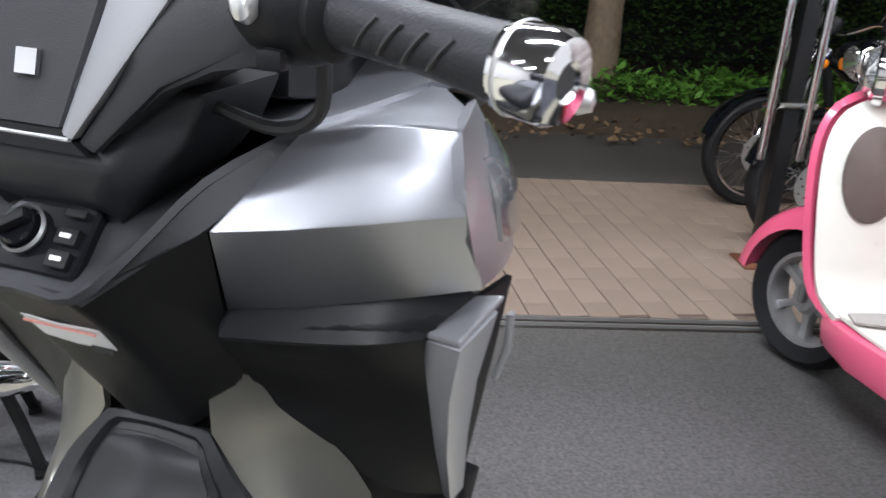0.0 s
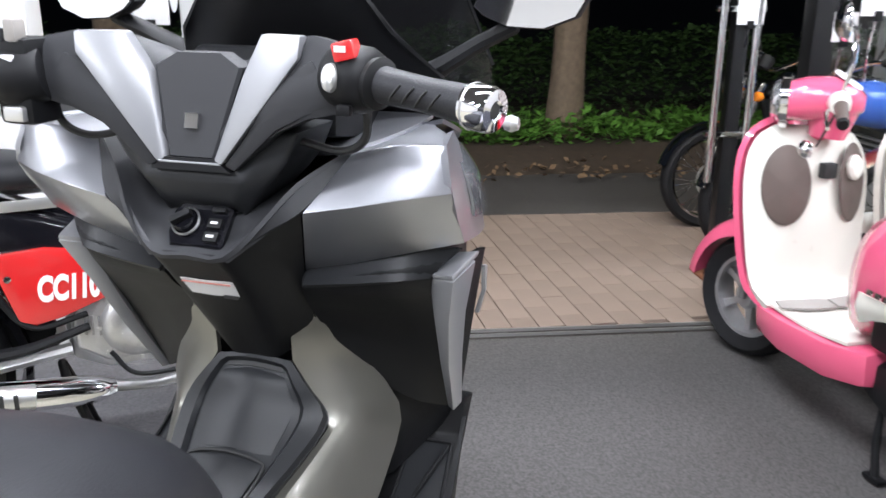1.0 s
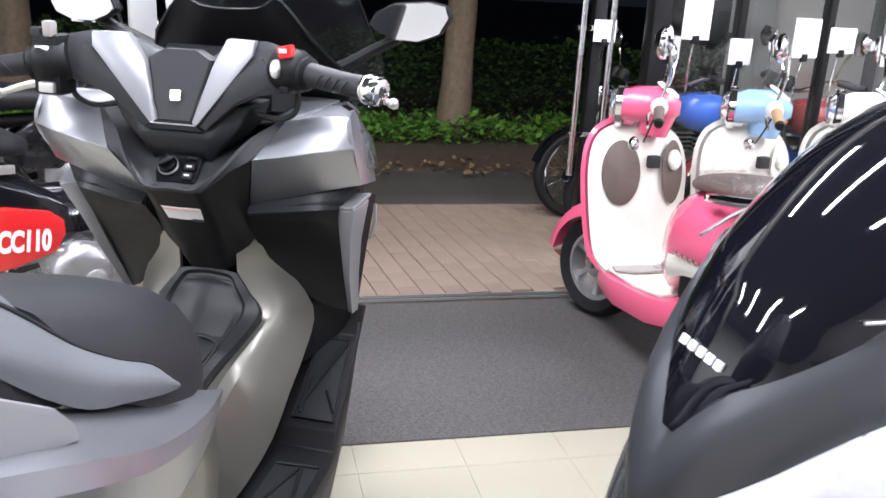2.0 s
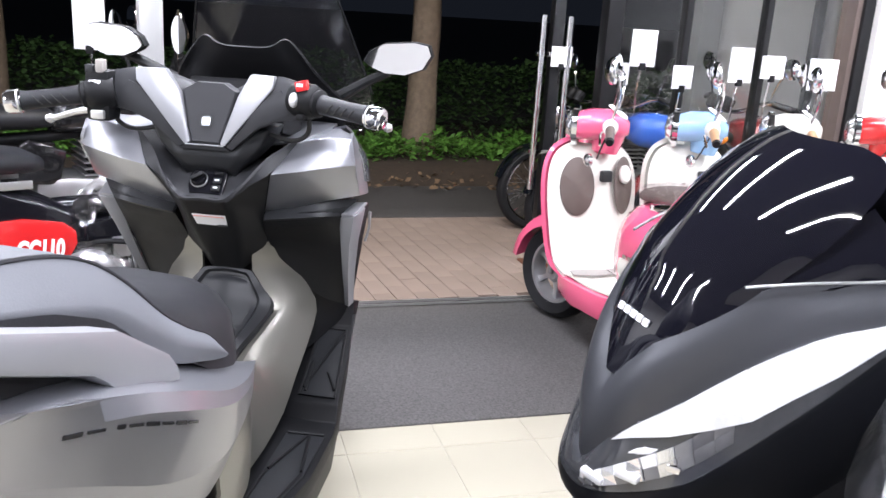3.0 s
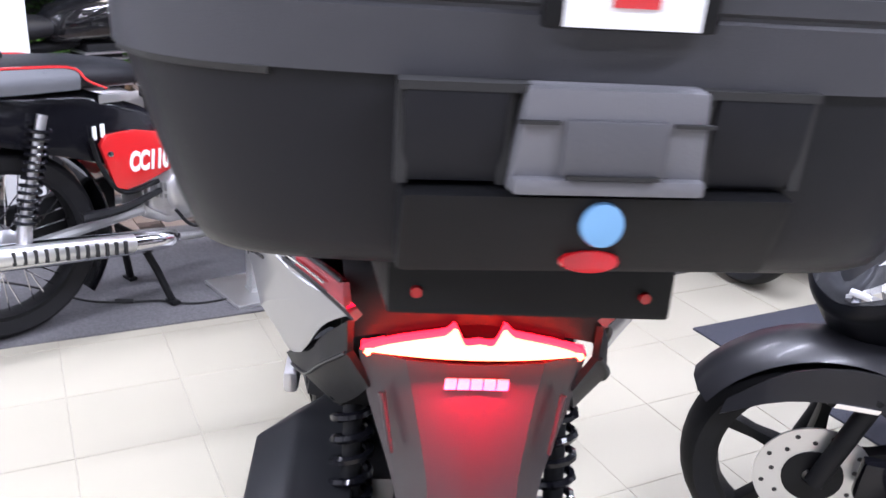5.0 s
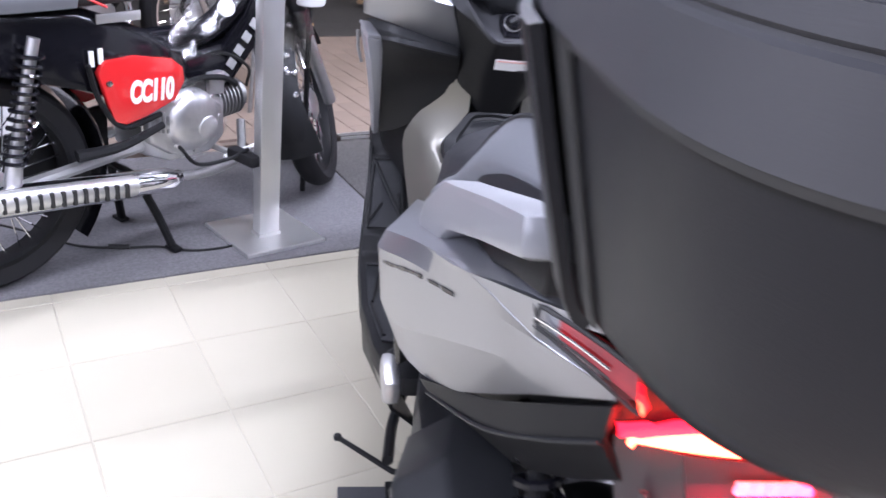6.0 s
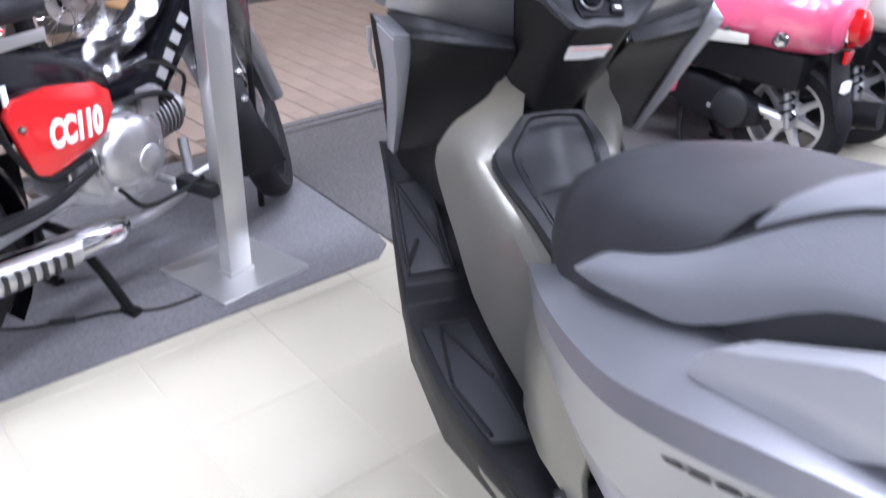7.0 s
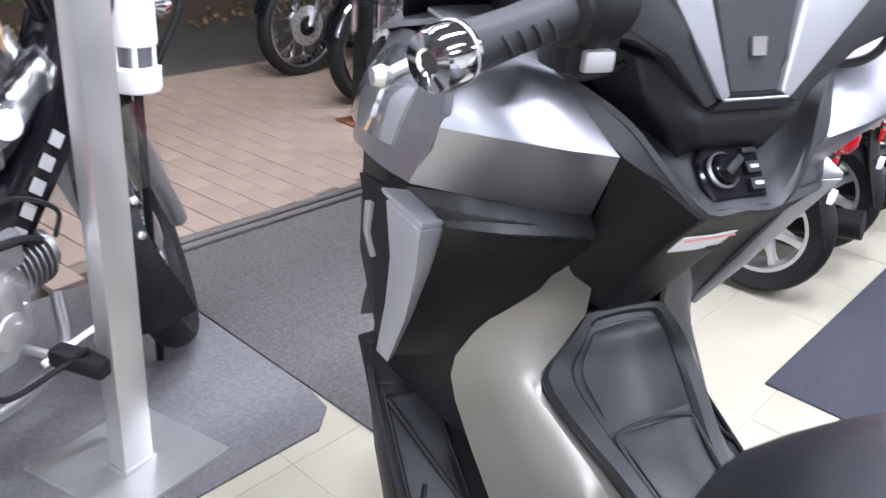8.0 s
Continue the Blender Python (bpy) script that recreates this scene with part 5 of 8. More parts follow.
    part("bar_neck", loft([[(sx * w, y + 0.024, z) for sx, y in ((-1, 0.236), (-0.7, y0), (0.7, y0), (1, 0.236), (1, 0.34), (-1, 0.34))] for w, y0, z in ((0.125, 0.236, 1.040), (0.108, 0.224, 1.004), (0.092, 0.214, 0.984), (0.066, 0.222, 0.958), (0.050, 0.25, 0.935))]), M_DARK, bar, smooth=60, bevel=0.006)
    for sx in (1, -1):
        dz = 0.0 if sx > 0 else -0.020
        a, b = Vector((sx * 0.200, 0.236 + dz * 0.4, 1.106 + dz * 0.6)), Vector((sx * 0.368, 0.170 + dz * 0.4, 1.088 + dz))
        d = (b - a).normalized()
        L = (b - a).length
        ax = facing(a, d, (0, 0, 1))
        part("switch_box", lathe([(0.0, -0.020), (0.030, -0.020), (0.034, -0.010), (0.035, 0.020), (0.031, 0.030), (0.026, 0.036), (0.0, 0.036)], ax, 20), M_BLACK, bar, bevel=0.002)
        part("grip_collar", lathe([(0.014, 0.034), (0.026, 0.034), (0.027, 0.042), (0.020, 0.047), (0.014, 0.047)], ax, 24), M_BLACK, bar)
        grip = part("grip", lathe([(0.010, 0.044), (0.0195, 0.044), (0.0185, 0.060), (0.0175, L * 0.55), (0.0185, L - 0.036), (0.0200, L - 0.028), (0.010, L - 0.028)], ax, 26), M_SEAT, bar, "black ribbed rubber grip")
        for k in range(4):
            o = 0.064 + k * 0.0165
            pts = [ax @ Vector((o + 0.012 * t, 0.0186 * math.cos(q), 0.0186 * math.sin(-sx * q))) for t, q in ((0.3, 4.1), (0.7, 4.45), (1.1, 4.8), (1.5, 5.15))]
            part("grip_groove", tube(pts, 0.0014, 5, 3), M_INK, grip)
        cap = part("bar_end", lathe([(0.012, L - 0.028), (0.0215, L - 0.027), (0.0225, L - 0.022), (0.0225, L - 0.003), (0.0200, L + 0.003), (0.010, L + 0.004), (0.006, L + 0.001), (0.0, L + 0.001)], ax, 28), M_CHROME, bar, "chrome bar-end cap", smooth=30)
        part("cap_ring", lathe([(0.0222, L - 0.024), (0.0232, L - 0.022), (0.0222, L - 0.020)], ax, 28), M_STEEL, cap)
        part("cap_plug", lathe([(0.0, L + 0.0025), (0.008, L + 0.0025), (0.009, L + 0.0015)], ax, 6), M_INK, cap)
        lever = part("brake_lever", tube([(sx * 0.205, 0.285 + dz, 1.085 + dz), (sx * 0.240, 0.318 + 2 * dz, 1.075 + dz), (sx * 0.300, 0.325 + 2 * dz, 1.062 + dz), (sx * 0.348, 0.322 + 2 * dz, 1.054 + 1.4 * dz)], [0.008, 0.009, 0.007, 0.006], 10), M_ALU, bar, "silver brake lever")
        part("lever_ball", lathe([(0.0, -0.010), (0.007, -0.008), (0.010, 0.0), (0.007, 0.008), (0.0, 0.010)], Matrix.Translation((sx * 0.354, 0.322 + 2 * dz, 1.053 + 1.4 * dz)), 16), M_ALU, lever)
        part("lever_perch", box(0.040, 0.060, 0.036, sx * 0.205, 0.270, 1.090, None), M_BLACK, lever, bevel=0.008)
        part("cable", tube([(sx * 0.205, 0.268, 1.075), (sx * 0.200, 0.272, 1.035), (sx * 0.165, 0.280, 1.018), (sx * 0.10, 0.285, 1.030), (sx * 0.05, 0.30, 1.030)], 0.005, 8), M_CABLE, bar, "black cable")
    # switches
    part("hazard_button", lathe([(0.0, 0.0), (0.013, 0.0), (0.012, 0.006), (0.008, 0.009), (0.0, 0.009)], facing((0.192, 0.203, 1.108), (-0.1, -1, 0.2), (0, 0, 1)) @ Matrix.Diagonal((1, 1.15, 0.72, 1)), 20), M_STEEL, bar, "silver hazard button")
    stop = part("stop_switch", box(0.024, 0.024, 0.020, 0.206, 0.212, 1.135, pose(0.206, 0.212, 1.135, 0, -14, 0) @ pose(-0.206, -0.212, -1.135)), M_RED, bar, "red engine stop switch", bevel=0.004)
    part("stop_mark", box(0.012, 0.002, 0.006, 0.204, 0.1992, 1.137, None), M_BADGE, stop)
    part("switch_case", box(0.050, 0.050, 0.100, -0.208, 0.232, 1.088, None), M_BLACK, bar, "black left switch housing", bevel=0.010)
    part("signal_lever", box(0.016, 0.020, 0.026, -0.200, 0.214, 1.146, None), M_GREYM, bar, bevel=0.004)
    part("dim_switch", box(0.018, 0.018, 0.016, -0.222, 0.216, 1.140, None), M_CHAR, bar, bevel=0.003)
    part("start_button", box(0.016, 0.012, 0.012, 0.205, 0.205, 1.076, None), M_BLACK, bar, bevel=0.003)
    part("beam_switch", box(0.024, 0.012, 0.014, -0.208, 0.204, 1.112, None), M_PAPER, bar, "white beam switch", bevel=0.003)
    part("signal_switch", box(0.022, 0.016, 0.014, -0.206, 0.205, 1.085, None), M_DARK, bar, bevel=0.003)
    part("horn_button", box(0.028, 0.016, 0.018, -0.206, 0.208, 1.052, None), M_STEEL, bar, bevel=0.004)

    # top box on its carrier
    part("carrier", loft([[(sx * w, y, z) for sx, z in ((-1, z0), (1, z0), (1, z1), (-1, z1))] for y, w, z0, z1 in ((-0.80, 0.12, 0.985, 1.060), (-1.00, 0.115, 1.000, 1.072), (-1.13, 0.100, 1.010, 1.066))]), M_BLACK, s, "black box carrier plate", bevel=0.004)
    # Bolts coloured red to show the tail lamp's light caught on them.
    for sx in (1, -1):
        part("carrier_bolt_redlit", lathe([(0.0, 0), (0.0045, 0), (0.004, 0.003), (0.0, 0.003)], facing((sx * 0.080, -1.130, 1.028), (0, -1, 0), (0, 0, 1)), 10), M_REDLENS, s)

    bm_box = Matrix.Translation((0, -1.215, 1.19)) @ Matrix.Rotation(radians(3.4), 4, "Z") @ Matrix.Rotation(radians(3), 4, "X") @ Matrix.Translation((0, 1.215, -1.19)) @ Matrix.Translation((0.012, -1.652, 1.269)) @ Matrix.Diagonal((0.90, 0.93, 0.93, 1)) @ Matrix.Translation((-0.006, 1.646, -1.269))
    inv = bm_box.inverted()

    def plan(a, yf, yr, z, k=64, t0=0.0, t1=1.0):
        out = []
        for t in np.linspace(2 * math.pi * t0, 2 * math.pi * t1, k, endpoint=(t1 - t0) < 0.99):
            c, q = math.cos(t), math.sin(t)
            n = 3.9
            y = (yf + yr) / 2 + math.copysign(abs(q) ** (2 / n), q) * (yf - yr) / 2
            if z < 1.19:  # the floor of the box rises towards its back
                u = (z - 1.0) / 0.19
                h = (1 - u) * (1.075 - 0.26 * (y + 1.2)) + u * 1.19
            else:
                h, u = z, 1.0
            w = (y - yr) / (yf - yr)
            a2 = a * ((1 - u) * (1 - 0.10 * w) + u * (0.985 + 0.01 * w))
            out.append(inv @ Vector((0.006 + math.copysign(abs(c) ** (2 / n), c) * a2, y, h)))
        return out
    body = ((0.212, -0.868, -1.178, 1.000), (0.230, -0.852, -1.192, 1.002), (0.239, -0.851, -1.199, 1.009), (0.245, -0.855, -1.205, 1.024), (0.253, -0.860, -1.210, 1.058), (0.262, -0.864, -1.214, 1.100), (0.279, -0.868, -1.219, 1.190))
    tb = part("top_box", loft([plan(*r) for r in body]), M_BOXB, s, "black textured plastic top box", smooth=50)
    part("front_shell", skin([plan(a + 0.004 + 0.004 * k / 5, yf + 0.006, yr, z, 40, 0.012, 0.488) for k, (a, yf, yr, z) in enumerate(body[1:])], 0.008), M_BOXB, tb, smooth=50)
    part("box_rim", loft([plan(0.280, -0.865, -1.219, 1.190), plan(0.2835, -0.862, -1.223, 1.1905), plan(0.2845, -0.861, -1.224, 1.224), plan(0.283, -0.863, -1.222, 1.226), plan(0.283, -0.863, -1.222, 1.228), plan(0.2855, -0.860, -1.225, 1.230), plan(0.2855, -0.860, -1.225, 1.240)]), M_BOX, tb, smooth=35)
    part("box_lid", loft([plan(0.284, -0.862, -1.221, 1.238), plan(0.282, -0.864, -1.220, 1.290), plan(0.268, -0.890, -1.208, 1.345), plan(0.230, -0.920, -1.175, 1.375), plan(0.150, -0.980, -1.110, 1.385)]), M_BOX, tb, smooth=50)
    bx = 0.006
    tb.matrix_basis = bm_box
    for x0, x1 in ((-0.122, -0.062), (0.062, 0.122)):
        part("box_recess", loft([[(bx + x0, -1.187 - d, 1.128), (bx + x1, -1.187 - d, 1.128), (bx + x1, -1.192 - d, 1.182), (bx + x0, -1.192 - d, 1.182)] for d in (-0.02, 0.004)]), M_BOXB, tb, bevel=0.003)
        for xe in (x0, x1):
            part("box_groove", box(0.007, 0.012, 0.058, bx + xe, -1.186, 1.156, None), M_INK, tb)
    part("box_groove", box(0.250, 0.012, 0.005, bx, -1.190, 1.184, None), M_INK, tb)
    for sx in (1, -1):
        t0, t1 = (0.745, 1.002) if sx > 0 else (0.498, 0.755)
        rib = plan(0.279, -0.866, -1.220, 1.189, 30, t0, t1)
        rib = [p for p in rib if abs(p[0] - bx) > 0.19]
        part("box_rib", tube(rib, 0.0042, 6, 1), M_INK, tb)
        t0, t1 = (0.003, 0.013) if sx > 0 else (0.487, 0.497)
        part("box_gap", skin([plan(a + 0.0015, yf, yr, z, 3, t0, t1) for a, yf, yr, z in body[2:]], 0.002), M_INK, tb, "dark gap in the box side")
    la = part("latch", loft([[(bx - 0.060, -1.190 - d, 1.125), (bx + 0.060, -1.190 - d, 1.125), (bx + 0.053, -1.194 - d, 1.187), (bx - 0.053, -1.194 - d, 1.187)] for d in (-0.01, 0.010)]), M_BOXL, tb, "grey plastic latch", bevel=0.004)
    part("latch_tongue", box(0.062, 0.006, 0.032, bx, -1.204, 1.154, None), M_BOXD, la, bevel=0.002)
    part("latch_lip", box(0.116, 0.010, 0.010, bx, -1.202, 1.131, None), M_BOXL, la, bevel=0.003)
    part("latch_line", box(0.056, 0.003, 0.002, bx, -1.2085, 1.138, None), M_INK, la)
    for sx in (1, -1):
        part("latch_line", box(0.024, 0.003, 0.002, bx + sx * 0.046, -1.2045, 1.168, None), M_INK, la)
    part("lower_bulge", loft([[(bx - 0.122, -1.172 - d, 1.066), (bx + 0.122, -1.172 - d, 1.066), (bx + 0.122, -1.192 - d, 1.124), (bx - 0.122, -1.192 - d, 1.124)] for d in (-0.02, 0.010)]), M_BLACK, tb, bevel=0.006)
    part("lock_badge", lathe([(0.0, 0.0), (0.0140, 0.0), (0.0130, 0.003), (0.0, 0.004)], facing((bx, -1.2015, 1.107), (0, -1, 0.1), (0, 0.1, 1)), 28), M_BLUEB, tb, "round blue metallic badge")
    part("reflector", lathe([(0.0, 0.0), (1.0, 0.0), (0.9, 0.003), (0.0, 0.004)], facing((bx, -1.1885, 1.0775), (0, -1, 0.2), (0, 0.2, 1)) @ Matrix.Diagonal((1, 0.0075, 0.0200, 1)), 28), M_REDLENS, tb, "oval red reflector")
    lb = part("lid_plate", box(0.100, 0.010, 0.066, bx, -1.196, 1.250, None), M_BLACK, tb, bevel=0.004)
    part("lid_sticker", box(0.078, 0.003, 0.050, bx, -1.2015, 1.244, None), M_PAPER, lb, "white lid sticker with a red mark")
    part("sticker_mark", box(0.026, 0.002, 0.008, bx, -1.2035, 1.234, None), M_RED, lb)
    return s


maxi_scooter(pose(0.004, 0, 0, 0, 0, -0.73))
# ---- the other vehicles ----
def retro_scooter(m, body, head, pocket, seatm, label, film=False, grips=None, mirrors=True, group="row of retro scooters"):
    """Small round-bodied scooter; rear axle over the origin, nose towards +y."""
    s = thing("retro_scooter", m, label, "scooter", group)
    wheel(s, 0.0, 0.212, 0.208, 0.112, "cast", 7, M_ALU)
    fk = part("fork_yoke", box(0.10, 0.05, 0.05, 0, 0, 0.44), M_BLACK, s, bevel=0.01)
    fk.matrix_basis = pose(-0.005, 1.115, 0, 0, 0, 16)
    wheel(fk, 0.0, 0.212, 0.208, 0.112, "cast", 6, M_ALU)
    for sx in (1, -1):
        part("fork_leg", tube([(sx * 0.056, 0, 0.212), (sx * 0.05, -0.03, 0.44)], 0.014, 10, 1), M_STEELD, fk)
    # rear body, bulbous
    def ring(y, w, z0, z1, k=22):
        c = (z0 + z1) / 2
        return [(math.copysign(abs(math.cos(a)) ** 0.8, math.cos(a)) * w, y, c + math.copysign(abs(math.sin(a)) ** 0.8, math.sin(a)) * (z1 - c)) for a in np.linspace(0, 2 * math.pi, k, endpoint=False)]
    part("rear_body", loft([ring(*r) for r in ((-0.180, 0.05, 0.49, 0.59), (-0.172, 0.11, 0.455, 0.635), (-0.130, 0.155, 0.44, 0.668), (-0.04, 0.188, 0.43, 0.69), (0.12, 0.195, 0.43, 0.70), (0.26, 0.190, 0.42, 0.70), (0.36, 0.175, 0.36, 0.69), (0.43, 0.150, 0.31, 0.66), (0.47, 0.10, 0.30, 0.58))]), body, s, smooth=60)
    for sx in (1, -1):
        part("body_trim", skin(refined([[(sx * 0.176, 0.355, 0.480), (sx * 0.176, 0.360, 0.440), (sx * 0.162, 0.355, 0.398)], [(sx * 0.193, 0.25, 0.488), (sx * 0.190, 0.25, 0.462), (sx * 0.180, 0.25, 0.438)], [(sx * 0.199, 0.06, 0.496), (sx * 0.197, 0.06, 0.482), (sx * 0.192, 0.06, 0.466)]], 3), 0.006, flip=sx < 0), M_CREAM, s, "cream trim strip")
        slabs("name_bar", s, (sx * 0.198, 0.30 if sx < 0 else 0.12, 0.495), (sx * 0.198, 0.12 if sx < 0 else 0.30, 0.495), (0, 0, 1), 6, 0.014, M_CHROME, 0.35, 0.2, 0.004)
        part("rear_signal", lathe([(0.0, 0.0), (0.024, 0.0), (0.026, 0.012), (0.018, 0.024), (0.0, 0.028)], facing((sx * 0.190, -0.045, 0.505), (sx, -0.2, 0), (0, 0, 1)), 16), M_CHROME, s, "small chrome turn signal")
        part("side_rail", tube([(sx * 0.172, 0.19, 0.698), (sx * 0.192, 0.10, 0.712), (sx * 0.178, -0.08, 0.735), (sx * 0.12, -0.195, 0.745)], 0.017, 10), M_CHROME, s, "chrome grab rail")
    part("rear_cowl", loft([[(p[0] * 1.035, p[1], p[2] + 0.004) for p in ring(*r)] for r in ((-0.190, 0.05, 0.50, 0.58), (-0.182, 0.112, 0.465, 0.632), (-0.140, 0.157, 0.452, 0.666), (-0.075, 0.180, 0.445, 0.684), (-0.030, 0.190, 0.443, 0.694))]), body, s, "rounded rear cowl", smooth=60)
    part("seat", loft([ring(*r) for r in ((0.43, 0.06, 0.665, 0.700), (0.36, 0.12, 0.675, 0.735), (0.20, 0.145, 0.690, 0.755), (0.02, 0.150, 0.695, 0.765), (-0.09, 0.145, 0.695, 0.775), (-0.16, 0.11, 0.700, 0.770), (-0.195, 0.05, 0.710, 0.745))]), seatm, s, smooth=60)
    if film:
        part("seat_film", loft([[(p[0] * (1.08 + 0.10 * noise.noise((p[1] * 26, p[2] * 40, 0))), p[1], p[2] + 0.022 * noise.noise((p[0] * 28, p[1] * 28, 3)) + 0.010) for p in ring(*r, 34)] for r in [(y, float(np.interp(y, (-0.18, -0.08, 0.10, 0.30, 0.42), (0.11, 0.15, 0.15, 0.135, 0.08))), 0.688, float(np.interp(y, (-0.18, -0.08, 0.10, 0.30, 0.42), (0.775, 0.778, 0.765, 0.748, 0.718)))) for y in np.linspace(0.42, -0.18, 30)]]), M_PLASTIC_FILM, s, "crumpled clear plastic film", smooth=15)
    if film:
        part("body_film", loft([[(p[0] * (1.065 + 0.05 * noise.noise((p[1] * 33, p[2] * 33, 5))), p[1], p[2] + 0.004 + 0.012 * noise.noise((p[1] * 35, p[0] * 35, 1))) for p in ring(*r, 40)] for r in [(y, float(np.interp(y, (-0.19, -0.172, -0.12, -0.02, 0.10), (0.08, 0.125, 0.168, 0.194, 0.199))), 0.452, float(np.interp(y, (-0.19, -0.172, -0.12, -0.02, 0.10), (0.60, 0.65, 0.676, 0.700, 0.706)))) for y in np.linspace(-0.185, 0.10, 15)]], caps=False), M_PLASTIC_FILM, s, "clear bubble film on the rear body", smooth=20)
    tail = part("tail_lamp", lathe([(0.0, -0.02), (0.050, -0.02), (0.056, 0.005), (0.050, 0.030), (0.030, 0.042), (0.0, 0.045)], facing((0, -0.185, 0.535), (0, -1, 0.1), (0, 0, 1)) @ Matrix.Diagonal((1.3, 1.10, 0.95, 1)), 24), M_REDLENS, s, "round red tail lamp")
    part("lamp_rim", lathe([(0.050, -0.03), (0.060, -0.01), (0.056, 0.006), (0.050, -0.01)], facing((0, -0.185, 0.535), (0, -1, 0.1), (0, 0, 1)) @ Matrix.Diagonal((1.3, 1.10, 0.95, 1)), 24), M_CHROME, tail)
    part("mudguard", skin(refined([[(-0.075, -0.165, 0.48), (0, -0.175, 0.48), (0.075, -0.165, 0.48)], [(-0.075, -0.195, 0.36), (0, -0.210, 0.36), (0.075, -0.195, 0.36)], [(-0.055, -0.245, 0.22), (0, -0.260, 0.22), (0.055, -0.245, 0.22)]], 3), 0.01), M_BLACK, s)
    part("plate_lamp", box(0.050, 0.016, 0.030, -0.012, -0.218, 0.355), M_PAPER, s)
    part("reflector", box(0.055, 0.014, 0.040, 0, -0.196, 0.445), M_REDLENS, s, bevel=0.004)
    # floor and leg shield
    part("floor_pan", loft([[(sx * w, y, z) for sx, z in ((-1, z0), (1, z0), (1.05, z1), (-1.05, z1))] for y, w, z0, z1 in ((0.38, 0.14, 0.22, 0.32), (0.52, 0.165, 0.195, 0.300), (0.72, 0.172, 0.190, 0.292), (0.84, 0.165, 0.205, 0.290), (0.92, 0.12, 0.250, 0.300))]), body, s, bevel=0.03)
    part("step_mat", skin(refined([[(-0.145, 0.46, 0.318), (0, 0.46, 0.320), (0.145, 0.46, 0.318)], [(-0.155, 0.62, 0.304), (0, 0.62, 0.306), (0.155, 0.62, 0.304)], [(-0.155, 0.82, 0.308), (0, 0.82, 0.310), (0.155, 0.82, 0.308)]], 2), 0.008, flip=True), M_CREAM, s, "cream floor panel")
    for sx in (1, -1):
        part("step_strip", skin(refined([[(sx * 0.004, 0.700, 0.322), (sx * 0.08, 0.700, 0.320), (sx * 0.160, 0.735, 0.318)], [(sx * 0.004, 0.755, 0.326), (sx * 0.08, 0.762, 0.328), (sx * 0.156, 0.772, 0.326)]], 2), 0.006, flip=sx > 0), M_GREYM, s, "grey rubber step strip")

    def shield(y_off, k):
        rows = []
        for z, w, y in ((0.300, 0.165, 0.800), (0.335, 0.185, 0.855), (0.40, 0.195, 0.885), (0.50, 0.205, 0.905), (0.60, 0.212, 0.920), (0.68, 0.208, 0.935), (0.74, 0.190, 0.950), (0.785, 0.150, 0.965), (0.81, 0.085, 0.975)):
            rows.append([(k * w * q, y + y_off + (0.045 if y_off > 0 else -0.075 * min(1.0, (z - 0.22) / 0.3)) * (1 - q * q), z) for q in (-1, -0.85, -0.5, -0.2, 0, 0.2, 0.5, 0.85, 1)])
        return rows[::-1]
    part("leg_shield", skin(refined(shield(0.022, 0.995), 2), 0.02, flip=False), body, s, smooth=60)
    inner = part("inner_shield", skin(refined(shield(0.0, 0.99), 2), 0.02), M_CREAM, s, "cream inner leg shield", smooth=60)
    for sx, w in ((-1, 0.070), (1, 0.066)):
        part("pocket", lathe([(0.0, 0.004), (0.92, 0.005), (1.0, 0.0), (0.9, -0.004), (0.0, -0.004)], facing((sx * 0.108, 0.866, 0.645), (sx * 0.40, -0.90, 0.14), (0, 0.16, 1)) @ Matrix.Diagonal((1, 0.118, w, 1)), 32), pocket, inner, "oval glove pocket")
    part("bag_hook", box(0.045, 0.03, 0.045, 0.01, 0.846, 0.688), M_INK, inner, bevel=0.006)
    part("cap", lathe([(0.0, 0.0), (0.036, 0.0), (0.038, 0.010), (0.030, 0.018), (0.0, 0.020)], facing((0.105, 0.866, 0.690), (0.4, -0.85, 0.16), (0, 0.16, 1)), 22), M_CREAM, inner)
    part("front_fender", lathe([(0.205, -0.082), (0.242, -0.070), (0.262, -0.035), (0.267, 0), (0.262, 0.035), (0.242, 0.070), (0.205, 0.082), (0.226, 0), (0.205, -0.082)], Matrix.Translation((0, 0.0, 0.215)) @ Matrix.Rotation(radians(8), 4, "X"), 18, arc=0.50), body, fk, smooth=60)
    part("steering_column", tube([(0, 1.10, 0.40), (0, 0.92, 0.80)], 0.045, 14, 1), body, s)
    # head
    hd = part("head_cover", loft([ring(*r) for r in ((0.880, 0.040, 0.865, 0.920), (0.915, 0.074, 0.845, 0.950), (0.97, 0.094, 0.835, 0.970), (1.05, 0.094, 0.83, 0.965), (1.11, 0.078, 0.83, 0.945))]), head, s, smooth=60)
    hd.matrix_basis = Matrix.Translation((-0.01, 0.865, 0.030)) @ Matrix.Rotation(radians(54), 4, "Z") @ Matrix.Scale(0.93, 4) @ Matrix.Translation((0, -0.985, 0.028))
    part("head_neck", tube([(0, 0.975, 0.785), (0, 0.965, 0.87)], [0.056, 0.076], 16, 1), head, hd)
    part("headlamp", lathe([(0.0, 0.045), (0.050, 0.035), (0.070, 0.010), (0.078, -0.010)], facing((0, 1.11, 0.888), (0, 1, 0), (0, 0, 1)), 24), M_LENS, hd, "round clear headlamp")
    part("headlamp_rim", lathe([(0.070, -0.02), (0.086, -0.015), (0.086, 0.008), (0.070, 0.014)], facing((0, 1.11, 0.888), (0, 1, 0), (0, 0, 1)), 24), M_CHROME, hd)
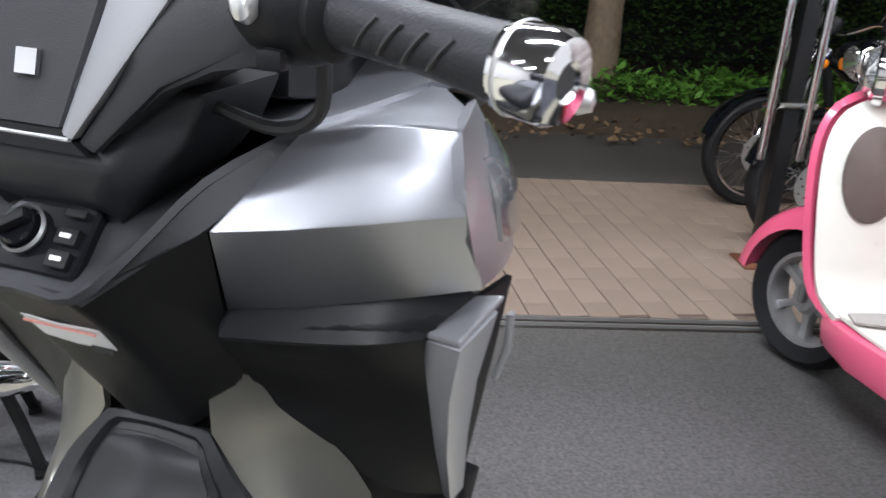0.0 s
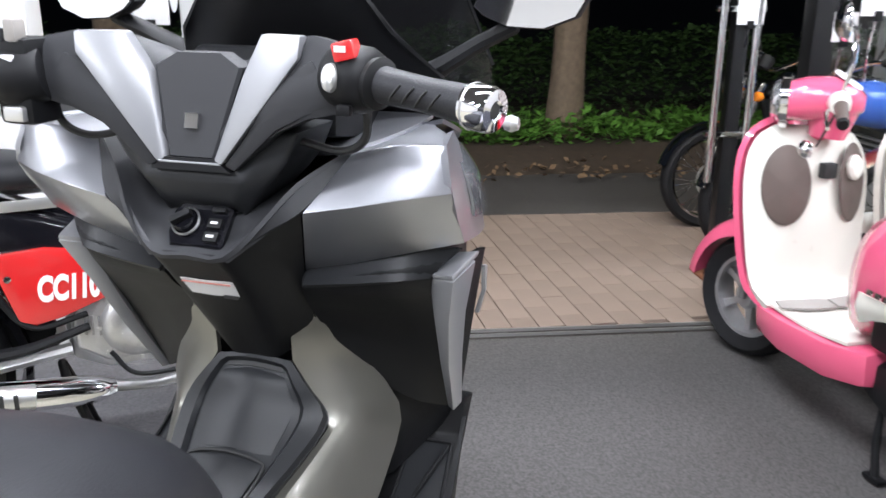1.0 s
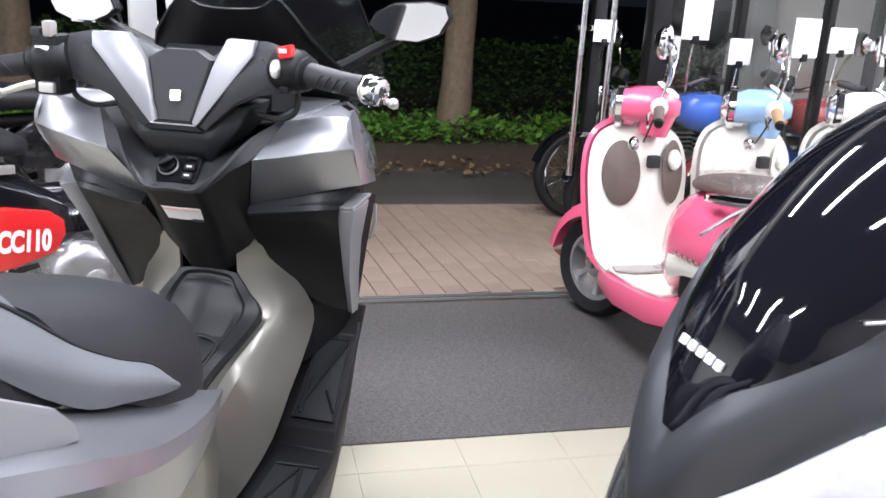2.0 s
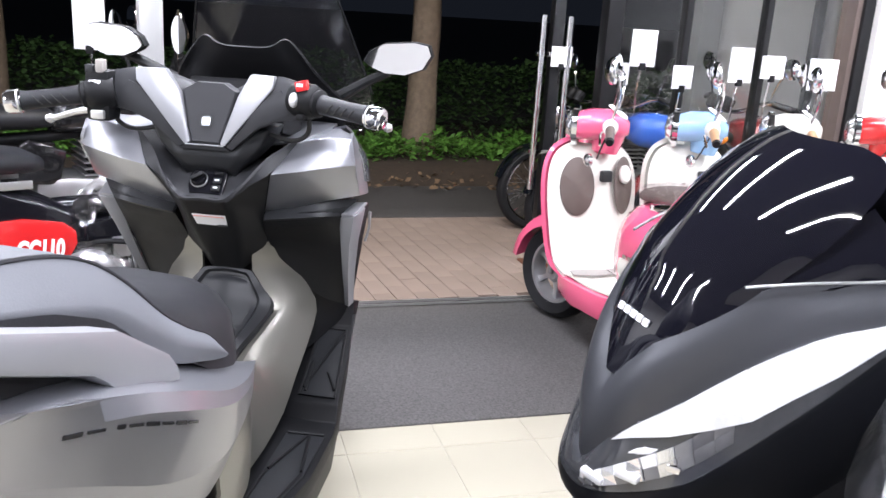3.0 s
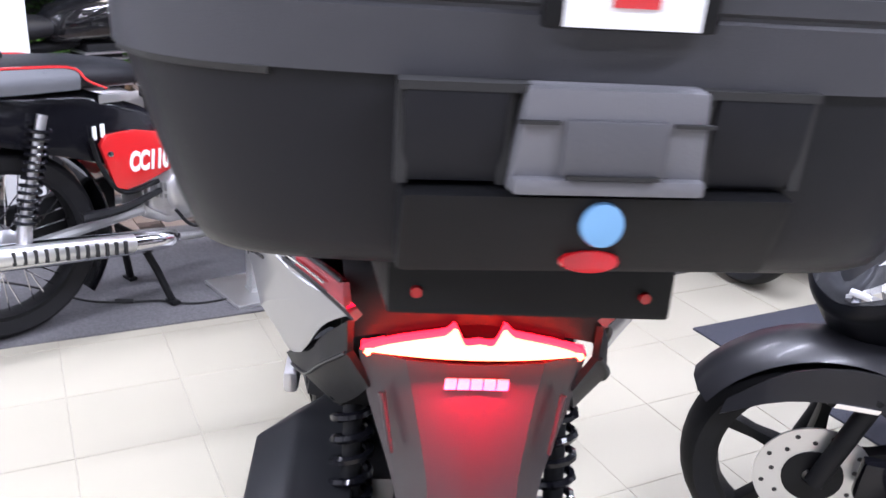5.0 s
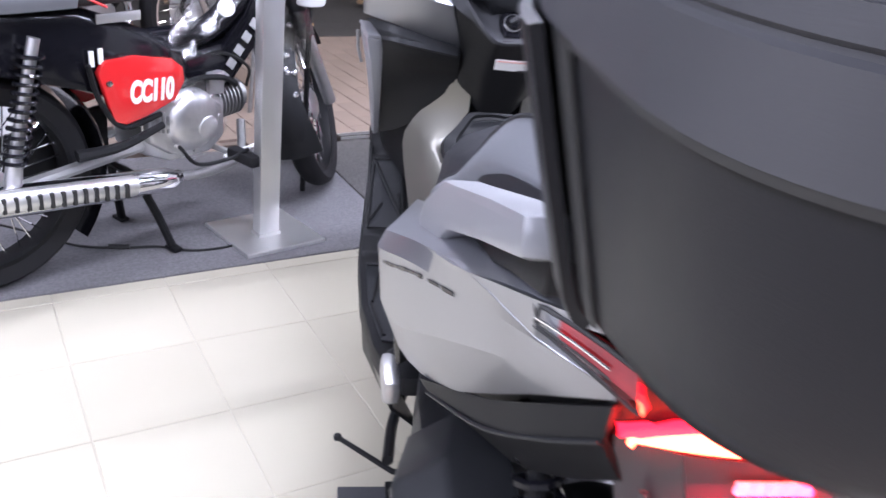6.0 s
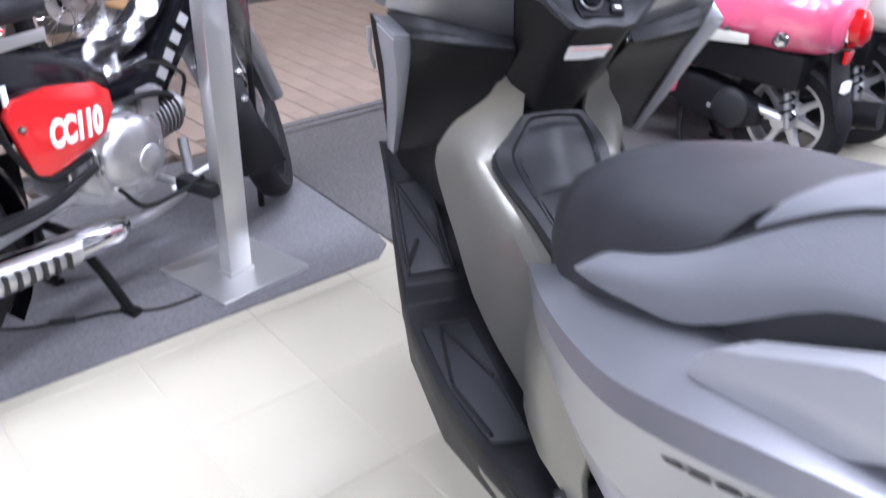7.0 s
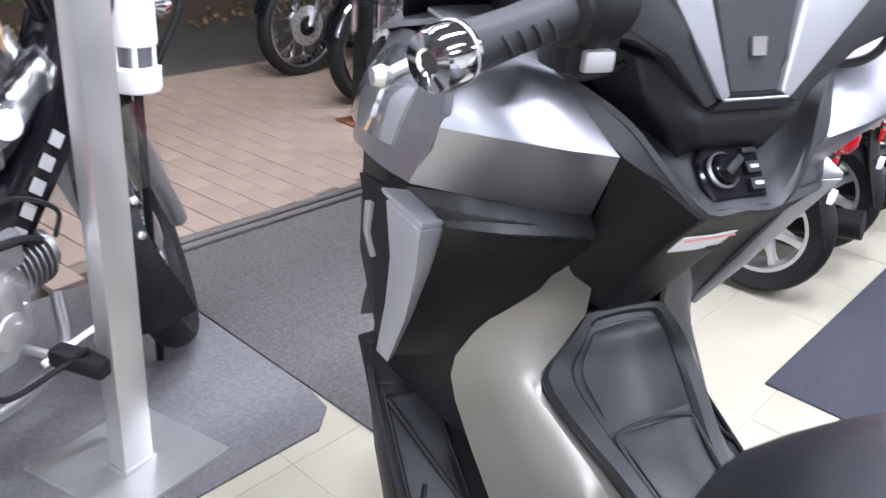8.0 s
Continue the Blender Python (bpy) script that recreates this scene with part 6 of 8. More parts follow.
    part("speedometer", lathe([(0.0, 0.012), (0.045, 0.010), (0.052, 0.0)], facing((0, 0.935, 0.955), (0, -0.55, 0.83), (0, 0.83, 0.55)), 24), M_BADGE, hd)
    part("dial", box(0.05, 0.03, 0.004, 0, 0.931, 0.9685, None), M_INK, hd, bevel=0.001)
    for sx in (1, -1):
        part("bar", tube([(sx * 0.07, 0.955, 0.905), (sx * 0.20, 0.948, 0.900), (sx * 0.30, 0.940, 0.875)], 0.013, 10), M_CHROME, hd)
        part("switch_block", tube([(sx * 0.125, 0.953, 0.905), (sx * 0.195, 0.948, 0.900)], [0.034, 0.027], 14, 1), M_CREAM, hd, bevel=0.002)
        g = part("grip", tube([(sx * 0.195, 0.948, 0.900), (sx * 0.315, 0.938, 0.868)], [0.020, 0.017], 14, 1), grips or M_BROWN, hd, "rubber handlebar grip")
        part("grip_end", tube([(sx * 0.313, 0.938, 0.869), (sx * 0.326, 0.937, 0.865)], [0.019, 0.015], 12, 1), M_BLACK, g)
        part("brake_lever", tube([(sx * 0.16, 0.975, 0.890), (sx * 0.22, 0.985, 0.880), (sx * 0.30, 0.975, 0.850)], 0.006, 8), M_CHROME, hd)
        if mirrors:
            mi = part("mirror_stem", tube([(sx * 0.12, 0.95, 0.93), (sx * 0.14, 0.93, 1.02), (sx * 0.185, 0.935, 1.10), (sx * 0.190, 0.96, 1.125)], 0.006, 8), M_CHROME, hd)
            face = facing((sx * 0.20, 0.965, 1.135), (sx * -0.25, -1, 0.05), (0, 0, 1))
            part("mirror", lathe([(0.0, -0.030), (0.030, -0.026), (0.052, -0.010), (0.056, 0.0), (0.052, 0.004)], face, 24), M_CHROME, mi)
            part("mirror_glass", lathe([(0.0, 0.003), (0.051, 0.003), (0.0, 0.0035)], face, 24), M_MIRROR, mi)
        part("front_signal", lathe([(0.0, 0.0), (0.026, 0.0), (0.028, 0.014), (0.018, 0.026), (0.0, 0.030)], facing((sx * 0.15, 1.02, 0.765), (sx * 0.6, 1, 0), (0, 0, 1)), 16), M_CHROME, hd)
        part("cable", tube([(sx * 0.17, 0.955, 0.890), (sx * 0.14, 0.98, 0.82), (sx * 0.05, 1.0, 0.76)], 0.004, 6), M_CABLE, hd)
    # drive side and stand
    part("engine_case", loft([[(-x, y, z) for x, z in ((0.05, z0), (w, z0 + 0.01), (w, z1 - 0.02), (0.05, z1))] for y, w, z0, z1 in ((0.44, 0.10, 0.19, 0.30), (0.30, 0.125, 0.16, 0.32), (0.16, 0.125, 0.15, 0.29), (0.06, 0.11, 0.17, 0.26))]), M_BLACK, s, bevel=0.015)
    part("case_cover", lathe([(0.0, 0.016), (0.050, 0.014), (0.066, 0.004), (0.070, -0.01)], facing((-0.125, 0.16, 0.225), (-1, 0, 0), (0, 0, 1)), 20), M_DARK, s)
    part("hub_cover", lathe([(0.0, 0.030), (0.026, 0.028), (0.034, 0.012), (0.040, 0.0)], facing((-0.060, 0.0, 0.212), (-1, 0, 0), (0, 0, 1)), 18), M_ALU, s)
    part("swing_arm", tube([(-0.085, 0.16, 0.24), (-0.085, 0.03, 0.235), (-0.080, -0.01, 0.225)], [0.020, 0.016, 0.020], 8, 1), M_ALU, s)
    part("under_cover", box(0.26, 0.46, 0.12, 0, 0.12, 0.39), M_BLACK, s, bevel=0.02)
    spring(s, (-0.10, 0.02, 0.45), (-0.11, -0.04, 0.24), 0.022, 7, 0.005, M_BLACK, M_ALU)
    part("exhaust", tube([(0.10, 0.30, 0.18), (0.14, 0.10, 0.18), (0.15, -0.25, 0.24)], [0.02, 0.045, 0.045], 14), M_BLACK, s)
    st = part("centre_stand", tube([(-0.13, 0.30, 0.012), (-0.11, 0.34, 0.09), (-0.09, 0.36, 0.18), (0.09, 0.36, 0.18), (0.11, 0.34, 0.09), (0.13, 0.30, 0.012)], 0.011, 8, 1), M_BLACK, s)
    for sx in (1, -1):
        part("stand_foot", box(0.03, 0.06, 0.012, sx * 0.13, 0.30, 0.013), M_BLACK, st, bevel=0.003)
        part("crank_bolt", lathe([(0.0, 0), (0.012, 0), (0.010, 0.008), (0, 0.009)], facing((sx * 0.155, 0.22, 0.23), (sx, 0, 0), (0, 0, 1)), 10), M_CHROME, s)
    for ob in s.children:
        if ob.name.split(".")[0] in ("rear_body", "rear_cowl", "body_trim", "name_bar", "rear_signal", "side_rail", "seat", "seat_film", "body_film", "tail_lamp", "mudguard", "plate_lamp", "reflector", "under_cover"):
            ob.matrix_basis = Matrix.Translation((0, 0.055, 0)) @ ob.matrix_basis
    return s


Z0 = 0.007
retro_scooter(shop(1.732, 0.705, Z0, 6.5) @ Matrix.Diagonal((1, 0.96, 1, 1)), M_PINK, M_PINK, M_BROWN, M_BROWN, "pink and cream retro scooter with film-wrapped brown seat", True)
retro_scooter(shop(2.181, 0.710, Z0, 6.5) @ Matrix.Diagonal((1, 0.96, 1, 1)), M_CREAM, M_PALEB, M_CREAM, M_SEATT, "cream retro scooter with pale blue handlebar cover", False, M_TAN)
retro_scooter(shop(2.642, 0.720, Z0, 6.5) @ Matrix.Diagonal((1, 0.96, 1, 1)), M_CREAM, M_CREAM, M_CREAM, M_SEATT, "cream retro scooter with tan grips and black dial", False, M_TAN)
retro_scooter(shop(3.092, 0.725, Z0, 6.5) @ Matrix.Diagonal((1, 0.96, 1, 1)), M_CREAM, M_RED, M_CREAM, M_SEATT, "cream retro scooter with red handlebar cover", False, M_BROWN)


def price_card(m, w, h, label="white price card on a handlebar stalk"):
    c = thing("price_card", m, label, "sign", "price cards")
    part("card", box(w, 0.006, h, 0, 0, h / 2), M_PAPER, c, bevel=0.001)
    part("card_clip", box(0.03, 0.016, 0.03, 0, 0, 0.0), M_BLACK, c, bevel=0.003)
    part("card_stalk", tube([(0, 0.006, 0.0), (0.0, 0.02, -0.10), (0.01, 0.03, -0.20)], 0.004, 6), M_CHROME, c)
    return c


def roadster(m, tank, label, group="parked motorbikes", seatm=None, bars=True, name="motorbike", fender=None):
    """Classic naked motorbike; rear contact point at the origin, nose towards +y."""
    s = thing(name, m, label, "motorbike", group)
    wheel(s, 0.0, 0.300, 0.300, 0.110, "spoked", 32, M_CHROME)
    wheel(s, 1.40, 0.305, 0.305, 0.095, "spoked", 32, M_CHROME, disc=-1)
    part("rear_fender", lathe([(0.318, -0.06), (0.334, -0.035), (0.340, 0), (0.334, 0.035), (0.318, 0.06), (0.322, 0), (0.318, -0.06)], Matrix.Translation((0, 0, 0.30)) @ Matrix.Rotation(radians(-25), 4, "X"), 16, arc=0.42), M_CHROME, s)
    part("front_fender", lathe([(0.318, -0.055), (0.332, -0.03), (0.338, 0), (0.332, 0.03), (0.318, 0.055), (0.322, 0), (0.318, -0.055)], Matrix.Translation((0, 1.40, 0.305)) @ Matrix.Rotation(radians(15), 4, "X"), 16, arc=0.40), fender or tank, s)
    for sx in (1, -1):
        part("fork_tube", tube([(sx * 0.085, 1.40, 0.305), (sx * 0.085, 1.17, 0.86)], [0.024, 0.020], 12, 1), M_CHROME, s)
        part("swing_arm", tube([(sx * 0.10, 0.0, 0.30), (sx * 0.09, 0.45, 0.36)], 0.018, 10, 1), M_BLACK, s)
        spring(s, (sx * 0.135, 0.10, 0.66), (sx * 0.135, 0.02, 0.36), 0.026, 8, 0.005, M_CHROME)
        part("silencer", tube([(sx * 0.15, 0.75, 0.24), (sx * 0.165, 0.45, 0.24), (sx * 0.17, 0.30, 0.25), (sx * 0.175, -0.30, 0.30)], [0.022, 0.024, 0.042, 0.040], 14), M_CHROME, s)
        part("side_cover", prism([(0.30, 0.44), (0.52, 0.42), (0.56, 0.58), (0.40, 0.64), (0.28, 0.56)], sx * 0.10, sx * 0.13), tank, s, bevel=0.012)
        part("header_pipe", tube([(sx * 0.07, 0.90, 0.46), (sx * 0.09, 0.98, 0.38), (sx * 0.12, 0.93, 0.26), (sx * 0.15, 0.74, 0.24)], 0.020, 10), M_CHROME, s)
        part("turn_signal", lathe([(0.0, -0.03), (0.020, -0.025), (0.030, 0.0), (0.026, 0.014), (0.0, 0.018)], facing((sx * 0.20, -0.22, 0.62), (0, -1, 0), (0, 0, 1)), 14), M_AMBER, s)
    part("frame_tube", tube([(0, 1.12, 0.80), (0, 0.70, 0.66), (0, 0.20, 0.62), (0, -0.20, 0.64)], 0.03, 10), M_BLACK, s)
    part("down_tube", tube([(0, 1.12, 0.76), (0, 0.98, 0.40), (0, 0.70, 0.20), (0, 0.40, 0.22)], 0.026, 10), M_BLACK, s)

    def ring(y, w, z0, z1, k=18):
        c = (z0 + z1) / 2
        return [(math.copysign(abs(math.cos(a)) ** 0.75, math.cos(a)) * w, y, c + math.copysign(abs(math.sin(a)) ** 0.85, math.sin(a)) * (z1 - c)) for a in np.linspace(0, 2 * math.pi, k, endpoint=False)]
    part("fuel_tank", loft([ring(*r) for r in ((0.50, 0.06, 0.66, 0.78), (0.55, 0.11, 0.65, 0.82), (0.70, 0.145, 0.65, 0.87), (0.88, 0.150, 0.66, 0.90), (1.00, 0.125, 0.69, 0.89), (1.06, 0.07, 0.74, 0.86))]), tank, s, "glossy painted fuel tank", smooth=60)
    part("tank_cap", lathe([(0.0, 0.0), (0.032, 0.0), (0.030, 0.012), (0.0, 0.014)], facing((0, 0.86, 0.898), (0, 0, 1), (0, 1, 0)), 18), M_CHROME, s)
    part("seat", loft([ring(*r) for r in ((-0.30, 0.07, 0.72, 0.78), (-0.24, 0.12, 0.69, 0.80), (0.0, 0.135, 0.68, 0.81), (0.22, 0.135, 0.67, 0.79), (0.42, 0.12, 0.67, 0.78), (0.53, 0.08, 0.68, 0.77))]), seatm or M_SEAT, s, smooth=60)
    part("crankcase", loft([[(sx * w, y, z) for sx, z in ((-1, z0), (1, z0), (1, z1), (-1, z1))] for y, w, z0, z1 in ((0.42, 0.11, 0.26, 0.44), (0.55, 0.15, 0.22, 0.46), (0.80, 0.15, 0.22, 0.44), (0.92, 0.10, 0.26, 0.38))]), M_ALU, s, bevel=0.03)
    for sx in (1, -1):
        part("engine_cover", lathe([(0.0, 0.03), (0.075, 0.026), (0.088, 0.0)], facing((sx * 0.15, 0.70, 0.33), (sx, 0, 0), (0, 0, 1)), 22), M_CHROME, s)
    cyl = part("cylinder", box(0.20, 0.17, 0.22, 0, 0.74, 0.54, None), M_BLACK, s, bevel=0.012)
    for k in range(6):
        part("fin", box(0.26, 0.22, 0.007, 0, 0.74, 0.46 + k * 0.030), M_ALU, cyl)
    hl = part("headlamp", lathe([(0.0, 0.05), (0.06, 0.04), (0.086, 0.01), (0.090, -0.02), (0.075, -0.09), (0.03, -0.13), (0.0, -0.135)], facing((0, 1.31, 0.84), (0, 1, 0), (0, 0, 1)), 26), M_CHROME, s, "chrome round headlamp")
    part("headlamp_lens", lathe([(0.0, 0.056), (0.055, 0.046), (0.080, 0.014)], facing((0, 1.31, 0.84), (0, 1, 0), (0, 0, 1)), 26), M_LENS, hl)
    part("tail_lamp", box(0.11, 0.06, 0.07, 0, -0.34, 0.66), M_REDLENS, s, bevel=0.015)
    part("handlebar", tube([(-0.38, 0.98, 0.98), (-0.24, 1.04, 1.00), (-0.09, 1.10, 0.94), (0.09, 1.10, 0.94), (0.24, 1.04, 1.00), (0.38, 0.98, 0.98)], 0.012, 10), M_CHROME, s)
    for sx in (1, -1):
        part("grip", tube([(sx * 0.27, 1.028, 1.001), (sx * 0.395, 0.973, 0.978)], 0.018, 12, 1), M_BLACK, s)
        part("instrument", lathe([(0.0, 0.03), (0.038, 0.03), (0.042, 0.0), (0.035, -0.04), (0.0, -0.05)], facing((sx * 0.055, 1.16, 0.98), (0, -0.5, 0.85), (0, 0.85, 0.5)), 18), M_BLACK, s)
        mi = part("mirror_stem", tube([(sx * 0.25, 1.04, 1.01), (sx * 0.30, 1.03, 1.12), (sx * 0.34, 1.02, 1.17)], 0.006, 8), M_CHROME, s)
        face = facing((sx * 0.36, 1.015, 1.19), (sx * -0.15, -1, 0.03), (0, 0, 1))
        part("mirror", lathe([(0.0, -0.028), (0.035, -0.022), (0.056, -0.006), (0.056, 0.004)], face, 24), M_CHROME, mi)
        part("mirror_glass", lathe([(0.0, 0.003), (0.053, 0.003), (0.0, 0.0035)], face, 24), M_MIRROR, mi)
        part("front_signal", lathe([(0.0, -0.03), (0.020, -0.025), (0.030, 0.0), (0.026, 0.014), (0.0, 0.018)], facing((sx * 0.19, 1.26, 0.80), (0, 1, 0), (0, 0, 1)), 14), M_AMBER, s)
    part("side_stand", tube([(-0.12, 0.62, 0.22), (-0.20, 0.60, 0.02)], 0.011, 8, 1), M_BLACK, s)
    return s


roadster(shop(3.36, 3.42, -0.012, 92) @ Matrix.Scale(0.88, 4), M_BLACK2, "dark motorbike with chrome fenders parked on the street paving", fender=M_CHROME)
roadster(shop(3.40, 2.86, -0.012, 92) @ Matrix.Scale(0.92, 4), M_BLUE, "glossy blue motorbike parked outside the shop window", fender=M_CHROME)
roadster(shop(3.86, 2.52, -0.012, 93) @ Matrix.Scale(0.95, 4), M_WINE, "wine red motorbike parked outside the shop window")
# bikes on the near left mat and outside the left window
roadster(shop(-2.05, 1.35, Z0, -58), M_BLACK2, "black motorbike with chrome mirrors beside the wall of bikes")
roadster(shop(-1.08, 2.62, -0.012, -70), M_BLACK2, "black motorbike parked outside the window")
for u, v, z, w, h, t in ((1.86, 2.555, 1.06, 0.115, 0.10, 6), (1.88, 1.75, 1.12, 0.125, 0.15, 8), (1.81, 1.80, 1.04, 0.08, 0.09, 4), (2.11, 1.80, 1.03, 0.10, 0.10, 4), (2.36, 1.75, 1.07, 0.14, 0.15, 14), (2.56, 1.80, 1.09, 0.14, 0.10, 10), (2.79, 1.75, 1.05, 0.165, 0.14, 6), (-0.30, 1.90, 1.08, 0.12, 0.19, -20)):
    price_card(shop(u, v, z, t), w, h)



def city_scooter(m):
    """Black scooter with raked screen; front contact point at the origin, nose towards +y, steering turned."""
    s = thing("city_scooter", m, "matt black scooter with glossy dark windscreen and clear headlights", "scooter")
    wheel(s, -1.31, 0.258, 0.258, 0.115, "cast", 5, M_BLACK)
    # front wheel group, turned to the right
    fork = part("fork_yoke", box(0.20, 0.06, 0.05, 0, 0, 0.47), M_BLACK, s, bevel=0.01)
    fork.matrix_basis = pose(0, 0, 0, 0, 0, -48)
    wheel(fork, 0, 0.258, 0.258, 0.100, "cast", 5, M_BLACK, disc=-1)
    for sx in (1, -1):
        part("fork_leg", tube([(sx * 0.085, 0.0, 0.258), (sx * 0.085, -0.06, 0.48)], 0.020, 12, 1), M_BLACK, fork)
    part("caliper", box(0.035, 0.06, 0.09, -0.095, -0.10, 0.30), M_GLOSSB, fork, bevel=0.01)
    fd = part("front_fender", lathe([(0.272, -0.075), (0.292, -0.050), (0.300, 0), (0.292, 0.050), (0.272, 0.075), (0.280, 0), (0.272, -0.075)], Matrix.Translation((0, 0, 0.258)) @ Matrix.Rotation(radians(28), 4, "X"), 18, arc=0.40), M_MATTB, fork, smooth=60)
    part("fender_side", skin(refined([[(-0.070, 0.20, 0.40), (-0.085, 0.10, 0.50), (-0.090, -0.05, 0.53), (-0.085, -0.18, 0.46)], [(-0.082, 0.21, 0.37), (-0.098, 0.10, 0.44), (-0.100, -0.05, 0.46), (-0.095, -0.17, 0.41)]], 3), 0.006, flip=True), M_MATTB, fd)
    slabs("fender_mark", fd, (-0.106, 0.02, 0.452), (-0.106, -0.06, 0.455), (0, 0, 1), 1, 0.010, M_CHROME, 0, 0.4, 0.004)

    # nose: border lines (distance from the middle, height); the skins run between them
    XC = 0.012

    def front(d, z):
        return 0.058 - 11.0 * max(0.0, d - 0.03) ** 2 - 0.25 * (z - 0.65)

    def line(pts, tail=(), out=0.0):
        side = [(d, front(d, z) + out, z) for d, z in pts] + list(tail)
        return [(XC - d, y, z) for d, y, z in side[::-1]] + [(XC + d, y, z) for d, y, z in side[1:]]
    seam = line(((0, 0.816), (0.026, 0.846), (0.058, 0.881), (0.084, 0.914), (0.105, 0.949), (0.117, 0.977), (0.150, 0.987), (0.180, 0.993)), ((0.200, -0.36, 1.000),))
    brow = line(((0, 0.682), (0.024, 0.718), (0.048, 0.756), (0.087, 0.806), (0.121, 0.867), (0.152, 0.915), (0.172, 0.932), (0.187, 0.944)), ((0.206, -0.36, 0.960),))
    sill = line(((0, 0.640), (0.045, 0.652), (0.085, 0.672), (0.114, 0.695), (0.135, 0.741), (0.152, 0.788), (0.167, 0.834), (0.190, 0.916)), ((0.210, -0.36, 0.945),))

    def blend(a, b, k, push=0.0):
        return [(p[0] + (q[0] - p[0]) * k, p[1] + (q[1] - p[1]) * k + push, p[2] + (q[2] - p[2]) * k) for p, q in zip(a, b)]
    part("collar", skin(refined([seam, blend(seam, brow, 0.33, 0.012), blend(seam, brow, 0.7, 0.010), brow], 3), 0.012), M_MATTG, s, "matt grey front collar", smooth=60)
    glass = refined([brow, blend(brow, sill, 0.5, 0.004), sill], 3)
    lamp = part("headlight", skin(glass, 0.010), M_LENSD, s, "wide clear headlight unit", smooth=60)
    nc = len(glass[0])
    for sx in (1, -1):
        last = glass[0][-1][0] * sx > 0

        def on_glass(r, c):
            c = nc - 1 - c if last else c
            k = min(int(c), nc - 2)
            return [glass[r][k][i] + (glass[r][k + 1][i] - glass[r][k][i]) * (c - k) for i in range(3)]
        if sx > 0:
            continue
        strip = []
        for r in range(0, 2 * len(glass) // 3 + 1):
            pts = [on_glass(r, q * (20 - 2.2 * r)) for q in np.linspace(0, 1, 16)]
            strip.append([(p[0] + sx * 0.011, p[1] + 0.008, p[2] + 0.001) for p in (pts[::-1] if last else pts)])
        for k in (5, 9, 13):
            part("lens_rib", tube([row[-1 - k] if last else row[k] for row in strip], 0.0028, 6, 1), M_LENSG, lamp)
        part("light_strip", skin(strip, 0.003), M_BRIGHT, lamp, "bright light strip behind clear lens", smooth=60)
        part("light_blade", tube([(XC + sx * d, front(d, z) + 0.006, z) for d, z in ((0.040, 0.700), (0.080, 0.732), (0.122, 0.744))], [0.004, 0.008, 0.004], 8), M_BRIGHT, lamp)
        part("light_blade", tube([(XC + sx * d, front(d, z) + 0.008, z) for d, z in ((0.095, 0.690), (0.118, 0.706), (0.140, 0.752))], [0.003, 0.005, 0.003], 8), M_BRIGHT, lamp)
        rnd = random.Random(17)
        r0, r1 = int(len(glass) * 0.55), len(glass) - 2
        for k in range(11):
            for i, (ra, rb) in enumerate(((r0, (r0 + r1) // 2), ((r0 + r1) // 2, r1))):
                ca, cb = nc / 2 - 1 - k * 1.05, nc / 2 - 1.95 - k * 1.05
                quad = [Vector(on_glass(r, c)) + Vector((sx * 0.008, 0.008 + 0.006 * rnd.random(), 0)) for r, c in ((ra, ca), (ra, cb), (rb, cb), (rb, ca))]
                part("reflector_facet", loft([[q - Vector((0, 0.012, 0)) for q in quad], quad]), (M_BRIGHT, M_CHROME, M_LENS, M_LENSG)[(k * 2 + i * 3) % 4 if k < 8 else 3], lamp)
        for d, z, w, h in ((0.034, 0.672, 0.040, 0.044), (0.072, 0.694, 0.034, 0.046), (0.102, 0.716, 0.026, 0.034)):
            part("projector", box(w, 0.012, h, 0, 0, 0, facing((XC + sx * d, front(d, z) - 0.001, z), (1, -sx * 8 * d, 0), (0, 0, 1))), M_BRIGHT if d < 0.09 else M_CHROME, lamp, bevel=0.005)
    lip = [(p[0], p[1] - 0.002, p[2] - 0.022) for p in sill]
    low1 = [(XC + (p[0] - XC) * 0.97, p[1] - 0.02 - 0.02 * abs(p[0] - XC) / 0.27, 0.598 + (p[2] - 0.634) * 0.62) for p in sill]
    low2 = [(XC + (p[0] - XC) * 0.86, p[1] - 0.06 - 0.03 * abs(p[0] - XC) / 0.27, 0.560 + (p[2] - 0.634) * 0.22) for p in sill]
    low3 = [(XC + (p[0] - XC) * 0.70, p[1] - 0.12, 0.520 - (p[2] - 0.634) * 0.20) for p in sill]
    part("chin", skin(refined([sill, lip, low1, low2, low3], 3), 0.010), M_SATINB, s, "satin black chin and front fairing", smooth=60)
    part("lip_line", tube([(p[0], p[1] + 0.003, p[2] - 0.010) for p in sill[2:-2]], 0.004, 6), M_STEELD, s)
    part("seam_line", tube([(p[0], p[1] + 0.004, p[2] + 0.003) for p in seam[:4]], 0.003, 6), M_SATIN, s)
    # screen, a raked bubble with a lobed lower end
    sc = []
    for z, w, y, b in ((0.812, 0.020, 0.024, 0.002), (0.820, 0.036, 0.022, 0.006), (0.842, 0.050, 0.016, 0.012), (0.878, 0.068, 0.006, 0.022), (0.914, 0.088, -0.008, 0.037), (0.949, 0.107, -0.024, 0.058), (0.980, 0.121, -0.040, 0.074), (1.036, 0.134, -0.080, 0.090), (1.080, 0.134, -0.120, 0.092), (1.114, 0.124, -0.160, 0.086), (1.138, 0.100, -0.195, 0.064), (1.150, 0.066, -0.220, 0.030)):
        lean = XC - 0.13 * max(0.0, z - 0.98)
        sc.append([(lean + w * q, y + 0.006 - b * abs(q) ** 2.0, z) for q in np.linspace(-1, 1, 11)])
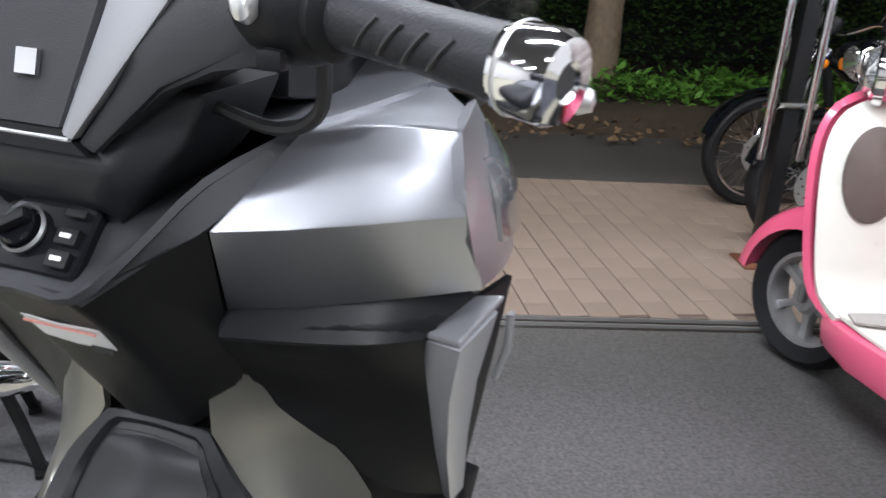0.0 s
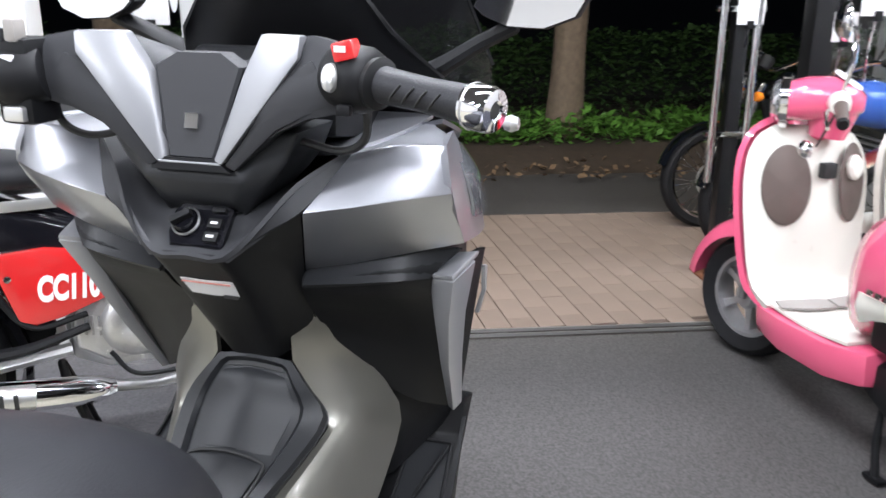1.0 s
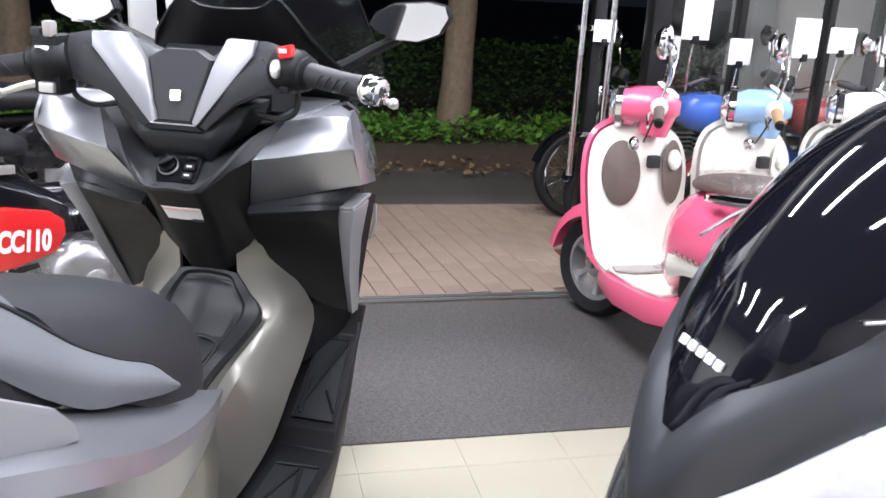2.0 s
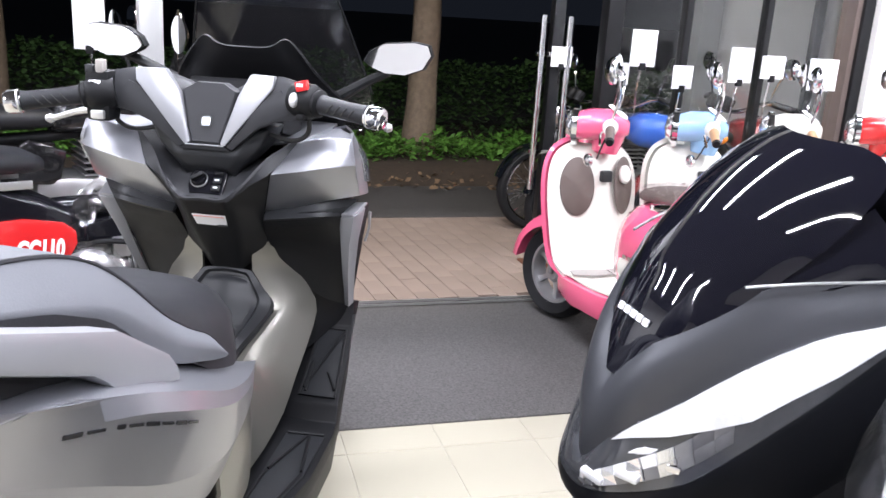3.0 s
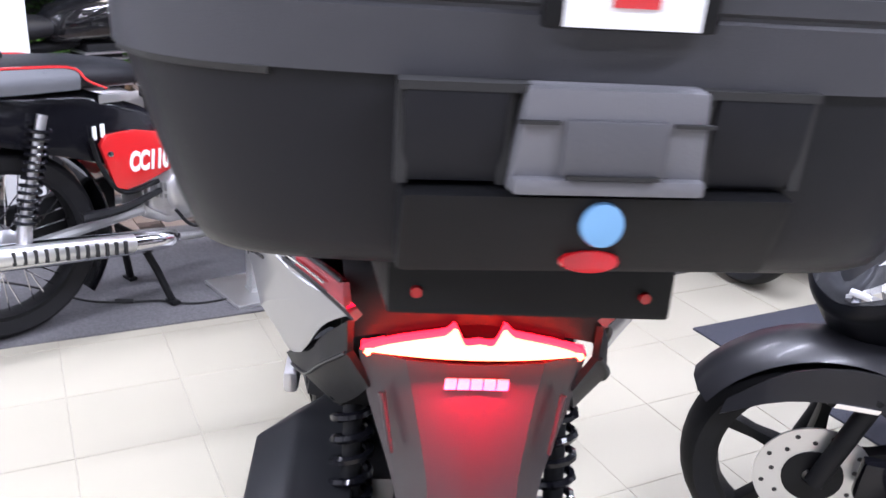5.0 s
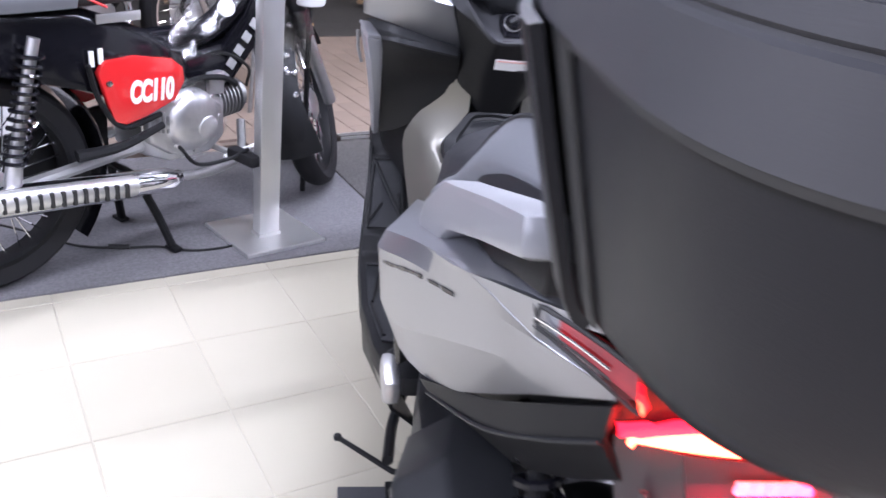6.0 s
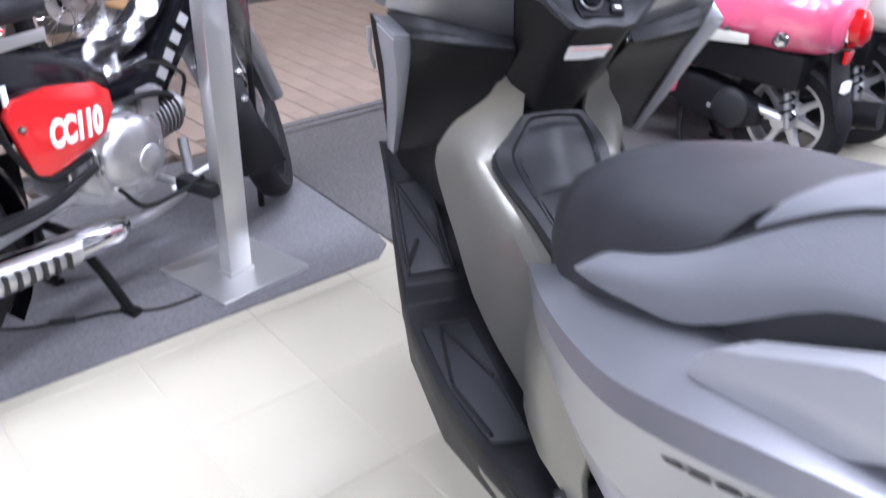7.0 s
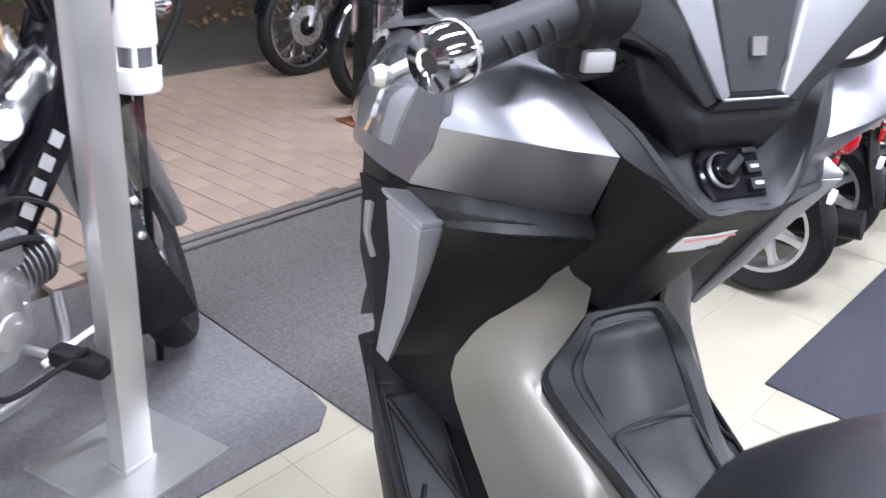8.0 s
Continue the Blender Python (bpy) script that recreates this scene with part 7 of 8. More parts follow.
    part("windscreen", skin(refined(sc[::-1], 3), 0.006), M_GLOSSB2, s, "glossy dark windscreen", smooth=70)
    for sx in (1, -1):
        # dark flank that fills the place between the screen and the collar
        part("screen_flank", skin(refined([[(XC + sx * x, y, z) for x, y, z in r] for r in (
            [(0.106, -0.074, 0.962), (0.120, -0.118, 1.000), (0.130, -0.180, 1.048), (0.134, -0.240, 1.082)],
            [(0.130, -0.105, 0.970), (0.146, -0.150, 0.996), (0.156, -0.210, 1.026), (0.160, -0.275, 1.044)],
            [(0.160, -0.170, 0.984), (0.170, -0.210, 0.994), (0.184, -0.280, 1.000), (0.196, -0.360, 1.002)])], 3), 0.006, flip=sx > 0), M_GLOSSB2, s, "glossy black screen surround", smooth=60)
        part("flank_line", tube([(XC + sx * x, y, z) for x, y, z in ((0.118, -0.060, 0.980), (0.152, -0.140, 0.992), (0.182, -0.230, 0.999), (0.201, -0.360, 1.006))], 0.0022, 6), M_STEELD, s)
    slabs("name_bar", s, (XC + 0.030, 0.0135, 0.897), (XC - 0.036, 0.0105, 0.892), (0, -0.27, 0.96), 5, 0.010, M_BADGE, 0.36, 0.1, 0.004)
    part("dash_panel", skin(refined([[(XC + q * w, y - 0.03 * q * q, z) for q in (-1, -0.5, 0, 0.5, 1)] for w, y, z in ((0.12, -0.26, 1.11), (0.15, -0.29, 1.06), (0.19, -0.34, 1.00))], 2), 0.01), M_GLOSSB, s, "glossy black dash panel")
    for sx in (1, -1):
        part("side_fairing", skin(refined([[(XC * 0.6 + sx * x, y, z) for x, y, z in r] for r in (
            [(0.206, -0.34, 0.965), (0.212, -0.40, 0.970), (0.200, -0.52, 0.95)], [(0.212, -0.34, 0.90), (0.225, -0.40, 0.88), (0.225, -0.52, 0.85)],
            [(0.205, -0.34, 0.72), (0.226, -0.40, 0.69), (0.245, -0.52, 0.66)], [(0.18, -0.30, 0.58), (0.21, -0.38, 0.53), (0.228, -0.54, 0.50)], [(0.14, -0.28, 0.50), (0.17, -0.38, 0.42), (0.19, -0.54, 0.36)])], 3), 0.008, flip=sx > 0), M_SATINB, s, "satin black side fairing", smooth=60)
        part("floor_board", box(0.16, 0.55, 0.05, sx * 0.17, -0.72, 0.34), M_BLACK, s, bevel=0.012)
        part("side_cover", skin(refined([[(sx * x, y, z) for x, y, z in r] for r in (
            [(0.15, -0.85, 0.66), (0.18, -1.20, 0.74), (0.14, -1.60, 0.82)], [(0.20, -0.88, 0.56), (0.22, -1.20, 0.62), (0.16, -1.62, 0.74)], [(0.17, -0.92, 0.40), (0.18, -1.15, 0.46), (0.12, -1.55, 0.64)])], 3), 0.008, flip=sx > 0), M_GLOSSB, s, smooth=60)
        part("bar", tube([(sx * 0.10, -0.36, 1.02), (sx * 0.22, -0.40, 1.04), (sx * 0.36, -0.47, 1.02)], [0.020, 0.016, 0.017], 12), M_BLACK, s)
    part("inner_body", loft([[(sx * w, y, z) for sx, z in ((-1, z0), (1, z0), (0.85, z1), (-0.85, z1))] for y, w, z0, z1 in ((-0.02, 0.08, 0.58, 0.66), (-0.16, 0.13, 0.52, 0.86), (-0.32, 0.19, 0.42, 0.97), (-0.48, 0.17, 0.32, 0.92), (-0.56, 0.12, 0.30, 0.56), (-0.85, 0.12, 0.30, 0.52), (-0.92, 0.15, 0.34, 0.66), (-1.30, 0.16, 0.50, 0.74), (-1.65, 0.08, 0.70, 0.80))]), M_BLACK, s, bevel=0.02)
    def ring(y, w, z0, z1, k=16):
        c = (z0 + z1) / 2
        return [(math.copysign(abs(math.cos(a)) ** 0.7, math.cos(a)) * w, y, c + math.copysign(abs(math.sin(a)) ** 0.7, math.sin(a)) * (z1 - c)) for a in np.linspace(0, 2 * math.pi, k, endpoint=False)]
    part("seat", loft([ring(*r) for r in ((-0.84, 0.06, 0.64, 0.70), (-0.92, 0.13, 0.66, 0.76), (-1.10, 0.15, 0.68, 0.77), (-1.22, 0.15, 0.72, 0.83), (-1.55, 0.12, 0.78, 0.88), (-1.68, 0.05, 0.80, 0.86))]), M_SEAT, s, smooth=60)
    part("engine_case", box(0.12, 0.62, 0.20, -0.13, -1.10, 0.28), M_BLACK, s, bevel=0.03)
    part("exhaust", tube([(0.12, -0.85, 0.20), (0.17, -1.10, 0.24), (0.18, -1.60, 0.36)], [0.025, 0.055, 0.05], 14), M_BLACK, s)
    part("tail_lamp", box(0.16, 0.06, 0.05, 0, -1.70, 0.78), M_REDLENS, s, bevel=0.015)
    part("side_stand", tube([(-0.13, -0.78, 0.26), (-0.23, -0.80, 0.012)], 0.012, 8, 1), M_BLACK, s)
    return s


city_scooter(pose(0.800, -0.205, 0, 0, 0, 121) @ pose(0, 0, 0, 0, -4, 0))


def cub_bike(m):
    """Black step-through motorbike with a red side cover; rear contact point at the origin, nose towards +y."""
    s = thing("step_through_motorbike", m, "black step-through motorbike with red side cover, wrapped in film", "motorbike")
    R = 0.292
    wheel(s, 0.0, R, R, 0.098, "spoked", 36, M_BLACK)
    fk = part("fork_yoke", box(0.20, 0.05, 0.04, 0, -0.205, 0.70), M_BLACK, s, bevel=0.01)
    fk.matrix_basis = pose(-0.035, 1.175, 0.285) @ Matrix.Rotation(radians(40), 4, Vector((0, -0.454, 0.891))) @ pose(0, 0, -R)
    wheel(fk, 0.0, R, R, 0.080, "spoked", 36, M_BLACK, disc=-1)
    part("rear_fender", lathe([(0.312, -0.06), (0.328, -0.04), (0.335, 0), (0.328, 0.04), (0.312, 0.06), (0.318, 0), (0.312, -0.06)], Matrix.Translation((0, 0, R)) @ Matrix.Rotation(radians(-40), 4, "X"), 18, arc=0.5), M_GLOSSB, s)
    ff = part("front_fender", lathe([(0.306, -0.055), (0.322, -0.035), (0.328, 0), (0.322, 0.035), (0.306, 0.055), (0.312, 0), (0.306, -0.055)], Matrix.Translation((0, 0, R)) @ Matrix.Rotation(radians(35), 4, "X"), 18, arc=0.45), M_BLACK, fk)
    part("mud_flap", skin(refined([[(-0.050, -0.262, 0.42), (0, -0.278, 0.42), (0.050, -0.262, 0.42)], [(-0.060, -0.295, 0.34), (0, -0.312, 0.34), (0.060, -0.295, 0.34)], [(-0.080, -0.302, 0.25), (0, -0.320, 0.25), (0.080, -0.302, 0.25)], [(-0.088, -0.300, 0.185), (0, -0.318, 0.175), (0.088, -0.300, 0.185)]], 3), 0.008), M_BLACK, ff, "black rubber mud flap")
    rnd = random.Random(23)
    for k in range(16):
        x, z = rnd.uniform(-0.055, 0.055), rnd.uniform(0.36, 0.60)
        y = float(np.interp(z, (0.30, 0.42, 0.50, 0.60), (-0.318, -0.282, -0.242, -0.150))) - 0.004
        part("film_bubble", lathe([(0.0, 0.013), (0.006, 0.011), (0.010, 0.006), (0.011, 0.0), (0.010, -0.004)], facing((x, y, z), (0, -1, 0.3), (0, 0.3, 1)), 12), M_LENS, ff)
    for sx in (1, -1):
        part("fork_leg", tube([(sx * 0.088, 0.0, R), (sx * 0.086, -0.122, 0.53), (sx * 0.080, -0.280, 0.84)], [0.022, 0.022, 0.019], 12, 1), M_STEELD, fk)
        part("fork_boot", lathe([(0.026 + 0.005 * (k % 2), k * 0.014) for k in range(14)], facing((sx * 0.0855, -0.130, 0.545), (0, -0.454, 0.891), (1, 0, 0)), 14), M_RUBBER, fk)
        part("swing_arm", tube([(sx * 0.075, 0.0, R), (sx * 0.07, 0.42, 0.33)], 0.017, 8, 1), M_STEEL, s)
        spring(s, (sx * 0.125, 0.10, 0.66), (sx * 0.125, 0.025, 0.385), 0.028, 13, 0.0055, M_GLOSSB, M_ALU)
        part("shock_body", tube([(sx * 0.125, 0.028, 0.395), (sx * 0.125, 0.010, 0.300)], [0.020, 0.024], 12, 1), M_ALU, s, "bright lower shock body")
        part("rear_signal", lathe([(0.0, -0.03), (0.022, -0.025), (0.030, 0.0), (0.024, 0.014), (0.0, 0.018)], facing((sx * 0.17, -0.22, 0.60), (0, -1, 0), (0, 0, 1)), 14), M_AMBER, s)
    part("body_shell", loft([[(sx * w, y, z) for sx, z in ((-1, z0), (1, z0), (0.8, z1), (-0.8, z1))] for y, w, z0, z1 in ((-0.28, 0.07, 0.60, 0.74), (0.0, 0.10, 0.60, 0.76), (0.25, 0.105, 0.52, 0.74), (0.45, 0.095, 0.44, 0.66), (0.60, 0.07, 0.46, 0.58))]), M_GLOSSB, s, bevel=0.03, smooth=60)
    part("main_tube", loft([[(sx * w, y - d * 0.80, z + d * 0.55) for sx, d in ((-1, -0.055), (1, -0.055), (1, 0.055), (-1, 0.055))] for y, z, w in ((0.60, 0.42, 0.040), (0.72, 0.480, 0.046), (0.86, 0.63, 0.046), (0.97, 0.84, 0.045))]), M_GLOSSB, s, bevel=0.012)
    part("frame_cover", loft([[(sx * w, y, z) for sx, z in ((-1, z0), (1, z0), (0.75, z1), (-0.75, z1))] for y, w, z0, z1 in ((0.36, 0.085, 0.52, 0.68), (0.50, 0.078, 0.47, 0.62), (0.62, 0.066, 0.43, 0.57), (0.76, 0.052, 0.44, 0.58), (0.86, 0.046, 0.56, 0.68))]), M_GLOSSB, s, "glossy black frame cover", bevel=0.02, smooth=60)
    part("spine_tube", tube([(0, 0.50, 0.60), (0, 0.72, 0.62), (0, 0.94, 0.80)], 0.04, 12), M_GLOSSB, s)
    slabs("name_bar", s, (0.050, 0.735, 0.460), (0.050, 0.885, 0.645), (0, -0.78, 0.62), 5, 0.032, M_BADGED2, 0.42, 0.0, 0.003, "pale grey block lettering bar")
    part("head_tube", tube([(0, 0.895, 0.93), (0, 0.985, 0.735)], 0.038, 14, 1), M_GLOSSB, s)
    # red side covers
    for sx in (1, -1):
        cov = part("side_cover", loft([[(sx * x, 0.405 + k * y, 0.515 + k * z) for y, z in ((-0.135, 0.060), (-0.115, 0.088), (-0.02, 0.092), (0.095, 0.070), (0.132, 0.040), (0.135, 0.0), (0.105, -0.050), (0.0, -0.085), (-0.060, -0.095), (-0.095, -0.080))] for x, k in ((0.085, 0.92), (0.108, 1.0), (0.118, 0.97), (0.124, 0.80))]), M_RED, s, "glossy red side cover", smooth=50)
        part("cover_bolt", lathe([(0.0, 0.0), (0.010, 0.0), (0.008, 0.005), (0, 0.006)], facing((sx * 0.121, 0.300, 0.545), (sx, 0, 0), (0, 0, 1)), 10), M_CHROME, cov)
        part("seat_badge", box(0.006, 0.13, 0.026, sx * 0.088, 0.36, 0.705), M_STEEL, s, bevel=0.006)
        if sx > 0:
            text("lettering", "CC110", 0.082, facing((0.1255, 0.425, 0.505), (0, 1, -0.05), (0, 0.05, 1)), M_BADGE, cov, 0.002, "white raised lettering", 0.10, 0.98, 0.58)
    part("cover_frame", tube([(0.118, 0.245, 0.60), (0.112, 0.275, 0.50), (0.112, 0.34, 0.415), (0.112, 0.46, 0.43)], 0.008, 8), M_BLACK, s)
    # engine
    part("crankcase", loft([[(sx * w, y, z) for sx, z in ((-1, z0), (1, z0), (1, z1), (-1, z1))] for y, w, z0, z1 in ((0.42, 0.07, 0.30, 0.43), (0.50, 0.10, 0.27, 0.46), (0.64, 0.10, 0.27, 0.45), (0.72, 0.07, 0.30, 0.42))]), M_ALU, s, bevel=0.02)
    part("clutch_cover", lathe([(0.0, 0.032), (0.050, 0.031), (0.072, 0.026), (0.086, 0.014), (0.092, 0.0), (0.095, -0.02)], facing((0.100, 0.575, 0.385), (1, 0, 0), (0, 0, 1)), 26), M_ALU, s, "bright cast clutch cover")
    part("oil_cover", lathe([(0.0, 0.012), (0.024, 0.011), (0.034, 0.006), (0.038, -0.004)], facing((0.130, 0.61, 0.365), (1, 0, 0), (0, 0, 1)), 20), M_ALU, s)
    # ribs, side case and hoses round the engine cover
    part("side_case", loft([[(x, 0.575 + k * y, 0.385 + k * z) for y, z in ((-0.150, 0.030), (-0.130, 0.075), (-0.060, 0.085), (0.060, 0.070), (0.110, 0.030), (0.115, -0.050), (0.050, -0.095), (-0.080, -0.090), (-0.145, -0.045))] for x, k in ((0.070, 1.0), (0.098, 1.0), (0.106, 0.95))]), M_ALU, s, "bright cast engine side case", bevel=0.004)
    for k in range(5):
        part("case_rib", box(0.010, 0.006, 0.050, 0.108, 0.452 + 0.016 * k, 0.400 - 0.004 * k, None), M_STEELD, s, bevel=0.001)
    part("breather_hose", tube([(0.06, 0.52, 0.46), (0.085, 0.60, 0.50), (0.080, 0.70, 0.49), (0.05, 0.78, 0.45)], 0.009, 8), M_RUBBER, s)
    part("plug_lead", tube([(0.03, 0.84, 0.43), (0.06, 0.82, 0.50), (0.05, 0.74, 0.55), (0.04, 0.66, 0.55)], 0.005, 6), M_CABLE, s)
    part("carburettor", box(0.075, 0.060, 0.070, 0.035, 0.690, 0.470), M_ALU, s, bevel=0.010)
    for k in range(8):
        a = k * math.pi / 4
        part("cover_screw", lathe([(0.0, 0.0), (0.006, 0.0), (0.005, 0.006), (0, 0.006)], facing((0.108, 0.575 + 0.092 * math.cos(a), 0.385 + 0.092 * math.sin(a)), (1, 0, 0), (0, 0, 1)), 8), M_STEEL, s)
    cyl = part("cylinder", tube([(0, 0.66, 0.385), (0, 0.83, 0.402)], 0.046, 14, 1), M_STEELD, s)
    for k in range(9):
        part("fin", lathe([(0.042, -0.002), (0.064, -0.002), (0.064, 0.002), (0.042, 0.002)], facing((0, 0.69 + k * 0.014, 0.389 + 0.0016 * k), (0, 1, 0.1), (1, 0, 0)), 14), M_STEELD, cyl)
    part("kick_pedal", tube([(0.135, 0.50, 0.33), (0.155, 0.55, 0.27), (0.165, 0.66, 0.265), (0.205, 0.70, 0.30)], 0.006, 8), M_BLACK, s)
    peg = part("foot_peg", tube([(0.02, 0.70, 0.255), (0.12, 0.70, 0.260)], 0.010, 8, 1), M_STEEL, s)
    part("peg_rubber", box(0.120, 0.042, 0.036, 0.185, 0.70, 0.268, None), M_RUBBER, peg, bevel=0.01)
    part("brake_pedal", tube([(0.115, 0.68, 0.25), (0.140, 0.78, 0.275), (0.175, 0.83, 0.300)], [0.007, 0.006, 0.011], 8), M_BADGE, s)
    rnd = random.Random(31)
    part("engine_film", loft([[(x + 0.010 * rnd.random(), 0.575 + (r + 0.012 * rnd.random()) * math.cos(a), 0.385 + (r + 0.012 * rnd.random()) * math.sin(a)) for a in np.linspace(0, 2 * math.pi, 34, endpoint=False)] for r, x in ((0.116, 0.080), (0.112, 0.100), (0.104, 0.116), (0.088, 0.128), (0.066, 0.138), (0.040, 0.142), (0.016, 0.144))]), M_PLASTIC_FILM, s, "crumpled clear film over the engine cover", smooth=12)
    for k in range(2):
        part("cover_flash", box(0.006, 0.012, 0.040, 0.108, 0.262 + 0.026 * k, 0.612 + 0.004 * k, None), M_BADGE, s, "white flash stripe")
    # exhaust with a slotted shield
    part("header_pipe", tube([(0.05, 0.80, 0.33), (0.09, 0.76, 0.23), (0.115, 0.62, 0.215), (0.125, 0.48, 0.235)], 0.014, 10), M_STEELD, s)
    part("silencer", tube([(0.130, 0.50, 0.235), (0.140, 0.42, 0.245), (0.150, 0.10, 0.290), (0.155, -0.28, 0.345)], [0.020, 0.036, 0.040, 0.038], 16), M_CHROME, s, "chrome silencer")
    sh = part("heat_shield", tube([(0.172, 0.32, 0.268), (0.182, -0.10, 0.330)], [0.030, 0.030], 12, 1), M_STEEL, s)
    for k in range(12):
        y = 0.28 - 0.030 * k
        part("shield_slot", box(0.012, 0.010, 0.040, 0.204, y, 0.274 + (0.28 - y) * 0.148), M_INK, sh, bevel=0.002)
    part("chain_case", loft([[(-x, y, z) for x, z in ((0.05, z0), (0.09, z0), (0.09, z1), (0.05, z1))] for y, z0, z1 in ((-0.08, 0.22, 0.36), (0.40, 0.27, 0.42))]), M_BLACK, s, bevel=0.02)
    st = part("centre_stand", tube([(-0.13, 0.47, 0.012), (-0.10, 0.44, 0.12), (-0.06, 0.40, 0.24), (0.06, 0.40, 0.24), (0.10, 0.44, 0.12), (0.13, 0.47, 0.012)], 0.013, 8, 1), M_BLACK, s)
    for sx in (1, -1):
        part("stand_foot", box(0.05, 0.03, 0.012, sx * 0.135, 0.47, 0.010), M_BLACK, st, bevel=0.004)
    part("tool_arm", tube([(0.11, 0.20, 0.36), (0.13, 0.32, 0.37), (0.12, 0.46, 0.40)], [0.018, 0.014, 0.010], 8), M_BLACK, s)
    # seat
    def ring(y, w, z0, z1, k=18):
        c = (z0 + z1) / 2
        return [(math.copysign(abs(math.cos(a)) ** 0.7, math.cos(a)) * w, y, c + math.copysign(abs(math.sin(a)) ** 0.7, math.sin(a)) * (z1 - c)) for a in np.linspace(0, 2 * math.pi, k, endpoint=False)]
    seat = part("seat", loft([ring(*r) for r in ((0.47, 0.05, 0.735, 0.775), (0.42, 0.11, 0.735, 0.800), (0.28, 0.135, 0.735, 0.822), (0.12, 0.140, 0.740, 0.830), (-0.05, 0.135, 0.745, 0.835), (-0.20, 0.11, 0.75, 0.825), (-0.25, 0.05, 0.76, 0.80))]), M_SEAT, s, "black seat with red piping", smooth=60)
    for sx in (1, -1):
        part("seat_panel", skin(refined([[(sx * 0.128, 0.22, 0.812), (sx * 0.141, 0.22, 0.780), (sx * 0.134, 0.22, 0.750)], [(sx * 0.128, 0.05, 0.818), (sx * 0.144, 0.05, 0.785), (sx * 0.138, 0.05, 0.752)], [(sx * 0.118, -0.12, 0.818), (sx * 0.134, -0.12, 0.785), (sx * 0.128, -0.12, 0.756)]], 3), 0.008, flip=sx < 0), M_SEATG, seat, "grey seat side panel")
        part("seat_piping", tube([(sx * 0.132, 0.30, 0.745), (sx * 0.142, 0.24, 0.775), (sx * 0.130, 0.20, 0.812), (sx * 0.126, 0.05, 0.822), (sx * 0.115, -0.13, 0.824)], 0.004, 6), M_RED, seat)
    # rack, bars and film
    part("rear_rack", tube([(-0.12, 0.02, 0.86), (-0.12, -0.30, 0.86), (0.12, -0.30, 0.86), (0.12, 0.02, 0.86)], 0.009, 8, 1), M_BLACK, s)
    part("tail_lamp", box(0.10, 0.06, 0.07, 0, -0.34, 0.62), M_REDLENS, s, bevel=0.015)
    part("handlebar", tube([(-0.36, 0.76, 0.97), (-0.22, 0.83, 1.00), (-0.08, 0.87, 0.945), (0.08, 0.87, 0.945), (0.22, 0.83, 1.00), (0.36, 0.76, 0.97)], 0.011, 10), M_GLOSSB, s)
    clamp = part("bar_clamp", box(0.16, 0.07, 0.035, 0, 0.885, 0.918), M_BLACK, s, bevel=0.01)
    for sx in (1, -1):
        part("clamp_bolt", lathe([(0.0, 0.016), (0.010, 0.014), (0.012, 0.0)], facing((sx * 0.05, 0.872, 0.950), (0, -0.4, 0.9), (1, 0, 0)), 10), M_CHROME, clamp)
    for sx in (1, -1):
        part("grip", tube([(sx * 0.25, 0.817, 0.994), (sx * 0.37, 0.755, 0.968)], 0.017, 12, 1), M_RUBBER, s)
        mi = part("mirror_stem", tube([(sx * 0.20, 0.84, 1.00), (sx * 0.24, 0.82, 1.10), (sx * 0.27, 0.82, 1.15)], 0.006, 8), M_BLACK, s)
        part("mirror", lathe([(0.0, 0.020), (0.040, 0.016), (0.056, 0.0), (0.0, 0.0)], facing((sx * 0.29, 0.81, 1.17), (0, 1, 0), (0, 0, 1)), 22), M_CHROME, mi)
        part("front_guard", tube([(sx * 0.10, 1.09, 0.72), (sx * 0.12, 1.16, 0.85), (sx * 0.09, 1.15, 0.96)], 0.008, 8), M_BLACK, s)
    part("headlamp", lathe([(0.0, 0.05), (0.06, 0.04), (0.085, 0.01), (0.088, -0.05), (0.05, -0.09), (0.0, -0.10)], facing((0, 1.10, 0.86), (0, 1, 0), (0, 0, 1)), 24), M_BLACK, s)
    # film round the fork
    rnd = random.Random(9)
    part("fork_film", loft([[((0.115 + 0.02 * rnd.random()) * math.cos(a), y + (0.055 + 0.02 * rnd.random()) * math.sin(a), z) for a in np.linspace(0, 2 * math.pi, 14, endpoint=False)] for y, z in ((-0.13, 0.44), (-0.15, 0.48), (-0.17, 0.52), (-0.19, 0.57), (-0.22, 0.63))], caps=False), M_PLASTIC_FILM, fk, "crumpled clear film round the fork", smooth=20)
    rnd = random.Random(4)
    rows = [[(0.01 + q * (0.070 + 0.02 * rnd.random()), 0.53 + 0.026 * k + 0.016 * rnd.random() + 0.02 * abs(q), 0.600 + 0.022 * k - 0.04 * abs(q) ** 2 + 0.016 * rnd.random() + 0.012 * math.sin(9 * q)) for q in np.linspace(-1.1, 1.1, 11)] for k in range(11)]
    film = part("plastic_film", skin(rows, 0.0015), M_PLASTIC_FILM, s, "crumpled clear plastic film over the frame", smooth=45)
    part("film_tag", lathe([(0.0, 0.0), (0.026, 0.0), (0.0, 0.002)], facing((0.06, 0.735, 0.690), (0.8, -0.5, 0.3), (0, 0, 1)), 20), M_PAPER, film, "white round tag")
    return s


cub_bike(pose(-1.200, 0.750, 0.006, 0, 0, -45))


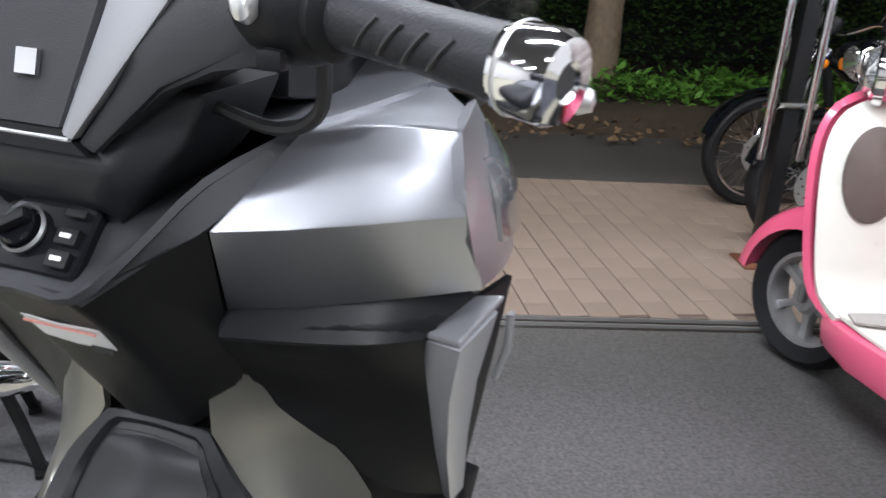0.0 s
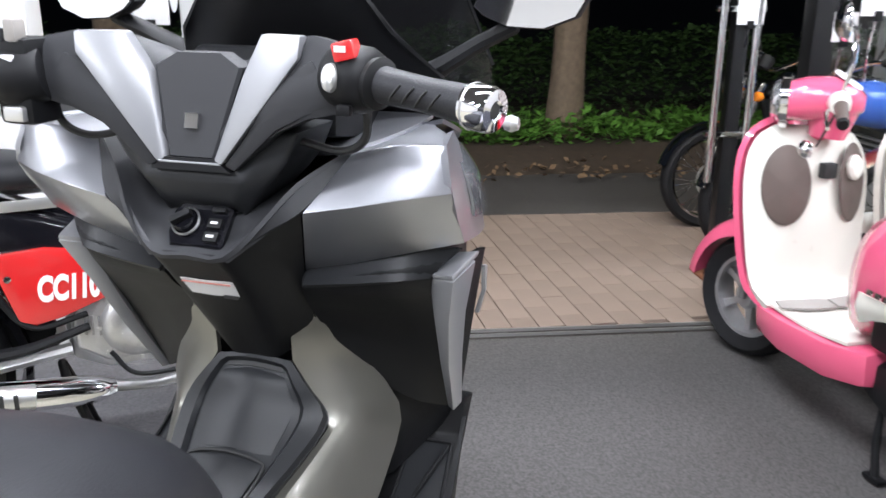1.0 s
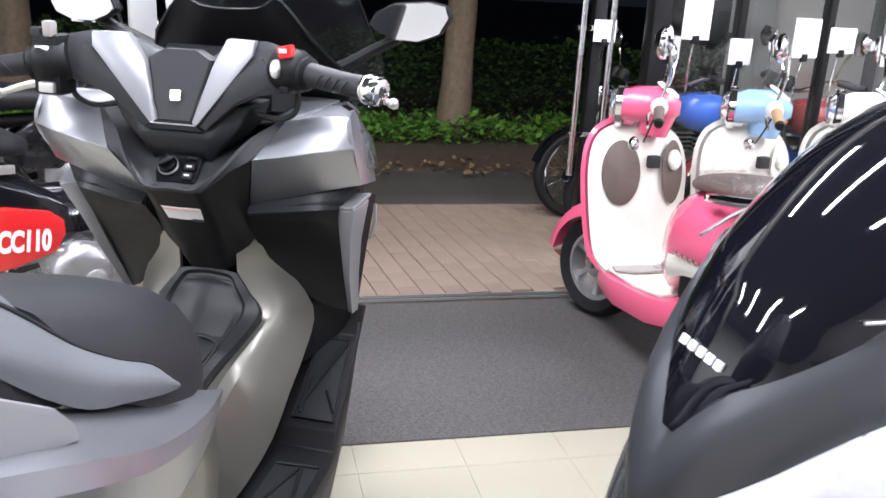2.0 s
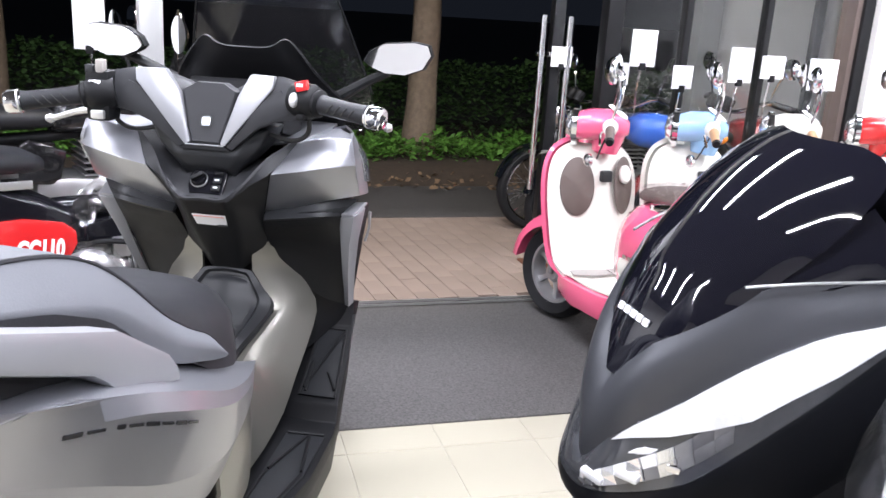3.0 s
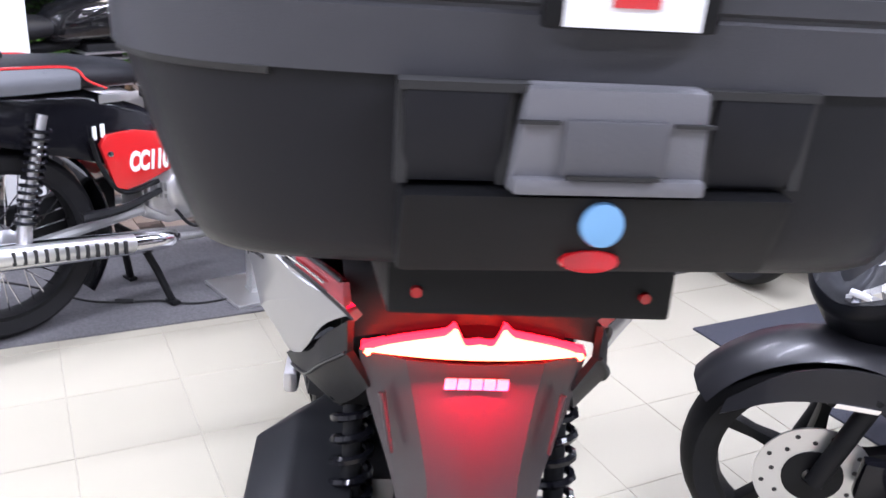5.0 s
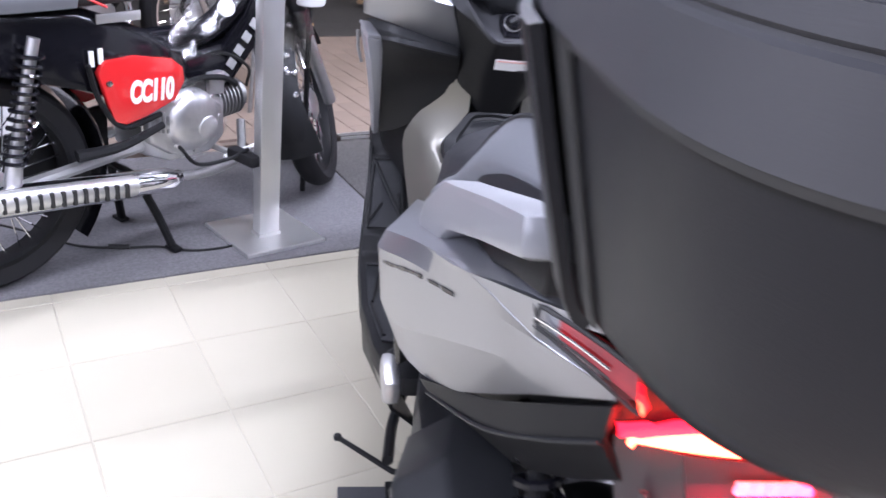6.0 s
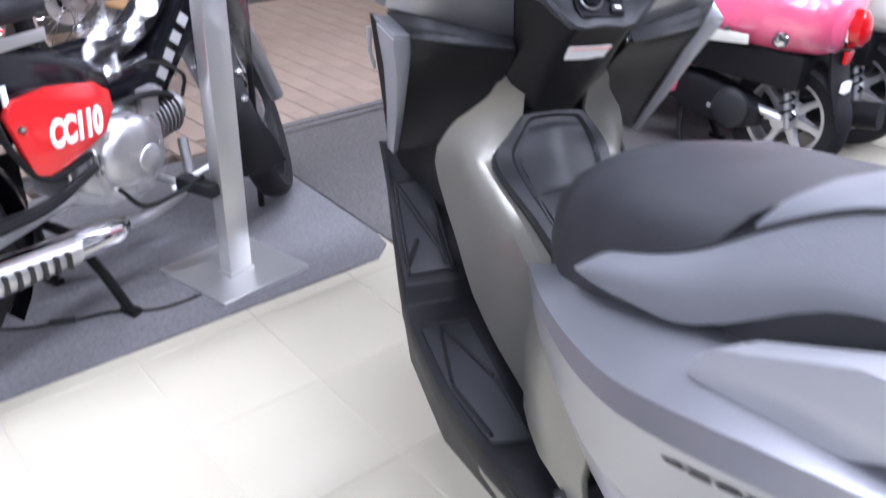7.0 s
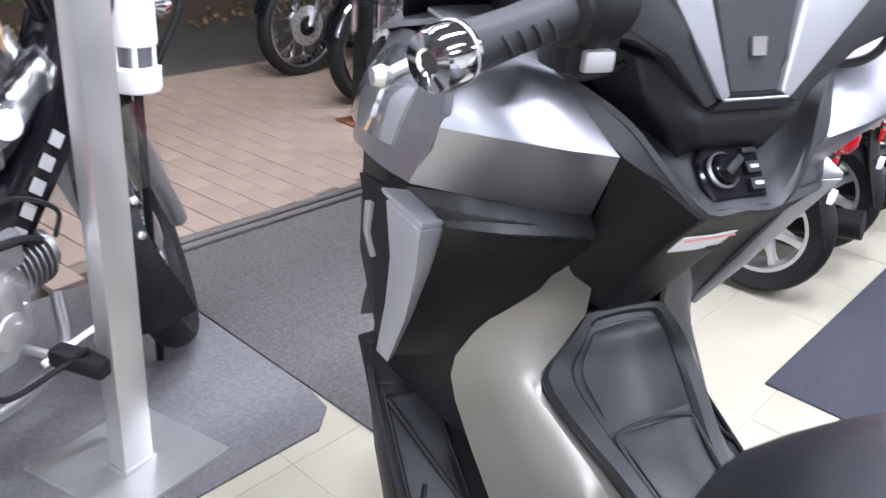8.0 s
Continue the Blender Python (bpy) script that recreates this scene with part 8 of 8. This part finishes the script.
def wrapped_scooter(m):
    """Navy scooter under crumpled film beside the black one; front contact point at the origin, nose towards +y."""
    s = thing("wrapped_scooter", m, "navy and white scooter wrapped in crumpled clear film", "scooter")
    wheel(s, 0.0, 0.24, 0.24, 0.10, "cast", 5, M_ALU)
    wheel(s, -1.22, 0.24, 0.24, 0.11, "cast", 5, M_ALU)

    def ring(y, w, z0, z1, k=20):
        c = (z0 + z1) / 2
        return [(math.copysign(abs(math.cos(a)) ** 0.8, math.cos(a)) * w, y, c + math.copysign(abs(math.sin(a)) ** 0.8, math.sin(a)) * (z1 - c)) for a in np.linspace(0, 2 * math.pi, k, endpoint=False)]
    part("front_fender", loft([ring(*r) for r in ((0.27, 0.04, 0.38, 0.43), (0.20, 0.085, 0.40, 0.52), (0.05, 0.105, 0.44, 0.57), (-0.12, 0.10, 0.44, 0.54))]), M_NAVY, s, "glossy navy front fender", smooth=60)
    part("nose", loft([ring(*r) for r in ((0.02, 0.06, 0.64, 0.80), (-0.03, 0.13, 0.58, 0.90), (-0.12, 0.19, 0.54, 0.96), (-0.24, 0.215, 0.50, 0.98), (-0.34, 0.20, 0.46, 0.96))]), M_WALLD, s, "white front shield", smooth=60)
    rnd = random.Random(12)
    part("nose_film", loft([[(p[0] * (1.06 + 0.05 * rnd.random()), p[1] + 0.03 * rnd.random(), p[2] + 0.025 * (rnd.random() - 0.3)) for p in ring(*r, 26)] for r in ((0.05, 0.05, 0.60, 0.82), (0.02, 0.11, 0.56, 0.90), (-0.04, 0.15, 0.53, 0.94), (-0.10, 0.195, 0.51, 0.97), (-0.17, 0.21, 0.49, 0.985), (-0.26, 0.225, 0.47, 0.99))]), M_PLASTIC_FILM, s, "crumpled clear film", smooth=15)
    part("fender_film", loft([[(p[0] * (1.10 + 0.10 * rnd.random()), p[1], p[2] + 0.02 * rnd.random()) for p in ring(*r, 22)] for r in ((0.26, 0.05, 0.38, 0.44), (0.20, 0.085, 0.40, 0.53), (0.12, 0.095, 0.42, 0.56), (0.04, 0.105, 0.44, 0.58), (-0.06, 0.10, 0.44, 0.56))]), M_PLASTIC_FILM, s, "crumpled clear film", smooth=15)
    for sx in (1, -1):
        part("fork_leg", tube([(sx * 0.075, 0.0, 0.24), (sx * 0.07, -0.14, 0.56)], 0.018, 10, 1), M_STEELD, s)
        part("bar", tube([(sx * 0.06, -0.30, 0.99), (sx * 0.20, -0.34, 1.02), (sx * 0.34, -0.42, 1.00)], 0.015, 10), M_BLACK, s)
    part("floor_pan", box(0.36, 0.42, 0.10, 0, -0.52, 0.32), M_BLACK, s, bevel=0.03)
    part("rear_body", loft([ring(*r) for r in ((-0.70, 0.14, 0.34, 0.66), (-0.85, 0.18, 0.36, 0.72), (-1.20, 0.18, 0.44, 0.74), (-1.55, 0.10, 0.58, 0.74))]), M_NAVY, s, smooth=60)
    part("seat", loft([ring(*r) for r in ((-0.66, 0.10, 0.70, 0.76), (-0.85, 0.15, 0.70, 0.79), (-1.25, 0.15, 0.71, 0.80), (-1.52, 0.08, 0.73, 0.79))]), M_SEAT, s, smooth=60)
    return s


wrapped_scooter(pose(1.120, -0.622, 0.007, 0, 0, 121))

# white canister that hangs by the motorbike's bar end
can = thing("canister", shop(0.18, 1.50, 0.68), "white plastic canister with clear banded window on a rod", "canister")
part("can_base", lathe([(0.0, 0.0), (0.046, 0.0), (0.050, 0.006), (0.050, 0.048), (0.044, 0.052), (0.0, 0.052)], Matrix.Rotation(radians(-90), 4, "Y"), 28), M_WHITE, can)
part("can_window", lathe([(0.040, 0.050), (0.040, 0.096)], Matrix.Rotation(radians(-90), 4, "Y"), 28), M_LENSG, can)
for k in range(6):
    a = k * math.pi / 3
    part("can_bar", box(0.008, 0.008, 0.046, 0.041 * math.cos(a), 0.041 * math.sin(a), 0.073), M_WHITE, can)
part("can_top", lathe([(0.0, 0.094), (0.044, 0.094), (0.046, 0.100), (0.044, 0.185), (0.034, 0.200), (0.0, 0.204)], Matrix.Rotation(radians(-90), 4, "Y"), 28), M_WHITE, can)
part("can_cap", loft([[(x * w, y * d, z) for x, y in ((-1, -1), (1, -1), (1, 1), (-1, 1))] for w, d, z in ((0.040, 0.036, 0.196), (0.048, 0.042, 0.215), (0.064, 0.048, 0.238), (0.064, 0.048, 0.250))]), M_WHITE, can, "flared white cap", bevel=0.006)
part("can_knob", lathe([(0.0, 0.040), (0.016, 0.034), (0.022, 0.018), (0.016, 0.004), (0.010, -0.010)], facing((0.046, 0, 0.165), (1, 0, 0), (0, 0, 1)), 16), M_CHROME, can)
part("can_rod", tube([(0, 0, 0.0), (0, 0, -0.3), (0.0, 0, -0.66)], 0.010, 8, 1), M_BLACK, can)

# steel display stand in front of the black motorbike
ds = thing("display_stand", SHOP @ pose(-0.048, 1.218, 0.006), "brushed steel pole on a flat square foot", "display stand")
part("foot_plate", loft([[(x * k, y * k, z) for x, y in ((-0.165, 0.125), (-0.105, -0.130), (0.165, -0.090), (0.105, 0.165))] for k, z in ((1.0, 0.0), (1.0, 0.010), (0.985, 0.012))]), M_STEEL, ds)
part("pole", box(0.070, 0.045, 1.75, -0.005, 0, 0.887, pose(0, 0, 0, 0, 0, 12)), M_STEEL, ds, bevel=0.004)
part("pole_collar", box(0.078, 0.053, 0.012, -0.005, 0, 0.018, pose(0, 0, 0, 0, 0, 12)), M_STEEL, ds, bevel=0.002)
part("stand_board", box(0.42, 0.02, 0.60, 0, 0, 1.62), M_PAPER, ds, bevel=0.004)

# power cable on the mat
cb = thing("power_cable", pose(0, 0, 0.010), "thin black power cable lying on the mat", "cable")
part("cord", tube([(-0.53, 1.16, 0.03), (-0.545, 1.10, 0.004), (-0.60, 1.03, 0), (-0.71, 0.985, 0), (-0.82, 1.00, 0), (-0.92, 0.985, 0), (-1.06, 0.99, 0), (-1.30, 1.10, 0), (-1.7, 1.2, 0)], 0.004, 6), M_CABLE, cb)
part("plug", tube([(-0.53, 1.165, 0.03), (-0.525, 1.17, 0.16)], [0.005, 0.012], 8, 1), M_CABLE, cb)
part("cord_joint", tube([(-0.90, 0.986, 0.003), (-0.96, 0.984, 0.003)], 0.008, 8, 1), M_CABLE, cb)


def school_chair(m):
    c = thing("chair", m, "wooden school chair with grey steel frame", "chair")
    part("backrest", skin(refined([[(-0.17, 0.02, 0.76), (0, 0.04, 0.77), (0.17, 0.02, 0.76)], [(-0.18, 0.02, 0.68), (0, 0.04, 0.68), (0.18, 0.02, 0.68)], [(-0.16, 0.02, 0.60), (0, 0.04, 0.59), (0.16, 0.02, 0.60)]], 3), 0.010), M_WOOD, c, bevel=0.003)
    part("seat", box(0.38, 0.36, 0.016, 0, -0.20, 0.43), M_WOOD, c, bevel=0.006)
    for sx in (1, -1):
        part("back_leg", tube([(sx * 0.165, 0.03, 0.74), (sx * 0.17, 0.0, 0.42), (sx * 0.18, 0.03, 0.01)], 0.011, 10), M_STEELD, c)
        part("front_leg", tube([(sx * 0.17, -0.34, 0.42), (sx * 0.18, -0.37, 0.01)], 0.011, 10, 1), M_STEELD, c)
        part("side_bar", tube([(sx * 0.17, 0.0, 0.405), (sx * 0.17, -0.34, 0.405)], 0.009, 8, 1), M_STEELD, c)
    part("cross_bar", tube([(-0.17, 0.0, 0.50), (0.17, 0.0, 0.50)], 0.008, 8, 1), M_STEELD, c)
    return c


school_chair(shop(0.25, 2.56, -0.012, 110) @ Matrix.Scale(0.86, 4))
# ---- floor tiles and paving, piece by piece ----
def tile_mesh(name, w, d, h, material, chamfer=0.003):
    bm = loft([[(x * (w / 2 - c), y * (d / 2 - c), z) for x, y in ((-1, -1), (1, -1), (1, 1), (-1, 1))] for c, z in ((0, -h), (0, -chamfer), (chamfer, 0))])
    me = bpy.data.meshes.new(name)
    bm.to_mesh(me)
    bm.free()
    me.materials.append(material)
    return me


tile = tile_mesh("tile", 0.2975, 0.2975, 0.008, M_FLOOR, 0.0015)
far = bmesh.new()
rnd = random.Random(12)
for i in range(-12, 18):
    for j in range(-18, 7):
        u, v = -0.26 + 0.3 * i, 0.263 + 0.3 * j
        if v > 1.97 or u < -4.1 or u > 5.1:
            continue
        z = rnd.uniform(-0.0006, 0.0004)
        if -1.9 < u < 2.2 and -1.7 < v < 1.2 and not (u > 1.35 and v < 0.3):
            ob = new("tile", tile)
            ob.parent = floor
            ob.matrix_basis = Matrix.Translation((u, v, z))
        elif v > -5:
            slab(u - 0.14875, u + 0.14875, v - 0.14875, min(1.965, v + 0.14875), -0.008, z, bm=far)
tagged(part("far_tiles", far, M_FLOOR, floor), kind="stuff")

paver = tile_mesh("paving_tile", 0.0965, 0.1985, 0.02, M_PAVE, 0.0015)
turn = radians(5)
far = bmesh.new()
for i in range(-70, 70):
    for j in range(-6, 14):
        a, b = 0.1 * i, 0.2 * j + (0.1 if i % 2 else 0.0)
        u = 1.3 + a * math.cos(turn) - b * math.sin(turn)
        v = 2.1 + a * math.sin(turn) + b * math.cos(turn)
        if not (2.03 < v < 3.80) or u < -5 or u > 7:
            continue
        m = pose(u, v, rnd.uniform(-0.0012, 0.0004), rnd.uniform(-0.3, 0.3), rnd.uniform(-0.3, 0.3), 5)
        if -0.2 < u < 3.0:
            ob = new("paving_tile", paver)
            ob.parent = pave
            ob.matrix_basis = m
        else:
            box(0.0965, 0.1975, 0.02, 0, 0, -0.01, m, bm=far)
tagged(part("far_paving", far, M_PAVE, pave), kind="stuff")
